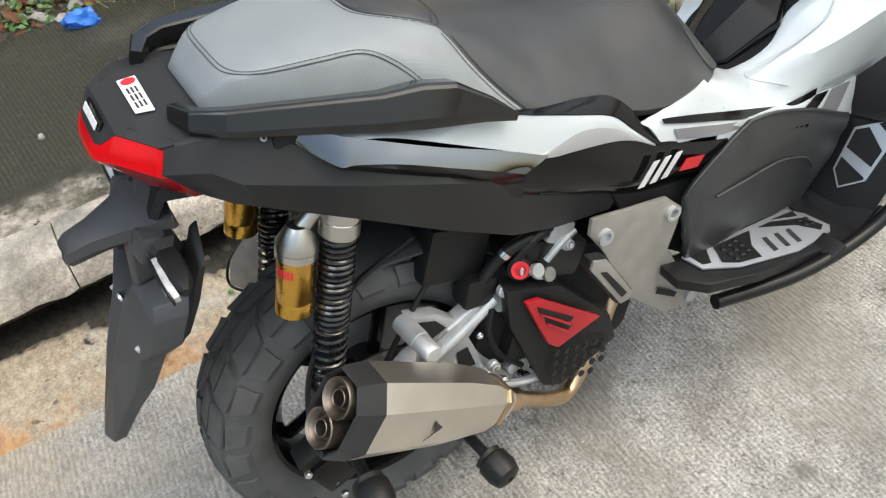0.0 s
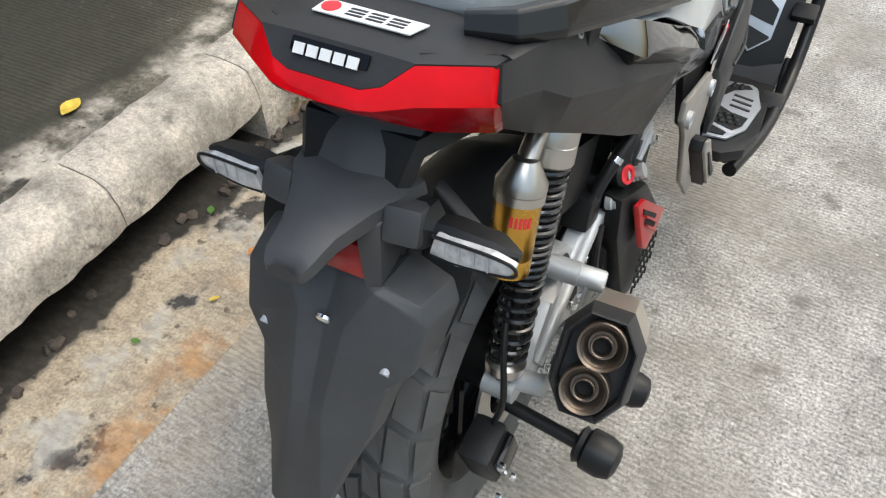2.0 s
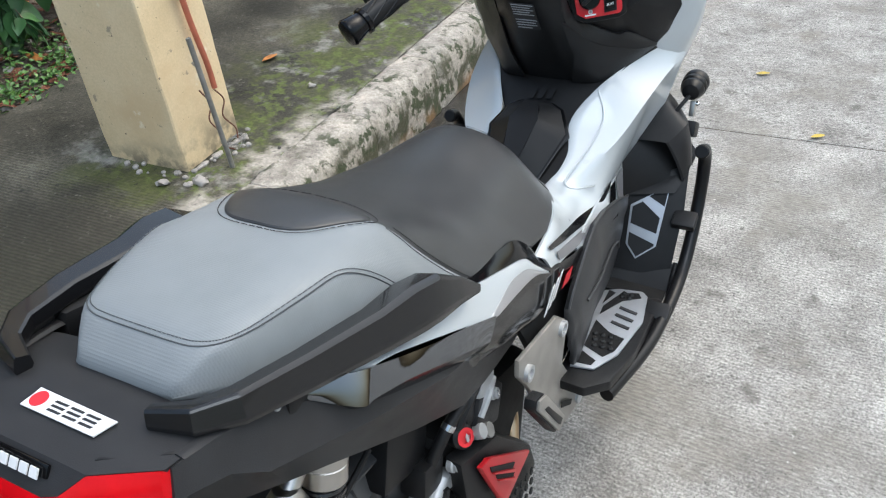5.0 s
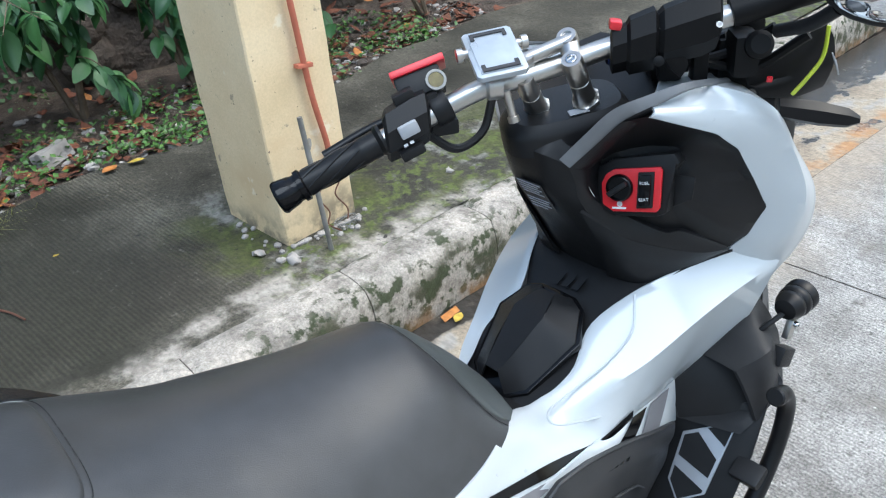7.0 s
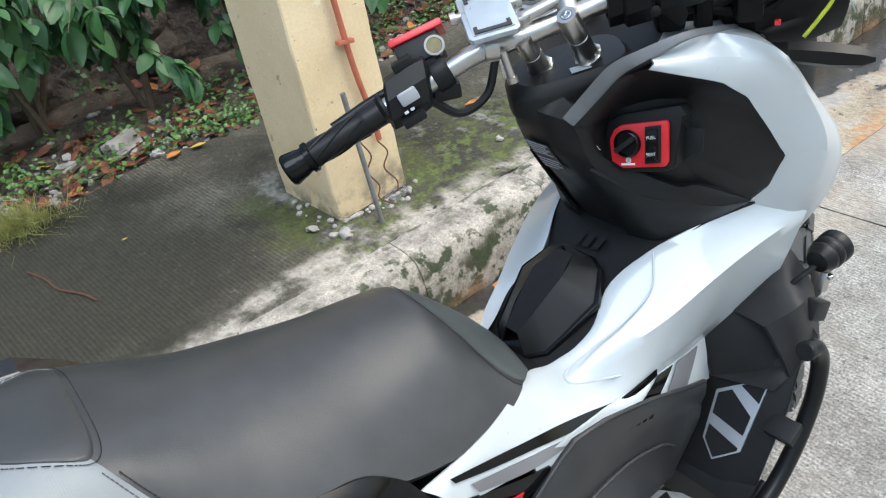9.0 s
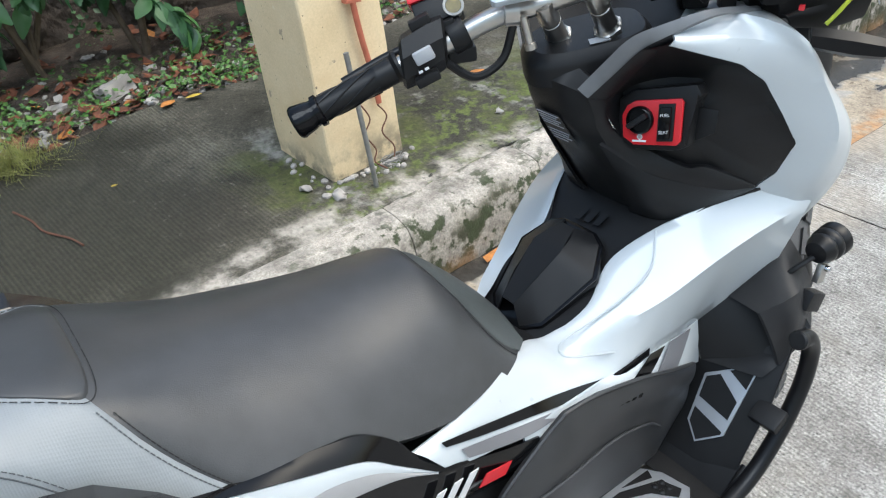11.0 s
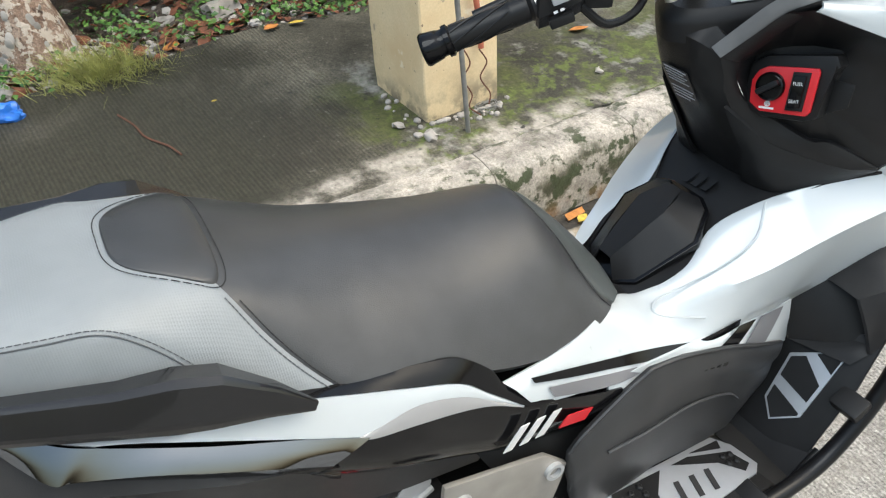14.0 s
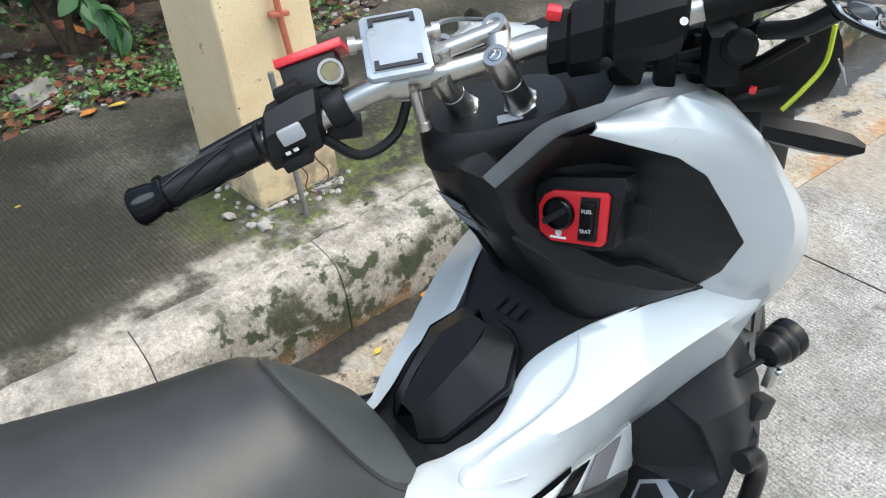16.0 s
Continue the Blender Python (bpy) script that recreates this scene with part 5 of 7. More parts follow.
for i in range(6):
    part("cooling_fin", slab([(0.15 + 0.004 * i, -0.1, 0.24 - 0.008 * i), (0.235 + 0.004 * i, -0.105, 0.195 - 0.008 * i), (0.235 + 0.004 * i, -0.105, 0.192 - 0.008 * i), (0.15 + 0.004 * i, -0.1, 0.237 - 0.008 * i)], (0, 0.04, 0)), "cast", engine)
for k in range(5):
    a = radians(200 + 36 * k)
    part("disc_bolt", lathe([(0.006, 0), (0.006, 0.005), (0.003, 0.006)], (0.035 + 0.05 * math.cos(a), -0.075, 0.266 + 0.05 * math.sin(a)), (0, -1, 0), 8), "chrome", wheel)
# added black slab: paints the shade behind the step bracket
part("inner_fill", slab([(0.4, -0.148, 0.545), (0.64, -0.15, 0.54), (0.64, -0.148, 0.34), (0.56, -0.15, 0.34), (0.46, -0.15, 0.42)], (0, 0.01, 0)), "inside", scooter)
# pillion step bracket
step = part("step_bracket", slab([(0.352, -0.17, 0.528), (0.488, -0.172, 0.502), (0.52, -0.174, 0.47), (0.512, -0.174, 0.445), (0.492, -0.174, 0.4), (0.535, -0.176, 0.33), (0.578, -0.178, 0.275), (0.565, -0.178, 0.252), (0.5, -0.178, 0.262), (0.42, -0.176, 0.345), (0.372, -0.174, 0.46), (0.348, -0.17, 0.5)], (0, 0.008, 0), 0.003), "greycast", scooter, "silver cast pillion step bracket")
part("boss", lathe([(0.013, 0), (0.013, 0.011), (0.0085, 0.011), (0.0085, 0.004)], (0.499, -0.168, 0.47), (0, -1, 0), 18), "cast", step)
part("boss", lathe([(0.013, 0), (0.013, 0.01), (0.008, 0.01), (0.008, 0.005)], (0.372, -0.168, 0.49), (0, -1, 0), 18), "cast", step)
part("boss", lathe([(0.013, 0), (0.013, 0.008), (0.007, 0.01)], (0.556, -0.174, 0.272), (0, -1, 0), 18), "cast", step)
# black strip on the bracket paints the shade of a slot
part("slot", slab([(0.475, -0.179, 0.322), (0.515, -0.18, 0.292), (0.52, -0.18, 0.3), (0.48, -0.179, 0.332)], (0, -0.001, 0)), "inside", step)
peg = part("fold_peg", slab([(0.318, -0.19, 0.5), (0.345, -0.19, 0.49), (0.39, -0.198, 0.41), (0.385, -0.198, 0.395), (0.362, -0.198, 0.395), (0.312, -0.19, 0.485)], (0, -0.018, 0), 0.004), "black", scooter, "folded black pillion peg with an alloy face")
part("face", slab([(0.32, -0.208, 0.499), (0.344, -0.208, 0.489), (0.387, -0.216, 0.41), (0.382, -0.216, 0.399), (0.364, -0.216, 0.399), (0.315, -0.208, 0.485)], (0, -0.005, 0), 0.002), "greycast", peg, "pale alloy face")
part("rubber", slab([(0.33, -0.213, 0.475), (0.342, -0.213, 0.47), (0.374, -0.22, 0.418), (0.364, -0.22, 0.414)], (0, -0.003, 0), 0.001), "softrubber", peg)
# front body: white side panels, cowl, inner shield, lid, foot boards
def pt(sg, pts):
    return [(x, sg * y, z) for x, y, z in pts]


for sg in (-1, 1):
    tuck = 0.018 if sg > 0 else 0.0
    side_rows = [pt(sg, q) for q in (
        [(0.435, 0.163, 0.646), (0.53, 0.15, 0.645), (0.6, 0.118, 0.635), (0.66, 0.078, 0.61), (0.71, 0.07, 0.588), (0.77, 0.084, 0.612), (0.825, 0.07, 0.65), (0.885, 0.096, 0.686), (0.95, 0.128, 0.707), (1.01, 0.162, 0.726)],
        [(0.445, 0.172, 0.638), (0.53, 0.16, 0.619), (0.61, 0.137, 0.6), (0.67, 0.112 - tuck, 0.585), (0.72, 0.104 - tuck, 0.578), (0.78, 0.126, 0.596), (0.84, 0.152, 0.622), (0.91, 0.172, 0.655), (0.98, 0.185, 0.675), (1.07, 0.2, 0.69)],
        [(0.47, 0.173, 0.6), (0.535, 0.17, 0.582), (0.6, 0.165 - 2 * tuck, 0.566), (0.67, 0.151 - 3 * tuck, 0.55), (0.73, 0.143 - 2 * tuck, 0.54), (0.79, 0.14, 0.532), (0.85, 0.134, 0.52), (0.91, 0.128, 0.51), (0.96, 0.122, 0.505), (1.06, 0.17, 0.585)])]
    if sg > 0:
        side_rows[0][:5] = [(0.435, 0.13, 0.64), (0.53, 0.115, 0.635), (0.6, 0.08, 0.62), (0.66, 0.04, 0.603), (0.71, 0.058, 0.597)]
        side_rows[1][:7] = [(0.445, 0.135, 0.63), (0.53, 0.12, 0.615), (0.61, 0.085, 0.6), (0.67, 0.052, 0.598), (0.72, 0.08, 0.604), (0.78, 0.116, 0.61), (0.84, 0.15, 0.624)]
        side_rows[2][:7] = [(0.47, 0.135, 0.6), (0.535, 0.12, 0.582), (0.61, 0.08, 0.57), (0.67, 0.055, 0.565), (0.73, 0.083, 0.555), (0.79, 0.118, 0.545), (0.85, 0.14, 0.535)]
    side = part("front_side_panel", sheet(side_rows, 50, 5, 0.004, 0.001, (0, sg, 0.45)), "white", scooter, "pearl white front side panel with dark stripe decals", 55)
    lines = [spline(r, 91) for r in side_rows]

    def on_side(u, s, lift=0.003):
        k = u * 90
        i = min(int(k), 89)
        a = lines[1][i].lerp(lines[1][i + 1], k - i)
        b = lines[2][i].lerp(lines[2][i + 1], k - i)
        return a.lerp(b, s) + Vector((0, sg, 0.45)).normalized() * (0.001 * math.sin(math.pi * s) + lift)

    for m, name, ends in (("gloss", "black stripe decal", ((0.034, -0.26, -0.02), (0.1, -0.04, 0.28), (0.2, 0.31, 0.59), (0.287, 0.55, 0.84), (0.38, 0.77, 1.02), (0.479, 0.97, 1.1), (0.56, 0.93, 1.1), (0.63, 0.86, 1.02))), ("stripe_grey", "grey stripe decal", ((0.05, 0.34, 0.8), (0.12, 0.52, 0.98), (0.19, 0.7, 1.05), (0.25, 0.83, 1.06), (0.31, 0.98, 1.05)))):
        part("decal", sheet([[on_side(u, a) for u, a, b in ends], [on_side(u, (a + b) / 2) for u, a, b in ends], [on_side(u, b) for u, a, b in ends]], 16, 2, 0.0008, 0, (0, sg, 0.45)), m, side, name)
    low_rows = ([(0.58, 0.166 - 2 * tuck, 0.573), (0.68, 0.155 - 2 * tuck, 0.556), (0.76, 0.1425, 0.538), (0.85, 0.1335, 0.519), (0.91, 0.1275, 0.509), (0.955, 0.1215, 0.504)], [(0.58, 0.17 - 2 * tuck, 0.545), (0.68, 0.166 - 2 * tuck, 0.53), (0.76, 0.163, 0.512), (0.85, 0.154, 0.48), (0.91, 0.141, 0.452), (0.962, 0.124, 0.42)])
    if sg < 0:
        part("lower_white", sheet([pt(sg, q) for q in low_rows], 24, 3, 0.004, 0.001, (0, sg, 0.2)), "white", scooter, "", 60)

    def on_low(x, s):
        a, b = (Vector((x, sg * float(np.interp(x, [p[0] for p in r], [p[1] for p in r])), float(np.interp(x, [p[0] for p in r], [p[2] for p in r])))) for r in low_rows)
        return a.lerp(b, s) + Vector((0, sg * 0.0035, 0.002))

    if sg < 0:
        part("seam", tube(pt(sg, [(0.882, 0.097, 0.684), (0.85, 0.118, 0.65), (0.802, 0.114, 0.624), (0.757, 0.104, 0.607), (0.712, 0.099, 0.598), (0.69, 0.111, 0.6), (0.69, 0.126, 0.599), (0.722, 0.131, 0.584), (0.793, 0.129, 0.55), (0.874, 0.119, 0.518)]), 0.0016, 6, 60), "white", scooter)
    for m, q in (("gloss", ((0.832, 0.03), (0.866, 0.03), (0.775, 0.6), (0.8, 0.85))), ("stripe_grey", ((0.878, 0.03), (0.93, 0.03), (0.822, 0.85), (0.88, 0.85)))):
        a, b, c, d = (on_low(x, s) for x, s in q)
        part("decal", sheet([[a, b], [c, d]], 6, 4, 0.001, 0.001, (0, sg, 0.3)), m, side, "slanted decal block")
    # upper cowl beside the glove box
    part("front_cowl", sheet([(spline if i else polyline)(pt(sg, q), 25) for i, q in enumerate((
        [(0.85, 0.132, 0.956), (0.92, 0.175, 0.923), (0.951, 0.1865, 0.896), (0.982, 0.1945, 0.847), (1.011, 0.2, 0.798), (1.01, 0.18, 0.75), (1.002, 0.158, 0.724)],
        [(0.856, 0.134, 0.961), (0.93, 0.178, 0.95), (0.98, 0.211, 0.925), (1.025, 0.226, 0.865), (1.05, 0.232, 0.8), (1.05, 0.212, 0.735), (1.038, 0.18, 0.695)],
        [(0.86, 0.126, 0.965), (0.93, 0.132, 0.972), (0.968, 0.208, 0.953), (1.045, 0.212, 0.872), (1.098, 0.222, 0.79), (1.105, 0.21, 0.71), (1.06, 0.17, 0.62)],
        [(0.98, 0.06, 0.968), (1.0, 0.11, 0.962), (1.015, 0.165, 0.94), (1.085, 0.17, 0.855), (1.135, 0.185, 0.78), (1.15, 0.18, 0.69), (1.1, 0.15, 0.61)]))], 49, 4, 0.004, 0.002, (-0.4, sg, 0.4)), "white", scooter, "pearl white front cowl", 38)
    fs = part("front_signal", rings_mesh([[Vector((0.995 + 0.05 * s, sg * (0.208 + 0.073 * s), 0.938 - 0.014 * s)) + Vector((0.009 * c * r, -sg * 0.006 * c * r, 0.015 * q * r)) for c, q in ((-1, -0.5), (-1, 0.5), (0, 1), (1, 0.6), (1.4, 0), (0.6, -0.8), (-0.3, -0.9))] for s, r in ((0, 0.8), (0.12, 0.9), (0.5, 1.0), (0.85, 0.8), (1.0, 0.3))]), "satin", scooter, "black slim front turn signal", 25)
    # inner black flank between cowl and ramp
    part("inner_guard", sheet([pt(sg, q) for q in ([(0.955, 0.106, 0.502), (1.0, 0.13, 0.535), (1.06, 0.17, 0.575)], [(0.96, 0.13, 0.43), (1.0, 0.2, 0.46), (1.06, 0.235, 0.5)], [(0.98, 0.22, 0.44), (1.0, 0.228, 0.455), (1.05, 0.238, 0.48)])], 14, 4, 0.005, 0.003, (-0.5, sg, 0.5)), "black", scooter, "black inner leg guard")
    part("front_guard", sheet([pt(sg, q) for q in ([(1.0, 0.13, 0.535), (1.05, 0.165, 0.585), (1.1, 0.16, 0.6)], [(0.985, 0.2, 0.545), (1.03, 0.222, 0.565), (1.1, 0.2, 0.55)], [(1.0, 0.232, 0.46), (1.035, 0.236, 0.475), (1.08, 0.23, 0.45)])], 14, 4, 0.005, 0.003, (0, sg, 0.4)), "matte", scooter, "dark grey front wheel guard")
    # foot board: ramp, deck, inner shield
    hx = {k: Vector((x, sg * y, z)) for k, (x, y, z) in dict(l=(0.913, 0.146, 0.347), b=(0.909, 0.168, 0.318), rb=(0.928, 0.203, 0.343), tr=(0.994, 0.209, 0.449), tl=(0.958, 0.141, 0.411)).items()}
    hn = Vector((-0.85, sg * 0.17, 0.5)).normalized()
    hm = sum(hx.values(), Vector()) / 5
    hx = {k: p - hn * (p - hm).dot(hn) for k, p in hx.items()}
    base = [Vector(p) - hn * ((Vector(p) - hm).dot(hn) + 0.012) for p in pt(sg, [(0.89, 0.12, 0.3), (0.9, 0.238, 0.29), (0.985, 0.24, 0.405), (1.02, 0.236, 0.485), (0.985, 0.12, 0.44)])]
    ramp = part("foot_ramp", slab(base, hn * 0.008, 0.002), "black", scooter, "black plastic foot ramp")
    part("toe", sheet([pt(sg, [(0.845, 0.122, 0.282), (0.85, 0.18, 0.276), (0.85, 0.24, 0.272)]), pt(sg, [(0.88, 0.12, 0.283), (0.885, 0.18, 0.276), (0.885, 0.24, 0.272)]), pt(sg, [(0.915, 0.12, 0.325), (0.918, 0.18, 0.315), (0.925, 0.24, 0.312)])], 10, 4, 0.006, 0, (-0.5, 0, 1)), "black", ramp)
    hb = part("ramp_plate", slab([p - hn * 0.004 for p in (hx["l"], hx["b"], hx["rb"], hx["tr"], hx["tl"])], hn * 0.005, 0.001), "deckmetal", ramp, "satin silver foot plate with dark inlays")
    left, right, top = (hx["l"], hx["tl"]), (hx["rb"], hx["tr"]), (hx["tl"], hx["tr"])
    for cell in ((left[0], left[0].lerp(left[1], 0.36), right[0].lerp(right[1], 0.04), right[0], hx["b"]), (left[0].lerp(left[1], 0.5), left[1], top[0].lerp(top[1], 0.3), right[0].lerp(right[1], 0.46), right[0].lerp(right[1], 0.16)), (top[0].lerp(top[1], 0.42), top[1], right[0].lerp(right[1], 0.62))):
        cm = sum(cell, Vector()) / len(cell)
        part("inlay", slab([p.lerp(cm, 0.15) + hn * 0.0006 for p in cell], hn * 0.0012), "black", hb)

    def deck(x, y, lift=0.0):
        return Vector((x, sg * y, 0.365 - 0.272 * (x - 0.525) + lift))

    dk = part("foot_deck", slab([deck(*q, -0.022) for q in ((0.485, 0.165), (0.48, 0.215), (0.52, 0.245), (0.62, 0.252), (0.86, 0.24), (0.885, 0.15), (0.86, 0.122), (0.7, 0.135))], (0, 0, 0.02), 0.004), "black", scooter, "black stepped foot deck")
    outl = [(0.527, 0.175), (0.83, 0.131), (0.852, 0.155), (0.862, 0.2), (0.845, 0.214), (0.735, 0.236), (0.6, 0.232), (0.535, 0.212)]
    dp = part("deck_plate", slab([deck(*q, 0.0) for q in outl], (0, 0, 0.004), 0.001), "deckmetal", dk, "satin silver deck plate with dark inlays")
    for q in (((0.54, 0.18), (0.582, 0.175), (0.56, 0.207), (0.543, 0.205)), ((0.6, 0.173), (0.7, 0.16), (0.665, 0.196), (0.655, 0.226), (0.605, 0.224), (0.578, 0.213)), ((0.77, 0.148), (0.835, 0.141), (0.828, 0.156)), ((0.725, 0.158), (0.76, 0.153), (0.835, 0.166), (0.848, 0.196), (0.83, 0.206), (0.8, 0.178))):
        inlay = part("inlay", slab([deck(*p, 0.0045) for p in q], (0, 0, 0.001)), "black", dp)
    for i in range(3):
        for j in range(3):
            part("stud", lathe([(0.005, 0), (0.005, 0.003), (0.003, 0.005)], deck(0.607 + 0.02 * i, 0.188 + 0.014 * j - 0.006 * i, 0.005), (0, 0, 1), 8), "softrubber", dp)
    for i in range(2):
        for j in range(2):
            part("stud", lathe([(0.005, 0), (0.005, 0.003), (0.003, 0.005)], deck(0.815 + 0.016 * i, 0.172 + 0.014 * j, 0.005), (0, 0, 1), 8), "softrubber", dp)
    for i in range(3):
        a = (0.69 + 0.032 * i, 0.222 - 0.002 * i)
        part("mark", slab([deck(a[0], a[1], 0.0045), deck(a[0] + 0.01, a[1], 0.0045), deck(a[0] + 0.022, a[1] - 0.036, 0.0045), deck(a[0] + 0.012, a[1] - 0.036, 0.0045)], (0, 0, 0.0012)), "mark_dark", dp)
    low = (0.03, 0.04) if sg > 0 else (0, 0)
    shield = part("leg_shield", sheet([pt(sg, [(x, y - low[0], z - low[1] * (z - 0.3) / 0.25) for x, y, z in q]) for q in (
        [(0.519, 0.174, 0.455), (0.521, 0.175, 0.49), (0.54, 0.175, 0.511), (0.6, 0.174, 0.55), (0.64, 0.174, 0.571), (0.7, 0.171, 0.56), (0.79, 0.164, 0.525), (0.86, 0.156, 0.488), (0.93, 0.143, 0.45)],
        [(0.523, 0.178, 0.414), (0.526, 0.183, 0.432), (0.545, 0.188, 0.452), (0.6, 0.189, 0.478), (0.64, 0.187, 0.487), (0.7, 0.178, 0.48), (0.79, 0.165, 0.452), (0.86, 0.152, 0.42), (0.925, 0.138, 0.405)],
        [(0.525, 0.18, 0.385), (0.53, 0.181, 0.368), (0.55, 0.181, 0.357), (0.6, 0.172, 0.347), (0.64, 0.165, 0.34), (0.7, 0.15, 0.325), (0.79, 0.14, 0.302), (0.86, 0.133, 0.295), (0.915, 0.13, 0.345)])], 41, 8, 0.006, 0.004, (0, sg, 0.3), True), "shield", scooter, "black rubbery inner leg shield", 50)
    part("lip", tube(pt(sg, [(x, y - low[0], z - low[1] * (z - 0.3) / 0.25) for x, y, z in [(0.521, 0.176, 0.49), (0.54, 0.176, 0.511), (0.6, 0.175, 0.55), (0.632, 0.175, 0.567), (0.645, 0.1745, 0.57), (0.7, 0.172, 0.56), (0.79, 0.165, 0.525), (0.86, 0.157, 0.488), (0.92, 0.145, 0.455)]]), 0.003, 6, 50), "shield", shield)
    if sg < 0:
        part("crease", tube(pt(sg, [(0.57, 0.19, 0.475), (0.63, 0.1905, 0.478), (0.72, 0.177, 0.465), (0.8, 0.165, 0.43), (0.84, 0.155, 0.39)]), 0.0025, 6, 30), "shield", shield)
    if sg < 0:
        slanted_bars(shield, (0.715, sg * 0.1745, 0.512), (1, sg * -0.1, -0.28), (0.25, 0, 1), 5, 0.009, 0.01, 0.006, 0.002, "gloss", 0.001)
    # crash bar
    bar = part("crash_bar", tube(pt(sg, [(0.982, 0.264, 0.538), (1.005, 0.264, 0.527), (1.02, 0.263, 0.488), (1.01, 0.262, 0.425), (0.967, 0.262, 0.358), (0.905, 0.261, 0.305), (0.81, 0.258, 0.282), (0.7, 0.25, 0.278), (0.557, 0.228, 0.292)]), 0.0125, 14, 60), "satin", scooter, "black tubular crash bar along the foot board")
    part("end_cap", lathe([(0.0135, -0.006), (0.0135, 0.003), (0.011, 0.005)], (0.981, sg * 0.264, 0.538), (-1, 0, 0.45), 16), "softrubber", bar)
    for at in ((0.968, 0.246, 0.39), (0.8, 0.246, 0.288)):
        part("clamp", block((at[0], sg * at[1], at[2]), (0.035, 0.045, 0.02), (0, -30, 0), 0.004), "black", bar)
    part("second_bar", tube(pt(sg, [(0.55, 0.215, 0.315), (0.7, 0.236, 0.288), (0.84, 0.248, 0.262), (0.93, 0.245, 0.31)]), 0.007, 10, 24), "black", bar)
    # fog lamp
    fog = part("fog_lamp", lathe([(0.004, -0.034), (0.016, -0.03), (0.022, -0.018), (0.0225, -0.012), (0.0215, -0.01), (0.0245, -0.006), (0.0245, 0.002), (0.023, 0.004), (0.025, 0.008), (0.025, 0.02), (0.021, 0.022)], (1.113, sg * 0.212, 0.606), (1, 0, 0.05), 28), "satin", scooter, "round black auxiliary fog lamp on a bracket")
    part("glass", lathe([(0.0205, 0.0222), (0.012, 0.026), (0.001, 0.027)], (1.113, sg * 0.212, 0.606), (1, 0, 0.05), 24), "clear", fog)
    part("bracket", block((1.098, sg * 0.216, 0.565), (0.018, 0.01, 0.03), (0, 20, 0), 0.002), "steel", fog, "steel lamp bracket")
    part("switch_block", block((1.07, sg * 0.222, 0.535), (0.04, 0.022, 0.03), (0, 30, 0), 0.004), "black", fog)
    part("cable", tube(pt(sg, [(1.085, 0.212, 0.6), (1.06, 0.2, 0.585), (1.05, 0.19, 0.57)]), 0.004, 8, 12), "black", fog)
    bolt(fog, (1.1, sg * 0.223, 0.575), (0, sg, 0), 0.005)

# fuel lid in the tunnel
spine = part("tunnel_spine", sheet([[(x, w * v, z - d * v * v) for v in (-1, -0.6, 0, 0.6, 1)] for x, w, z, d in ((0.64, 0.065, 0.598, 0.004), (0.7, 0.07, 0.58, 0.002), (0.78, 0.083, 0.616, 0.002), (0.84, 0.066, 0.652, 0.003), (0.89, 0.1, 0.688, 0.004), (0.95, 0.13, 0.71, 0.003), (1.01, 0.165, 0.726, 0.002))], 21, 4, 0.006, 0, (-0.5, 0, 1)), "black", scooter, "matte black centre spine")
lidp = [(0.842, 0.03, 0.665), (0.832, 0.052, 0.66), (0.795, 0.076, 0.634), (0.715, 0.052, 0.586), (0.696, 0.026, 0.576)]
lid = part("fuel_lid", slab([Vector(p) + Vector((0.002, 0, -0.004)) for p in lidp + flipped(lidp[::-1])], (-0.004, 0, 0.009), 0.002), "gloss", scooter, "gloss black hexagonal fuel lid")
lv = [Vector(p) + Vector((-0.003, 0, 0.006)) for p in lidp]
for sg in (-1, 1):
    e = [Vector((p.x + (0.766 - p.x) * 0.06, sg * p.y * 0.92, p.z)) for p in lv]
    part("facet", sheet([[e[0], e[1], e[2], e[3], e[4]], [Vector((0.815, sg * 0.012, 0.682)), Vector((0.8, sg * 0.02, 0.676)), Vector((0.775, sg * 0.026, 0.668)), Vector((0.73, sg * 0.02, 0.638)), Vector((0.7, sg * 0.012, 0.614))]], 17, 3, 0.004, 0, (-0.5, 0, 1), True), "black", lid)
part("crown", sheet([[(0.815, 0.0125 * v, 0.682) for v in (-1, 0, 1)], [(0.775, 0.0265 * v, 0.668) for v in (-1, 0, 1)], [(0.7, 0.0125 * v, 0.614) for v in (-1, 0, 1)]], 5, 3, 0.004, 0.001, (-0.5, 0, 1)), "black", lid)
slanted_bars(spine, (0.85, 0.025, 0.668), (0.1, -1, 0.05), (0.8, 0, 0.6), 3, 0.011, 0.02, 0.006, 0.004, "black", 0.001)

# dash: steering shroud, glove pocket, key panel
def both(rows):
    """Rows of the right half, from the middle outwards, mirrored to the left."""
    return [flipped(r)[::-1] + r[1:] for r in rows]


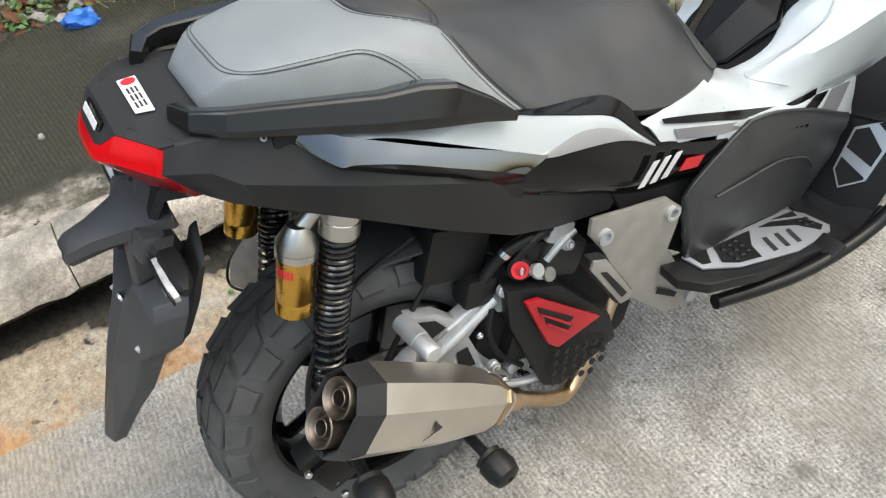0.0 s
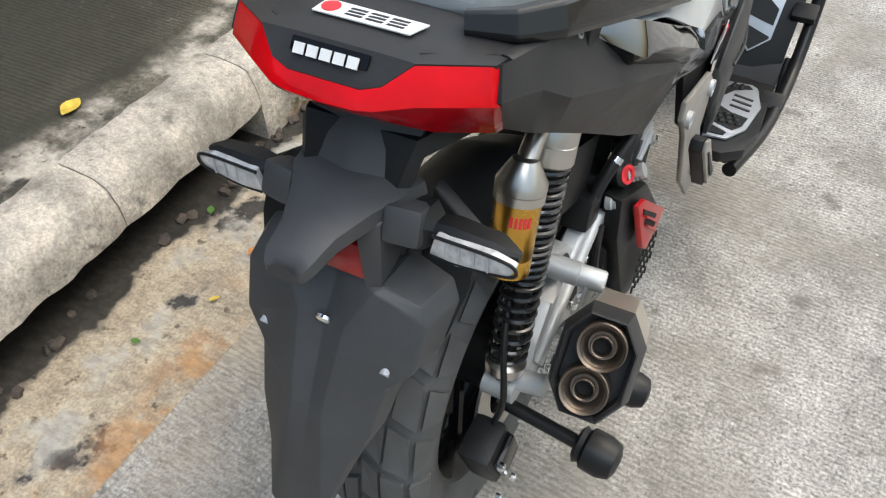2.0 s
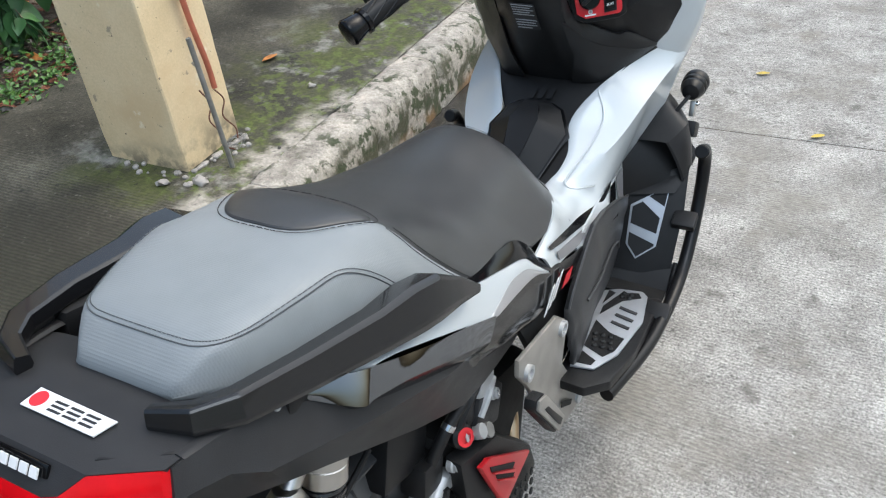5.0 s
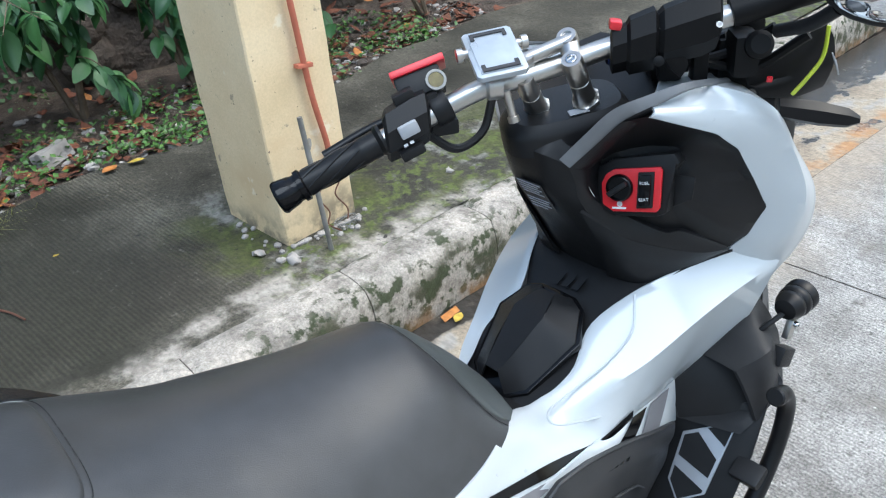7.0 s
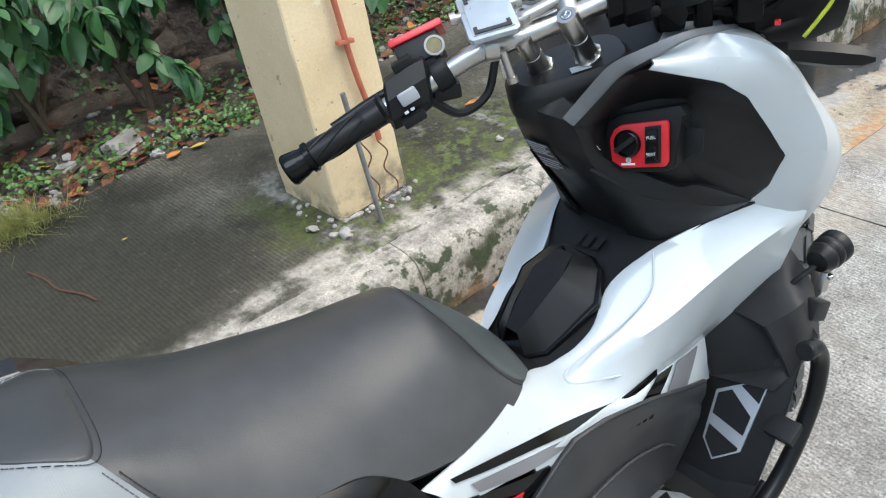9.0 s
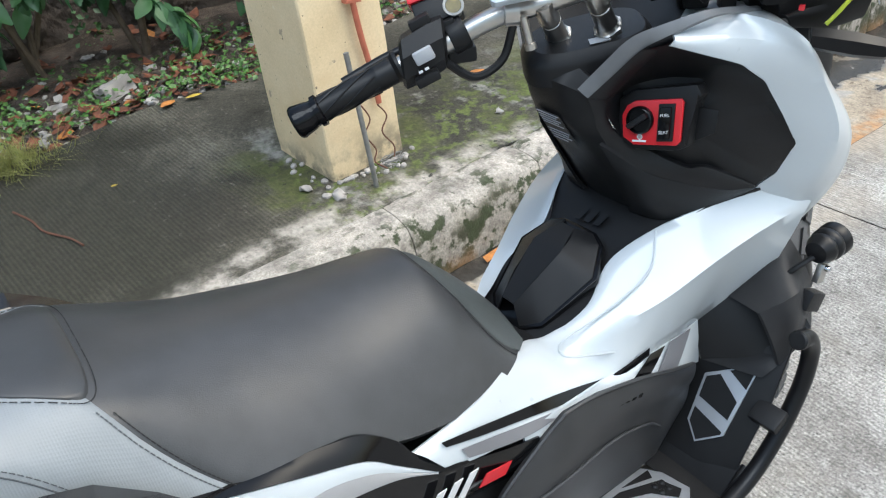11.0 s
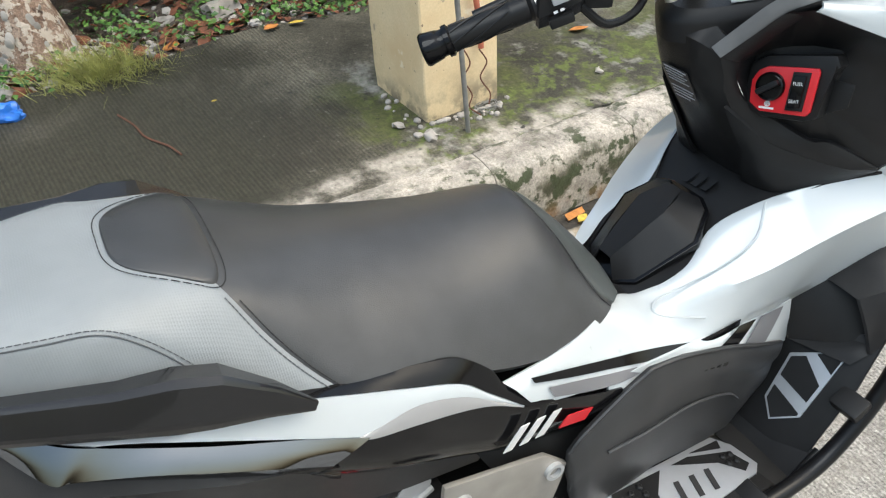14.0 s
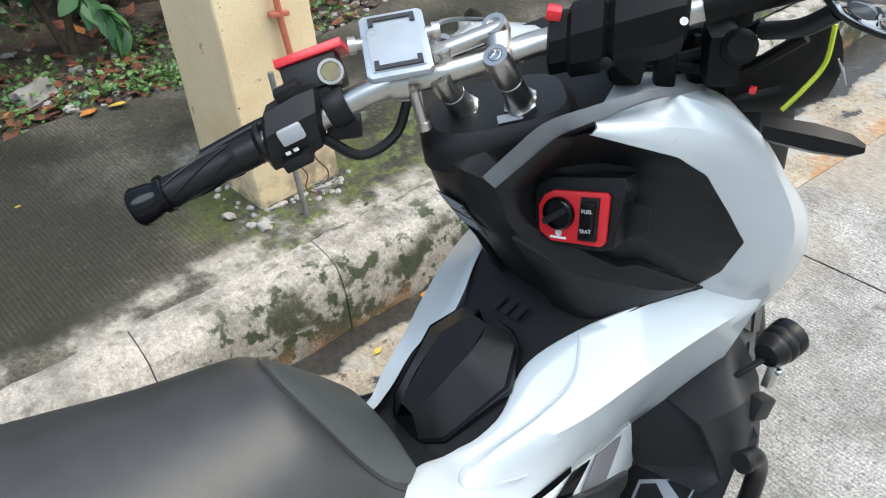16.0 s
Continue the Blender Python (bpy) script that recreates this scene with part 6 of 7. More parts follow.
shroud = part("steering_shroud", sheet(both([
    [(0.8, 0.0, 0.932), (0.801, -0.03, 0.93), (0.806, -0.048, 0.916), (0.81, -0.062, 0.912)],
    [(0.778, 0.0, 0.911), (0.78, -0.028, 0.909), (0.793, -0.046, 0.899), (0.8, -0.056, 0.89)],
    [(0.781, 0.0, 0.885), (0.784, -0.025, 0.882), (0.794, -0.042, 0.876), (0.808, -0.058, 0.868)],
    [(0.79, 0.0, 0.855), (0.793, -0.024, 0.852), (0.801, -0.038, 0.848), (0.814, -0.056, 0.846)],
    [(0.822, 0.0, 0.808), (0.824, -0.024, 0.806), (0.827, -0.038, 0.806), (0.832, -0.06, 0.814)],
    [(0.86, 0.0, 0.752), (0.862, -0.028, 0.75), (0.863, -0.045, 0.756), (0.866, -0.085, 0.778)],
    [(0.895, 0.0, 0.69), (0.895, -0.035, 0.692), (0.9, -0.07, 0.7), (0.905, -0.1, 0.715)]]), 31, 4, 0.006, 0.0, (-1, 0, 0.3)), "black", scooter, "black steering shroud", 28)
for sg in (-1, 1):
    part("shelf_underside", sheet([pt(sg, q) for q in ([(0.82, 0.055, 0.822), (0.867, 0.09, 0.776), (0.912, 0.122, 0.752), (0.95, 0.149, 0.738), (0.992, 0.166, 0.731)], [(0.862, 0.06, 0.75), (0.885, 0.085, 0.728), (0.92, 0.115, 0.716), (0.955, 0.138, 0.716), (0.995, 0.162, 0.726)], [(0.888, 0.045, 0.69), (0.9, 0.09, 0.69), (0.93, 0.115, 0.7), (0.96, 0.134, 0.708), (0.995, 0.158, 0.722)])], 25, 4, 0.005, 0.001, (-1, 0, -0.3)), "black", scooter, "", 28)
    part("shroud_edge", sheet([pt(sg, q) for q in ([(0.8, 0.056, 0.8905), (0.8175, 0.083, 0.923), (0.835, 0.108, 0.9515), (0.857, 0.13, 0.967), (0.9, 0.152, 0.98), (0.985, 0.15, 0.961)], [(0.7925, 0.0465, 0.902), (0.8075, 0.074, 0.936), (0.824, 0.099, 0.9655), (0.853, 0.122, 0.978), (0.9, 0.147, 0.986), (0.985, 0.144, 0.966)])], 31, 2, 0.006, 0.0008, (-1, 0, 0.5)), "edgestrip", shroud, "pale satin edge strip")
    part("strip_skirt", sheet([pt(sg, q) for q in ([(0.8, 0.056, 0.89), (0.817, 0.083, 0.9225), (0.833, 0.107, 0.951), (0.855, 0.13, 0.967)], [(0.827, 0.06, 0.879), (0.84, 0.084, 0.91), (0.85, 0.108, 0.938), (0.86, 0.128, 0.957)])], 19, 4, 0.004, 0.003, (-1, sg * 0.5, 0.5)), "black", shroud)
front_edge = [(0.828, 0.098, 0.954), (0.813, 0.075, 0.926), (0.797, 0.046, 0.896), (0.783, 0.028, 0.907), (0.7805, 0, 0.909)]
mid_edge = [(0.88, 0.118, 0.958), (0.87, 0.085, 0.936), (0.862, 0.05, 0.919), (0.858, 0.03, 0.916), (0.858, 0, 0.916)]
back_edge = [(1.05, 0.1, 0.97), (1.05, 0.075, 0.97), (1.05, 0.05, 0.968), (1.05, 0.025, 0.966), (1.05, 0, 0.966)]
part("dash_top", sheet([e + flipped(e[-2::-1]) for e in (front_edge, mid_edge, back_edge)], 33, 5, 0.005, 0, (0, 0, 1)), "control", scooter, "black dash cover")
# glove pocket: a dish from the cowl's edge, the strip and the sill down to the floor
rim_line = [(0.833, -0.108, 0.951), (0.852, -0.1325, 0.9575), (0.92, -0.1755, 0.922), (0.951, -0.187, 0.895), (0.982, -0.195, 0.846), (1.0095, -0.201, 0.799), (1.009, -0.181, 0.752), (0.988, -0.165, 0.7355), (0.93, -0.133, 0.7715), (0.907, -0.118, 0.7755), (0.88, -0.089, 0.797), (0.845, -0.066, 0.826), (0.823, -0.0625, 0.864), (0.827, -0.061, 0.88), (0.84, -0.084, 0.911)]
shoulder = [(0.862, -0.1, 0.932), (0.878, -0.122, 0.933), (0.912, -0.147, 0.919), (0.95, -0.17, 0.887), (0.98, -0.184, 0.845), (0.997, -0.19, 0.8), (0.998, -0.177, 0.757), (0.986, -0.163, 0.7375), (0.932, -0.131, 0.7725), (0.909, -0.116, 0.7765), (0.882, -0.087, 0.798), (0.85, -0.063, 0.83), (0.838, -0.056, 0.862), (0.84, -0.056, 0.88), (0.855, -0.08, 0.906)]
floor_line = [(0.884, -0.082, 0.893), (0.9, -0.1, 0.896), (0.92, -0.122, 0.893), (0.932, -0.147, 0.876), (0.943, -0.16, 0.852), (0.958, -0.171, 0.811), (0.968, -0.168, 0.776), (0.972, -0.156, 0.751), (0.938, -0.128, 0.773), (0.915, -0.112, 0.777), (0.888, -0.085, 0.798), (0.862, -0.058, 0.826), (0.862, -0.05, 0.858), (0.865, -0.052, 0.876), (0.872, -0.068, 0.888)]


def loop_of(points, shift=(0, 0, 0)):
    ends = points[1:] + points[:1]
    p = spline([Vector(a).lerp(Vector(b), k / 4) for a, b in zip(points, ends) for k in range(4)], 120, True)
    return [q + Vector(shift) for q in p]


floor_mid = Vector((0.901, -0.12, 0.836))
pocket = part("glove_pocket", rings_mesh([loop_of(rim_line, (0.012, 0.004, -0.004)), loop_of(rim_line), loop_of(shoulder), loop_of(floor_line)] + [[p.lerp(floor_mid, k) for p in loop_of(floor_line)] for k in (0.2, 0.5, 0.97)], caps=False), "black", scooter, "matte black glove pocket", 42)
part("pocket_band", sheet([[(0.8, -0.056, 0.8895), (0.808, -0.058, 0.867), (0.815, -0.057, 0.845), (0.833, -0.061, 0.813), (0.868, -0.091, 0.7765), (0.913, -0.1225, 0.7525), (0.951, -0.1495, 0.739), (0.989, -0.1655, 0.733)], [(0.827, -0.061, 0.88), (0.8235, -0.062, 0.866), (0.829, -0.0625, 0.849), (0.846, -0.0665, 0.826), (0.881, -0.0895, 0.798), (0.909, -0.1195, 0.7765), (0.932, -0.134, 0.7725), (0.9885, -0.1655, 0.736)]], 57, 4, 0.004, 0.002, (-1, -0.3, 0.2)), "black", pocket)
# added black block: paints the shade in gaps behind the pocket
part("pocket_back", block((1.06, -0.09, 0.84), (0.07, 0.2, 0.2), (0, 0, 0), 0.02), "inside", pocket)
part("left_cover", sheet([pt(1, q) for q in ([(0.833, 0.107, 0.952), (0.855, 0.133, 0.958), (0.9, 0.166, 0.938), (0.985, 0.198, 0.856), (1.008, 0.2, 0.8)], [(0.815, 0.075, 0.9), (0.84, 0.09, 0.89), (0.88, 0.125, 0.87), (0.96, 0.17, 0.82), (1.005, 0.19, 0.765)], [(0.822, 0.056, 0.822), (0.867, 0.09, 0.776), (0.912, 0.122, 0.752), (0.95, 0.149, 0.738), (0.99, 0.165, 0.731)])], 21, 4, 0.005, 0.0, (-1, 0.5, 0.2)), "black", scooter, "black closed left dash cover")
# key panel basis
k0, k1, k3 = Vector((0.856, -0.064, 0.868)), Vector((0.88, -0.13, 0.881)), Vector((0.846, -0.07, 0.821))
ku, kv = (k1 - k0), (k3 - k0)
kn = ku.cross(kv).normalized()
if kn.x > 0:
    kn = -kn


def key(u, v, lift=0.0):
    return k0 + ku * u + kv * v + kn * lift


part("key_base", slab([key(u, v, -0.03) for u, v in ((-0.14, -0.1), (0.12, -0.3), (1.2, -0.36), (1.3, -0.1), (1.16, 0.1), (1.14, 1.16), (0.95, 1.26), (0.2, 1.22), (-0.14, 0.92))], kn * 0.028, 0.004), "black", pocket)
panel = part("key_panel", slab([key(u, v, 0.0) for u, v in ((0.2, -0.05), (1.0, -0.05), (1.04, 0.04), (1.04, 1.0), (0.98, 1.1), (0.22, 1.06), (0.02, 0.85), (-0.02, 0.3), (0.06, 0.06))], kn * 0.005, 0.0015), "redplastic", scooter, "red smart-key switch panel")
dial = part("dial", lathe([(0.017, 0), (0.017, 0.004), (0.016, 0.006), (0.0145, 0.007), (0.0145, 0.003)], key(0.32, 0.43, 0.005), kn, 28), "gloss", panel, "black rotary key dial")
part("dial_grip", slab([key(0.32 + a, 0.43 + b, 0.008) for a, b in ((-0.19, 0.08), (-0.13, 0.2), (0.19, -0.08), (0.13, -0.2))], kn * 0.012, 0.002), "black", dial)
rocker = part("rocker", slab([key(u, v, 0.005) for u, v in ((0.64, 0.05), (0.92, 0.05), (0.92, 0.98), (0.64, 0.98))], kn * 0.003, 0.001), "black", panel, "black rocker switch for fuel and seat")
part("button", slab([key(u, v, 0.008) for u, v in ((0.68, 0.12), (0.88, 0.12), (0.88, 0.9), (0.68, 0.9))], kn * 0.004, 0.0015), "gloss", rocker)


def lettering(text, at, along, up, size, mat, parent, name="lettering"):
    cu = bpy.data.curves.new("text", "FONT")
    cu.body, cu.size, cu.align_x, cu.align_y = text, size, "CENTER", "CENTER"
    ob = bpy.data.objects.new("text", cu)
    me = bpy.data.meshes.new_from_object(ob)
    bpy.data.objects.remove(ob)
    al, u = Vector(along).normalized(), Vector(up)
    u = (u - al * u.dot(al)).normalized()
    m = Matrix((al, u, al.cross(u))).transposed().to_4x4()
    m.translation = Vector(at)
    me.transform(m)
    me.materials.append(M[mat])
    res = new(name, me)
    res.parent, res.matrix_parent_inverse = parent, parent.matrix_world.inverted()
    return res


for word, v in (("FUEL", 0.32), ("SEAT", 0.74)):
    lettering(word, key(0.78, v, 0.0125), ku, -kv, 0.0055, "mark_white", rocker)
part("marks", slab([key(u, v, 0.0052) for u, v in ((0.2, 0.93), (0.45, 0.95), (0.45, 1.0), (0.2, 0.98))], kn * 0.0004), "mark_white", panel)
part("mark_ring", lathe([(0.0035, 0), (0.0035, 0.0006), (0.0025, 0.0006), (0.0025, 0)], key(0.33, 0.86, 0.005), kn, 14), "mark_white", panel)
part("port_door", slab([(0.9035, -0.1235, 0.8645), (0.9125, -0.157, 0.8645), (0.908, -0.158, 0.838), (0.8955, -0.1245, 0.8155)], (-0.0025, -0.0008, 0.0006), 0.0008), "black", pocket, "small closed charging-port door")
lab_tl, lab_tr, lab_br, lab_bl = Vector((0.7865, 0.02, 0.866)), Vector((0.7885, -0.021, 0.864)), Vector((0.8205, -0.02, 0.811)), Vector((0.8175, 0.02, 0.813))
lab_n = Vector((-0.85, 0, -0.53)).normalized()
lab = part("warning_label", slab([p + lab_n * 0.0035 for p in (lab_tl, lab_tr, lab_br, lab_bl)], lab_n * 0.0008), "mark_dark", shroud, "black and white warning label")
for i, (a, b) in enumerate(((0.05, 1.0), (0.14, 0.85), (0.23, 0.95), (0.32, 0.8), (0.41, 0.95), (0.62, 1.0), (0.72, 0.9), (0.82, 0.95), (0.93, 0.7))):
    p, q = lab_tl.lerp(lab_bl, a) + lab_n * 0.0045, lab_tr.lerp(lab_br, a) + lab_n * 0.0045
    part("text_bar", tube([p.lerp(q, 0.05), p.lerp(q, 0.95 * b)], 0.0009, 4), "mark_pale", lab)

# steering: riser plate, risers, bar, grips, controls
bd = Vector((0.836, -0.549, 0.0)).normalized()
bn = Vector((0.549, 0.836, 0)).normalized()
c0 = Vector((0.848, -0.006, 0.946))


def base_ring(h, s, n=32):
    """Rounded plate outline round the steering head, grown by s at height h."""
    res = []
    for k in range(n):
        t = 2 * math.pi * k / n
        a, b = (math.copysign(abs(v) ** 0.62, v) for v in (math.cos(t), math.sin(t)))
        res.append(c0 + bd * (0.07 * s * a) + bn * (0.047 * s * b) + Vector((0, 0, h + 0.09 * 0.047 * s * b + 0.12 * 0.07 * s * a)))
    return res


steer = part("riser_base", rings_mesh([base_ring(h, s) for h, s in ((-0.035, 1.12), (-0.014, 1.14), (-0.009, 1.12), (-0.001, 1.02), (0.0025, 0.97), (0.003, 0.9))]), "black", scooter, "black riser base with small emblem", 30)
part("emblem", slab([c0 + bd * a + bn * b + Vector((0, 0, 0.0042 + 0.09 * b + 0.12 * a)) for a, b in ((-0.004, -0.043), (0.02, -0.043), (0.02, -0.03), (-0.004, -0.03))], (0, 0, 0.001)), "mark_pale", steer, "small silver emblem plate")
bar_pts = [Vector((0.545, 0.135, 0.909)), Vector((0.64, 0.092, 0.945)), Vector((0.696, 0.064, 0.965)), Vector((0.742, 0.033, 0.987)), Vector((0.783, 0.0015, 0.9965)), Vector((0.835, -0.031, 1.008)), Vector((0.872, -0.06, 1.0195)), Vector((0.91, -0.12, 1.036)), Vector((1.02, -0.24, 1.08))]
handlebar = part("handlebar", tube(bar_pts, 0.0125, 16, 70), "steel", scooter, "satin alloy handlebar turned to the kerb")
part("cross_brace", tube([(0.782, 0.004, 1.015), (0.838, -0.032, 1.034)], 0.0085, 14), "steel", handlebar)
for b, top_, upper in (((0.822, 0.014, 0.942), (0.782, -0.004, 0.997), (0.79, 0.0, 1.022)), ((0.853, -0.038, 0.955), (0.812, -0.051, 1.018), (0.831, -0.027, 1.037))):
    b, top_, upper = Vector(b), Vector(top_), Vector(upper)
    ax = (top_ - b).normalized()
    ln = (top_ - b).length
    r = part("riser", lathe([(0.0155, 0.0), (0.0165, 0.006), (0.0135, 0.009), (0.0125, 0.014), (0.0125, ln * 0.52), (0.0118, ln * 0.53), (0.0118, ln * 0.56), (0.0128, ln * 0.57), (0.0128, ln), (0.0115, ln + 0.004), (0.007, ln + 0.004), (0.0065, ln + 0.001)], b, ax, 20), "steel", scooter, "machined alloy bar riser")
    part("foot_nut", lathe([(0.018, -0.001), (0.018, 0.006), (0.0165, 0.007)], b, ax, 6), "steel", r)
    part("clamp_cap", tube([top_ - ax * 0.012, upper - ax * 0.008], 0.0118, 14), "steel", r)
    part("cap_head", lathe([(0.0122, -0.012), (0.0125, 0.0), (0.0112, 0.003), (0.0066, 0.003), (0.006, 0.0)], upper, ax, 18), "steel", r)
    for at in (top_ + ax * 0.002, upper - ax * 0.001):
        part("top_bolt", lathe([(0.0064, 0.0), (0.0064, 0.0022), (0.0048, 0.0026), (0.004, 0.0)], at, ax, 12), "chrome", r)
# left grip and switches
ga, gb = bar_pts[0], bar_pts[1]
gd = (gb - ga).normalized()
grip = part("grip", lathe([(0.0155, 0.0), (0.016, 0.004)] + [(0.0157 + 0.00015 * (i % 2), 0.01 + 0.006 * i) for i in range(11)] + [(0.0162 + 0.0007 * (i % 2), 0.08 + 0.0022 * i) for i in range(11)] + [(0.0185, 0.105), (0.0205, 0.107), (0.0205, 0.111)], ga, gd, 26), "softrubber", scooter, "black rubber grip with spiral ridges")
side_g = gd.cross(Vector((0, 0, 1))).normalized()
top_g = side_g.cross(gd)
for k in range(7):
    a0 = 2 * math.pi * k / 7
    part("ridge", tube([ga + gd * (0.006 + 0.072 * i / 9) + (side_g * math.cos(a0 + 1.5 * i / 9) + top_g * math.sin(a0 + 1.5 * i / 9)) * 0.0161 for i in range(10)], 0.0013, 5, 20), "softrubber", grip)
part("bar_end", lathe([(0.013, -0.034), (0.0185, -0.033), (0.0202, -0.031), (0.0205, -0.028), (0.018, -0.012), (0.0165, -0.008), (0.0165, -0.004), (0.0195, -0.003), (0.0198, 0.003), (0.016, 0.005)], ga, gd, 28), "gloss", grip, "gloss black flared bar end")
part("end_ring", lathe([(0.0188, -0.0295), (0.0208, -0.029), (0.0208, -0.0275)], ga, gd, 28), "gloss", grip)
sw = part("switch_box", rings_mesh([[ga + gd * h + Vector((0, 0, 1)) * (r * 1.25 * math.sin(t) + 0.002) + bn * (r * math.cos(t)) for t in (2 * math.pi * k / 8 + 0.39 for k in range(8))] for h, r in ((0.112, 0.021), (0.116, 0.026), (0.15, 0.028), (0.168, 0.026), (0.172, 0.018))]), "black", scooter, "black left switch housing with small marks", 25)
g2 = ga + gd * 0.142
part("beam_switch", block(g2 + Vector((0, 0, 0.036)), (0.026, 0.016, 0.016), (0, -20, -30), 0.003), "black", sw)
part("horn_button", block(g2 - bn * 0.03 + Vector((0, 0, 0.008)), (0.024, 0.008, 0.016), (0, -20, -30), 0.003), "mark_pale", sw, "grey horn button")
part("signal_switch", block(g2 - bn * 0.03 + Vector((0.002, 0, -0.02)), (0.03, 0.014, 0.012), (0, -20, -30), 0.003), "black", sw)
for i in range(2):
    part("mark", block(g2 - bn * 0.0315 + gd * (0.008 * i - 0.006) + Vector((0, 0, -0.008)), (0.005, 0.001, 0.003), (0, -20, -33), 0), "mark_white", sw)
part("clamp", lathe([(0.019, 0.176), (0.02, 0.178), (0.02, 0.196), (0.019, 0.198)], ga, gd, 18), "black", sw)
part("lever", tube([ga + gd * 0.19 + bn * 0.02, ga + gd * 0.17 + bn * 0.045 + Vector((0, 0, -0.004)), ga + gd * 0.1 + bn * 0.055, ga + gd * 0.03 + bn * 0.05], 0.0065, 10, 20), "satin", sw, "black brake lever")
res = part("brake_reservoir", block((0.702, 0.09, 0.993), (0.056, 0.036, 0.03), (-35, -14, -32), 0.004), "black", scooter, "black brake fluid reservoir with red lid")
part("lid", block((0.7075, 0.099, 1.009), (0.068, 0.042, 0.009), (-35, -14, -32), 0.002), "redplastic", res, "red anodised lid")
part("sight_glass", lathe([(0.0125, -0.008), (0.0125, 0.004), (0.0095, 0.004), (0.009, 0.001)], (0.7085, 0.068, 1.0025), (-0.435, -0.695, 0.57), 20), "greypipe", res, "grey sight-glass ring")
part("sight_window", lathe([(0.009, 0.001), (0.009, 0.0035)], (0.7085, 0.068, 1.0025), (-0.435, -0.695, 0.57), 20), "olive", res)
part("bar_clamp", block((0.7, 0.075, 0.972), (0.03, 0.032, 0.036), (0, -16, -33), 0.004), "black", res)
part("cable", tube([(0.69, 0.07, 0.94), (0.72, 0.055, 0.915), (0.76, 0.05, 0.925), (0.785, 0.055, 0.96)], 0.0055, 8, 30), "black", scooter, "black control cable")
part("choke_block", block((0.715, 0.07, 0.945), (0.035, 0.03, 0.02), (0, 0, -30), 0.005), "black", scooter)
pl = Vector((0.038, 0.069, 0.031)).normalized()
pw = Vector((0.053, -0.0185, 0.008))
pw = (pw - pl * pw.dot(pl)).normalized()
pn = pw.cross(pl)
mm = Matrix((pw, pl, pn)).transposed().to_4x4()
mm.translation = Vector((0.7405, 0.0, 1.034))


def on_mount(pts):
    return [mm @ Vector(p) for p in pts]


mount = part("phone_mount", slab(on_mount([(-0.029, -0.036, 0), (-0.025, -0.04, 0), (0.025, -0.04, 0), (0.029, -0.036, 0), (0.029, 0.036, 0), (0.025, 0.04, 0), (-0.025, 0.04, 0), (-0.029, 0.036, 0)]), pn * 0.007, 0.0015), "phone", scooter, "pale metal phone mount on the bar")
part("face", slab(on_mount([(-0.023, -0.034, 0.0072), (0.023, -0.034, 0.0072), (0.023, 0.034, 0.0072), (-0.023, 0.034, 0.0072)]), pn * 0.001), "phone", mount)
for a in (-1, 1):
    part("pad", slab(on_mount([(-0.021, a * 0.033, 0.0084), (0.021, a * 0.033, 0.0084), (0.021, a * 0.022, 0.0084), (0.0165, a * 0.022, 0.0084), (0.0165, a * 0.0282, 0.0084), (-0.0165, a * 0.0282, 0.0084), (-0.0165, a * 0.022, 0.0084), (-0.021, a * 0.022, 0.0084)]), pn * 0.0015), "mark_dark", mount)
    part("knob", lathe([(0.005, 0.028), (0.005, 0.034), (0.008, 0.034), (0.008, 0.041)], mm @ Vector((0, 0.01, 0.003)), pw * a, 12), "steel", mount)
part("arm", tube([mm @ Vector((0, 0.015, 0)), (0.745, 0.008, 1.0)], 0.009, 10), "steel", mount)
part("clamp", lathe([(0.017, -0.008), (0.0175, 0.008)], (0.745, 0.008, 0.998), bd, 16), "steel", mount)
part("clamp_bolt", lathe([(0.005, 0), (0.005, 0.03), (0.007, 0.031), (0.007, 0.038)], (0.75, -0.006, 0.992), (0.1, -0.2, -1), 12), "steel", mount)
# right controls
rc = part("throttle_housing", rings_mesh([[Vector((0.872, -0.082, 1.024)) + Vector((0.66, -0.7, 0.25)) * h + Vector((0, 0, 1)) * (r * 1.3 * math.sin(t)) + Vector((0.75, 0.66, 0)) * (r * math.cos(t)) for t in (2 * math.pi * k / 8 + 0.39 for k in range(8))] for h, r in ((-0.02, 0.0165), (-0.018, 0.0205), (-0.002, 0.0215), (0.002, 0.026), (0.03, 0.028), (0.034, 0.022), (0.04, 0.026), (0.085, 0.029), (0.1, 0.026), (0.104, 0.018))]), "control", scooter, "black throttle and right switch housing", 25)
part("red_button", block((0.862, -0.072, 1.05), (0.014, 0.02, 0.01), (0, 10, -48), 0.003), "redplastic", rc, "red stop switch")
part("master_cylinder", slab([(0.882, -0.094, 1.05), (0.912, -0.12, 1.045), (0.925, -0.126, 1.0), (0.92, -0.12, 0.985), (0.908, -0.11, 1.0)], (-0.016, -0.014, 0), 0.004), "control", rc)
part("cylinder_bolt", lathe([(0.006, 0), (0.006, 0.002), (0.003, 0.003)], (0.876, -0.122, 1.012), (-0.7, -0.6, 0.3), 12), "control", rc)
part("fitting", lathe([(0.008, 0), (0.008, 0.025), (0.011, 0.026), (0.011, 0.034)], (0.935, -0.1, 1.0), (0.2, -0.7, 0.4), 10), "cast", rc)
part("start_mark", lathe([(0.0035, 0), (0.0035, 0.0008), (0.0026, 0.0008), (0.0026, 0)], (0.915, -0.17, 1.05), (-0.5, -0.6, 0.6), 16), "mark_white", rc)
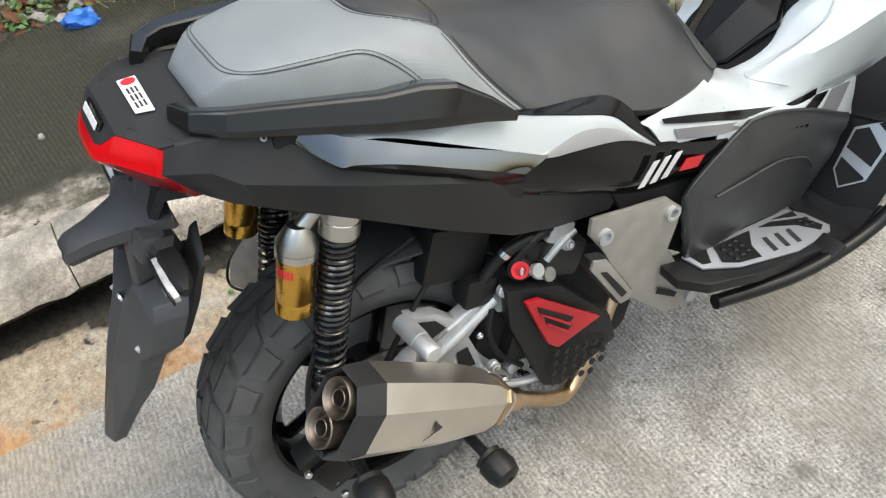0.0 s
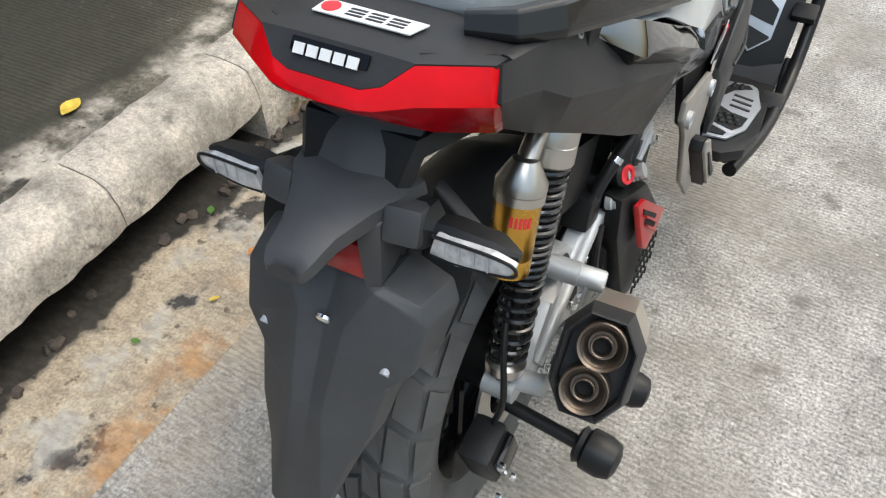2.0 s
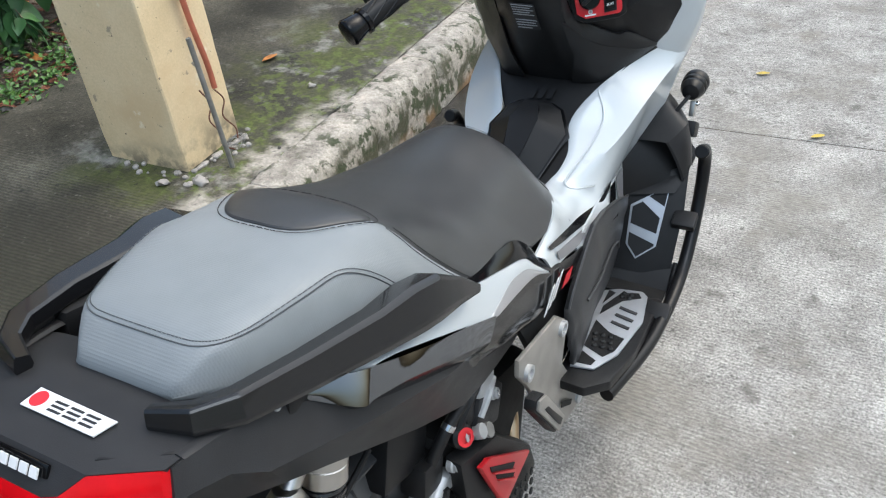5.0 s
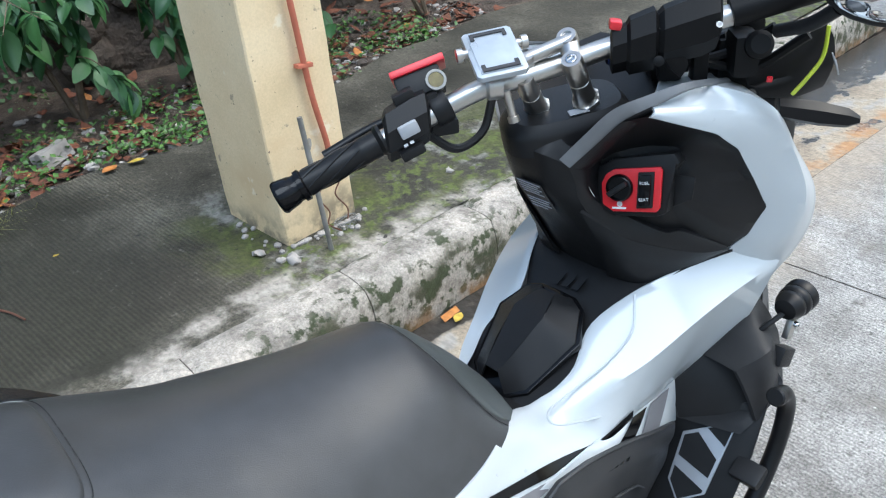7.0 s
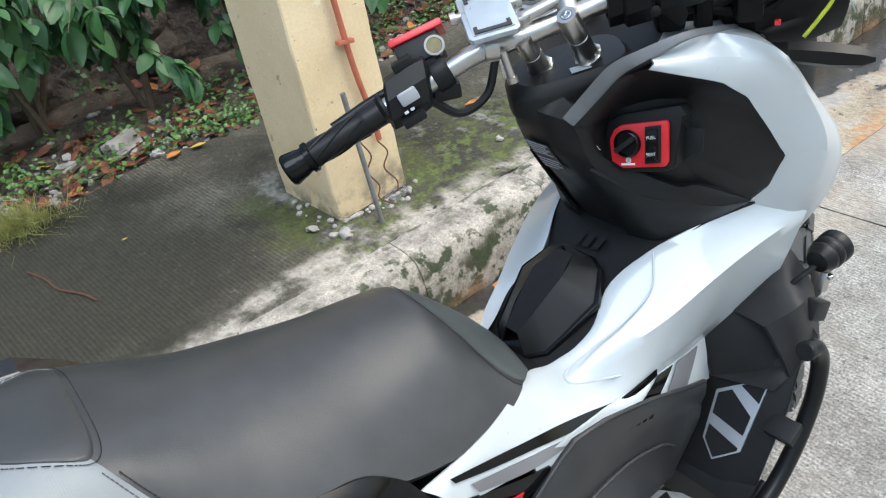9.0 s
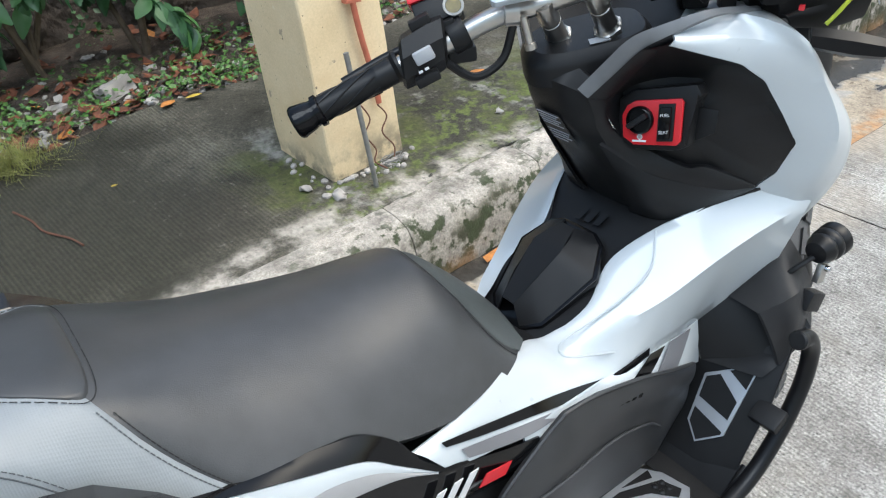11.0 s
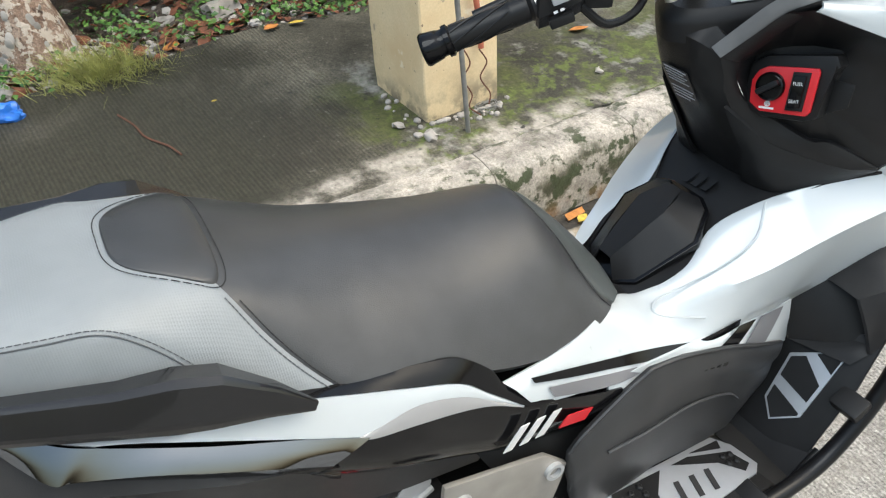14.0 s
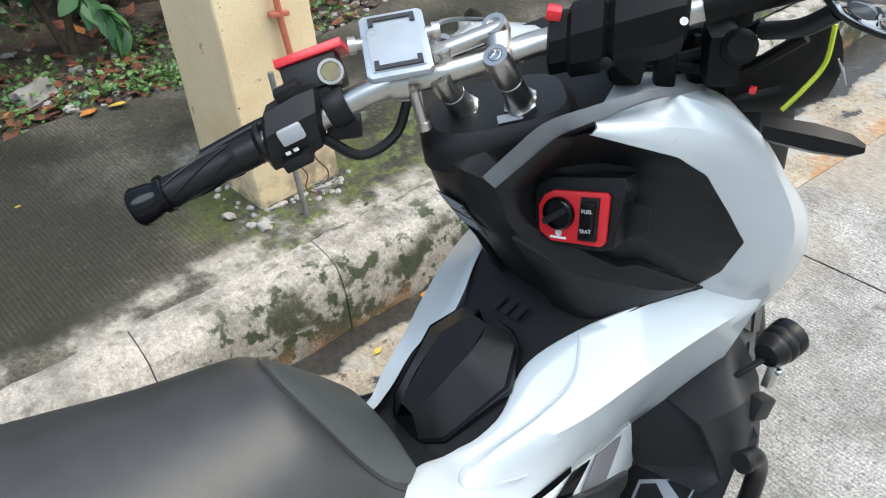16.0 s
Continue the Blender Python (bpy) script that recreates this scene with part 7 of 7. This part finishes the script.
part("right_lever", tube([(0.95, -0.1, 1.02), (0.98, -0.13, 1.03), (1.0, -0.16, 1.04)], 0.006, 10, 20), "control", rc)
part("right_grip", lathe([(0.0165, 0.0), (0.0175, 0.1), (0.018, 0.115), (0.014, 0.12)], (0.945, -0.165, 1.055), (0.66, -0.7, 0.25), 18), "control", rc)
for q in (((0.88, -0.05, 1.0), (0.93, -0.05, 0.985), (0.98, -0.08, 0.99), (1.0, -0.13, 1.01)), ((0.92, -0.1, 1.0), (0.96, -0.12, 0.99), (0.99, -0.15, 1.0), (1.0, -0.19, 1.03)), ((0.93, -0.1, 1.0), (0.97, -0.13, 0.985), (1.0, -0.17, 0.98), (1.02, -0.22, 1.02))):
    part("cable", tube(q, 0.006, 8, 20), "control", rc)
# plain blocks added as dark filler for the shaded clutter of controls
for at, size in (((0.985, -0.16, 1.0), (0.03, 0.05, 0.05)), ((0.96, -0.12, 0.995), (0.02, 0.03, 0.09)), ((0.99, -0.1, 0.985), (0.03, 0.012, 0.08)), ((0.93, -0.1, 1.01), (0.03, 0.02, 0.08)), ((1.01, -0.15, 0.99), (0.04, 0.014, 0.09)), ((1.03, -0.12, 0.98), (0.05, 0.08, 0.06)), ((1.0, -0.05, 0.98), (0.06, 0.1, 0.05))):
    part("control_filler", block(at, size, (0, 0, -45), 0.008), "control", rc)
part("round_cover", lathe([(0.014, 0), (0.016, 0.004), (0.016, 0.02), (0.011, 0.024)], (0.985, -0.175, 1.01), (-0.6, -0.6, 0.3), 20), "control", rc)
part("tie_mark", block((1.0, -0.19, 0.968), (0.006, 0.006, 0.006), (0, 0, 20), 0.001), "mark_red", rc)
part("blue_nut", lathe([(0.007, 0), (0.007, 0.01)], (0.875, -0.055, 1.0), bd, 6), "bluemetal", rc)
guard = part("wind_guard", sheet([[(0.985, -0.16, 0.985), (1.02, -0.19, 1.0), (1.07, -0.215, 1.02)], [(0.99, -0.17, 0.96), (1.04, -0.2, 0.965), (1.095, -0.22, 0.975)], [(1.0, -0.18, 0.945), (1.05, -0.2, 0.935), (1.1, -0.21, 0.935)]], 14, 4, 0.004, 0.006, (-0.3, -0.6, 0.7)), "control", scooter, "black wind guard with lime edging")
part("edging", tube([(1.025, -0.207, 0.945), (1.04, -0.215, 0.962), (1.058, -0.222, 0.985), (1.062, -0.222, 1.02)], 0.0025, 6, 20), "lime", guard, "lime green line")
for k in range(3):
    part("fine_line", tube([(1.075 + 0.006 * k, -0.225, 0.985 - 0.006 * k), (1.088 + 0.004 * k, -0.227, 0.965 - 0.006 * k)], 0.001, 5), "mark_pale", guard)
mir = part("mirror", tube([(0.985, -0.2, 1.03), (0.975, -0.24, 1.045), (0.96, -0.275, 1.07)], 0.008, 10, 16), "black", scooter, "black rear-view mirror on a stalk")
part("mirror_shell", ball((0.972, -0.325, 1.087), 0.06, (0.3, 1.15, 0.55), (0, 12, 12)), "black", mir)
part("mirror_glass", ball((0.963, -0.327, 1.089), 0.056, (0.22, 1.1, 0.5), (0, 12, 12)), "mirror", mir)

# front wheel and fork, turned to the left
fw = part("front_wheel", lathe([(0.03, -0.05), (0.04, -0.04), (0.04, 0.04), (0.03, 0.05)], (0, 0, 0), (0, 1, 0), 20), "black", scooter, "black front wheel with blocky tyre")
tyre(fw, (0, 0, 0))
part("rim", ring_solid([(0.172, 0.045), (0.183, 0.05), (0.158, 0.02), (0.158, -0.02), (0.183, -0.05), (0.172, -0.045), (0.15, -0.02), (0.15, 0.02)], (0, 0, 0), 48), "gloss", fw)
fw.matrix_world = pose(1.41, 0.06, 0.266, 0, 0, 30)
bpy.context.view_layer.update()
for s in (-0.085, 0.085):
    part("fork_leg", tube([(1.39 - 0.5 * s, 0.06 + 0.86 * s, 0.266), (1.19 - 0.5 * s, 0.02 + 0.86 * s, 0.72)], 0.02, 14), "satin", scooter, "black front fork leg")
stand = part("side_stand", tube([(0.47, 0.11, 0.27), (0.48, 0.2, 0.14), (0.5, 0.27, 0.022)], 0.011, 10, 14), "black", scooter, "black side stand leg")
part("stand_foot", block((0.505, 0.28, 0.01), (0.06, 0.035, 0.018), (0, 0, 0), 0.004), "black", stand)
# ---- plants and loose things
def leaf_mesh(name, length, width, fold=0.25, droop=0.3):
    bm = bmesh.new()
    rows = []
    for i in range(7):
        s = i / 6
        w = width * math.sin(math.pi * min(1, s * 0.94 + 0.03)) ** 0.8 * (1 - 0.25 * s)
        z = -droop * length * s * s
        rows.append([bm.verts.new((length * s, w * v, z + abs(v) * w * fold)) for v in (-1, -0.5, 0, 0.5, 1)])
    for a, b in zip(rows, rows[1:]):
        for j in range(4):
            bm.faces.new((a[j], b[j], b[j + 1], a[j + 1]))
    for fc in bm.faces:
        fc.smooth = True
    me = bpy.data.meshes.new(name)
    bm.to_mesh(me)
    bm.free()
    return me


LEAVES = []
for ln, wd, fo, dr in ((0.1, 0.034, 0.3, 0.35), (0.085, 0.031, 0.2, 0.25), (0.11, 0.038, 0.35, 0.5)):
    me = leaf_mesh("leaf", ln, wd, fo, dr)
    me.materials.append(M["leaf"])
    LEAVES.append(me)


def shrub(at, stems, leaves, spread, height, label, seed):
    rnd = random.Random(seed)
    sh = thing("shrub", label, "shrub", at, "shrubs behind the walkway")
    tips = []
    for i in range(stems):
        a = rnd.uniform(0, 6.28)
        d = Vector((math.cos(a), math.sin(a), 0)) * rnd.uniform(0.3, 1) * spread
        p0 = Vector(at) + Vector((rnd.uniform(-0.03, 0.03), rnd.uniform(-0.03, 0.03), -0.05))
        p2 = Vector(at) + d + Vector((0, -0.1 * rnd.random(), height * rnd.uniform(0.8, 1.1)))
        p1 = p0.lerp(p2, 0.5) + Vector((rnd.uniform(-0.08, 0.08), rnd.uniform(-0.08, 0.08), 0.08))
        part("stem", tube([p0, p1, p2], 0.014, 7, 10, r_end=0.004), "stem", sh)
        tips.append((p0, p1, p2))
        for k in range(3):
            s = rnd.uniform(0.35, 0.95)
            q = p0.lerp(p2, s)
            e = q + Vector((rnd.uniform(-0.25, 0.25), rnd.uniform(-0.32, 0.1), rnd.uniform(-0.2, 0.12)))
            part("twig", tube([q, q.lerp(e, 0.5) + Vector((0, 0, 0.05)), e], 0.004, 5, 8, r_end=0.0015), "stem", sh)
            tips.append((q, q.lerp(e, 0.5) + Vector((0, 0, 0.05)), e))
    for i in range(leaves):
        p0, p1, p2 = tips[rnd.randrange(len(tips))]
        s = rnd.uniform(0.35, 1.0)
        q = p0 * (1 - s) ** 2 + p1 * 2 * s * (1 - s) + p2 * s * s
        ob = new("leaf", LEAVES[rnd.randrange(3)])
        ob.parent, ob.matrix_parent_inverse = sh, sh.matrix_world.inverted()
        k = rnd.uniform(0.7, 1.25)
        ob.matrix_basis = pose(*q, rnd.uniform(-35, 35), rnd.uniform(15, 75), rnd.uniform(190, 350) if rnd.random() < 0.75 else rnd.uniform(0, 360)) @ Matrix.Diagonal((k, k, k, 1))
    return sh


shrub((0.95, 2.6, 0.34), 4, 190, 0.28, 0.75, "dark green broad-leaved shrub on thin brown stems", 3)
shrub((1.4, 2.5, 0.32), 4, 260, 0.32, 0.62, "broad-leaved shrub with drooping glossy leaves", 11)
shrub((0.55, 2.7, 0.34), 4, 260, 0.34, 0.7, "broad-leaved shrub against the creeper", 17)
shrub((1.95, 2.7, 0.34), 4, 170, 0.35, 0.7, "dark shrub close to the rock wall", 5)
shrub((0.15, 2.62, 0.34), 4, 200, 0.35, 0.75, "broad-leaved shrub beside the tree trunk", 8)
shrub((-0.7, 2.5, 0.34), 3, 60, 0.4, 0.8, "dark green shrub over the rubble", 9)
shrub((2.7, 2.6, 0.34), 3, 80, 0.4, 0.7, "dark green shrub beyond the column", 12)

tree = thing("tree", "thick tree trunk with pale flaking bark", "tree", (0.1, 2.2, 0.3))
rings = []
for i in range(26):
    z = 0.22 + 0.09 * i
    r = 0.105 + 0.05 * math.exp(-i / 2.5) + 0.004 * math.sin(i)
    c = Vector((0.1 - 0.02 * i, 2.22 + 0.012 * i, z))
    rings.append([c + Vector((math.cos(t), math.sin(t), 0)) * (r * (1 + 0.10 * noise.noise(Vector((math.cos(t) * 2.2, math.sin(t) * 2.2, z * 5))) + 0.05 * noise.noise(Vector((math.cos(t) * 8, math.sin(t) * 8, z * 14))))) for t in (2 * math.pi * k / 40 for k in range(40))])
part("trunk", rings_mesh(rings), "bark", tree)
flakes = bmesh.new()
rf = random.Random(4)
for i in range(170):
    z, t = rf.uniform(0.3, 1.5), rf.uniform(3.0, 6.4)
    k = (z - 0.22) / 0.09
    r = 0.106 + 0.05 * math.exp(-k / 2.5)
    c = Vector((0.1 - 0.02 * k + r * math.cos(t), 2.22 + 0.012 * k + r * math.sin(t), z))
    ball(c, rf.uniform(0.008, 0.02), (0.8, 0.35, 1.2), (rf.uniform(-20, 20), 0, math.degrees(t) + 90), 6, flakes)
part("loose_bark", flakes, "stone", tree, "pale loose bark flakes")["kind"] = "stuff"
limbs = [((-0.38, 2.5, 2.4), (-0.9, 2.3, 3.1)), ((-0.38, 2.5, 2.4), (0.3, 2.7, 3.2)), ((-0.38, 2.5, 2.4), (-0.5, 3.0, 3.4))]
for a, b in limbs:
    part("limb", tube([a, Vector(a).lerp(Vector(b), 0.5) + Vector((0, 0, 0.15)), b], 0.06, 8, 10, r_end=0.02), "bark", tree)
crown = bmesh.new()
for i in range(700):
    a, b = limbs[rf.randrange(3)]
    q = Vector(a).lerp(Vector(b), rf.uniform(0.4, 1.2)) + Vector((rf.gauss(0, 0.35), rf.gauss(0, 0.35), rf.gauss(0.1, 0.25)))
    m = pose(*q, rf.uniform(-40, 40), rf.uniform(-40, 60), rf.uniform(0, 360))
    v = [crown.verts.new(m @ Vector(p)) for p in ((0, 0, 0), (0.05, -0.025, 0.006), (0.1, 0, -0.015), (0.05, 0.025, 0.006))]
    crown.faces.new(v)
part("crown", crown, "leaf", tree, "crown of dark green leaves")["kind"] = "stuff"


def bed_height(x, y):
    return 0.25 + 0.06 * (y - 1.9) + rough(x, y, 5, 0.025)


# rubble, litter and weeds over the bed
rk = random.Random(21)


def pebble(bm, at, r, rnd):
    own = bmesh.new()
    bmesh.ops.create_icosphere(own, subdivisions=1, radius=r)
    s = Vector((rnd.uniform(0.8, 1.3), rnd.uniform(0.7, 1.1), rnd.uniform(0.45, 0.8)))
    for v in own.verts:
        v.co = Vector((v.co.x * s.x, v.co.y * s.y, v.co.z * s.z)) * rnd.uniform(0.8, 1.15)
    bmesh.ops.transform(own, matrix=pose(*at, rnd.uniform(-25, 25), rnd.uniform(-25, 25), rnd.uniform(0, 360)), verts=own.verts)
    if bm is None:
        return own
    return join(bm, own)


for mat, count, lo, hi, label in (("stone", 800, 0.006, 0.026, "grey and pale rubble stones over the soil"), ("wallrock", 500, 0.008, 0.03, "dark rubble stones over the soil")):
    bm = bmesh.new()
    for i in range(count):
        x = rk.uniform(-1.6, 3.0) if i % 3 else rk.uniform(-0.6, 0.6)
        y = walk_edge(x) + abs(rk.gauss(0, 0.28)) - 0.01
        pebble(bm, (x, y, bed_height(x, y)), rk.uniform(lo, hi), rk)
    tagged(part("rubble", bm, mat), label, "rubble", kind="stuff")
for mat, count, label in (("dryleaf", 750, "brown dead leaves scattered on the bed"), ("orange", 26, "orange fallen leaves on the bed")):
    bm = bmesh.new()
    for i in range(count):
        x = rk.uniform(-1.2, 3.0)
        y = walk_edge(x) + abs(rk.gauss(0, 0.4)) + 0.02
        m = pose(x, y, bed_height(x, y) + 0.012, rk.uniform(-30, 30), rk.uniform(-30, 30), rk.uniform(0, 360)) @ Matrix.Scale(rk.uniform(0.5, 1.2), 4)
        v = [bm.verts.new(m @ Vector(p)) for p in ((-0.035, 0, 0), (-0.01, -0.018, 0.006), (0.02, -0.014, 0.004), (0.045, 0, 0.01), (0.02, 0.014, 0.004), (-0.01, 0.018, 0.006))]
        bm.faces.new(v)
    tagged(part("leaf_litter", bm, mat), label, "leaf litter", kind="stuff")
bm = bmesh.new()
for c in range(150):
    x = rk.uniform(-0.3, 2.6)
    y = walk_edge(x) + 0.03 + abs(rk.gauss(0, 0.3))
    for i in range(26):
        q = Vector((x + rk.gauss(0, 0.05), y + rk.gauss(0, 0.05), bed_height(x, y) + rk.uniform(0.005, 0.06)))
        m = pose(*q, rk.uniform(-40, 40), rk.uniform(-40, 40), rk.uniform(0, 360)) @ Matrix.Scale(rk.uniform(0.5, 1.2), 4)
        v = [bm.verts.new(m @ Vector(p)) for p in ((-0.012, 0, 0), (-0.002, -0.009, 0.002), (0.014, 0, 0), (-0.002, 0.009, 0.002))]
        bm.faces.new(v)
tagged(part("ground_weeds", bm, "weed"), "small bright green weeds creeping over the rubble", "weeds", kind="stuff")
bm = bmesh.new()
for c in range(900):
    x, z = rk.uniform(-1.4, 0.9), rk.uniform(0.35, 1.6)
    if noise.noise(Vector((x * 2.5, z * 2.5, 0))) < -0.05:
        continue
    for i in range(4):
        m = pose(x + rk.gauss(0, 0.03), 2.9 + rough(x, z, 2, 0.12) + rk.uniform(-0.03, 0.06), z + rk.gauss(0, 0.03), rk.uniform(30, 120), rk.uniform(-40, 40), rk.uniform(-40, 40)) @ Matrix.Scale(rk.uniform(0.6, 1.3), 4)
        v = [bm.verts.new(m @ Vector(p)) for p in ((-0.015, 0, 0), (-0.002, -0.012, 0.002), (0.017, 0, 0), (-0.002, 0.012, 0.002))]
        bm.faces.new(v)
tagged(part("creeper", bm, "leaf"), "small-leaved creeper covering the rock wall", "creeper", kind="stuff")
bm = bmesh.new()
for i in range(1100):
    x, y = 0.25 + rk.gauss(0, 0.075), 1.96 + rk.gauss(0, 0.045)
    b = Vector((x, y, bed_height(x, y) - 0.01))
    d = Vector((rk.gauss(0, 0.06), rk.gauss(-0.035, 0.05), rk.uniform(0.05, 0.15)))
    w = Vector((0.0012, 0.0008, 0))
    v = [bm.verts.new(p) for p in (b - w, b + w, b + d * 0.6 + w * 0.7, b + d + Vector((d.x * 0.5, d.y * 0.5, -0.01)), b + d * 0.6 - w * 0.7)]
    bm.faces.new(v)
tagged(part("grass_tuft", bm, "grass"), "dry yellow-green grass tuft at the walkway's edge", "grass", kind="stuff")

bm = bmesh.new()
for i in range(46):
    x = rk.uniform(0.38, 0.72) if i < 34 else rk.uniform(-0.3, 0.4)
    y = kerb_back(x) - rk.uniform(0.13, 0.19)
    pebble(bm, (x, y, 0.002), rk.uniform(0.004, 0.02), rk)
tagged(part("gutter_debris", bm, "wallrock"), "dark stone bits washed against the kerb", "debris", kind="stuff")

# single stones
for (x, y, z), r, mat, label in (((0.933, 1.2, 0.222), 0.022, "stone", "pale stone lump on the mossy walkway"), ((0.99, 1.11, 0.215), 0.03, "stone", "crumbled mortar lump on the walkway"),
                                 ((1.63, 1.18, 0.222), 0.016, "stone", "small grey pebble on the walkway"), ((0.8, 2.08, 0.29), 0.026, "stone", "grey stone at the bed's edge"), ((0.32, 1.93, 0.275), 0.03, "wallrock", "flat dark stone at the bed's edge"),
                                 ((-0.287, 1.26, 0.226), 0.013, "stone", "small pale pebble on the damp walkway"), ((-0.1, 1.9, 0.27), 0.03, "stone", "pale stone in the rubble"), ((0.0, 1.95, 0.275), 0.024, "dryleaf", "red brick chip in the rubble")):
    own = pebble(None, (x, y, z), r, rk)
    bmesh.ops.subdivide_edges(own, edges=list(own.edges), cuts=2, use_grid_fill=True)
    for v in own.verts:
        v.co += Vector((noise.noise(v.co * 60), noise.noise(v.co * 60 + Vector((5, 0, 0))), noise.noise(v.co * 60 + Vector((0, 5, 0))))) * r * 0.35
    tagged(part("stone", own, mat), label, "stone", "stones")
chunk = bmesh.new()
bmesh.ops.create_cube(chunk, size=1)
bmesh.ops.scale(chunk, vec=(0.125, 0.06, 0.06), verts=chunk.verts)
bmesh.ops.subdivide_edges(chunk, edges=list(chunk.edges), cuts=5, use_grid_fill=True)
for v in chunk.verts:
    v.co += Vector((noise.noise(v.co * 30), noise.noise(v.co * 30 + Vector((9, 0, 0))), noise.noise(v.co * 30 + Vector((0, 9, 0))))) * 0.009
bmesh.ops.transform(chunk, matrix=pose(0.735, 2.28, 0.302, -14, -6, 24), verts=chunk.verts)
tagged(part("brick_chunk", chunk, "stone", sharp=28), "broken pale block lying on the soil bed", "brick")
bag = bmesh.new()
bmesh.ops.create_icosphere(bag, subdivisions=3, radius=0.045)
for v in bag.verts:
    k = 1 + 0.55 * noise.noise(v.co * 32) + 0.25 * noise.noise(v.co * 80)
    v.co = Vector((v.co.x * k * 1.2, v.co.y * k * 0.75, max(-0.02, v.co.z * k * 0.75)))
bmesh.ops.translate(bag, vec=(-0.045, 1.81, 0.285), verts=bag.verts)
tagged(part("plastic_bag", bag, "bluebag", sharp=25), "crumpled blue plastic bag at the bed's edge", "plastic bag")
tagged(part("red_string", tube([(0.24, 1.66, 0.262), (0.27, 1.58, 0.254), (0.285, 1.5, 0.247), (0.33, 1.42, 0.241), (0.35, 1.36, 0.236)], 0.003, 6, 24), "rust"), "thin rust-red string lying on the walkway", "string")


def fallen(at, length, mat, label, turn=0):
    bm = bmesh.new()
    rows = []
    for i in range(7):
        s = i / 6
        w = length * 0.28 * math.sin(math.pi * min(1, s * 0.93 + 0.04))
        rows.append([bm.verts.new((length * (s - 0.5), w * v, 0.004 + length * 0.12 * (s - 0.5) ** 2 + abs(v) * w * 0.25)) for v in (-1, 0, 1)])
    for a, b in zip(rows, rows[1:]):
        for j in range(2):
            bm.faces.new((a[j], b[j], b[j + 1], a[j + 1]))
    bmesh.ops.transform(bm, matrix=pose(*at, 4, 3, turn), verts=bm.verts)
    tagged(part("fallen_leaf", bm, mat), label, "leaf", "fallen leaves")


fallen((0.258, 1.044, 0.204), 0.068, "yellow", "yellow-green fallen leaf on the walkway", 20)
fallen((0.02, 1.02, 0.203), 0.02, "yellow", "tiny yellow leaf on the walkway", 80)
fallen((2.153, -0.396, 0.0), 0.045, "yellow", "yellow fallen leaf on the road joint", 120)
fallen((1.29, 0.79, 0.0), 0.05, "yellow", "yellow leaf in the gutter", 30)
fallen((0.03, 0.315, 0.0), 0.03, "orange", "orange fallen leaf behind the rear tyre", 70)
fallen((0.24, 0.6, 0.0), 0.028, "orange", "orange leaf in the gutter", 10)
fallen((0.1, 0.58, 0.0), 0.022, "yellow", "small yellow leaf in the gutter", 140)
fallen((0.46, 0.66, 0.0), 0.024, "yellow", "small yellow leaf near the kerb", 60)
fallen((0.51, 1.59, 0.257), 0.02, "yellow", "small yellow leaf on the ribbed walkway", 10)
fallen((1.05, 0.72, 0.0), 0.03, "yellow", "curled yellow leaf in the gutter", 200)
fallen((0.92, 1.98, 0.29), 0.06, "yellow", "pale yellow leaf at the walkway's edge", 160)
fallen((0.83, 1.99, 0.29), 0.07, "orange", "ochre fallen leaf at the bed's edge", 30)
fallen((1.75, 1.45, 0.242), 0.07, "orange", "long orange dry leaf on the walkway", 165)
fallen((0.3, 0.76, 0.0), 0.03, "weed", "green leaf in the wet gutter", 45)
fallen((-0.05, 0.64, 0.0), 0.022, "weed", "green leaf in the gutter", 100)
fallen((2.6, -0.15, 0.0), 0.05, "yellow", "yellow leaf on the road", 100)
wr = bmesh.new()
slab([(1.25, 0.8, 0.003), (1.315, 0.81, 0.005), (1.318, 0.832, 0.009), (1.255, 0.826, 0.007)], (0, 0, 0.002), 0.0008, bm=wr)
tagged(part("wrapper", wr, "orange"), "orange and yellow wrapper scrap in the gutter", "wrapper")
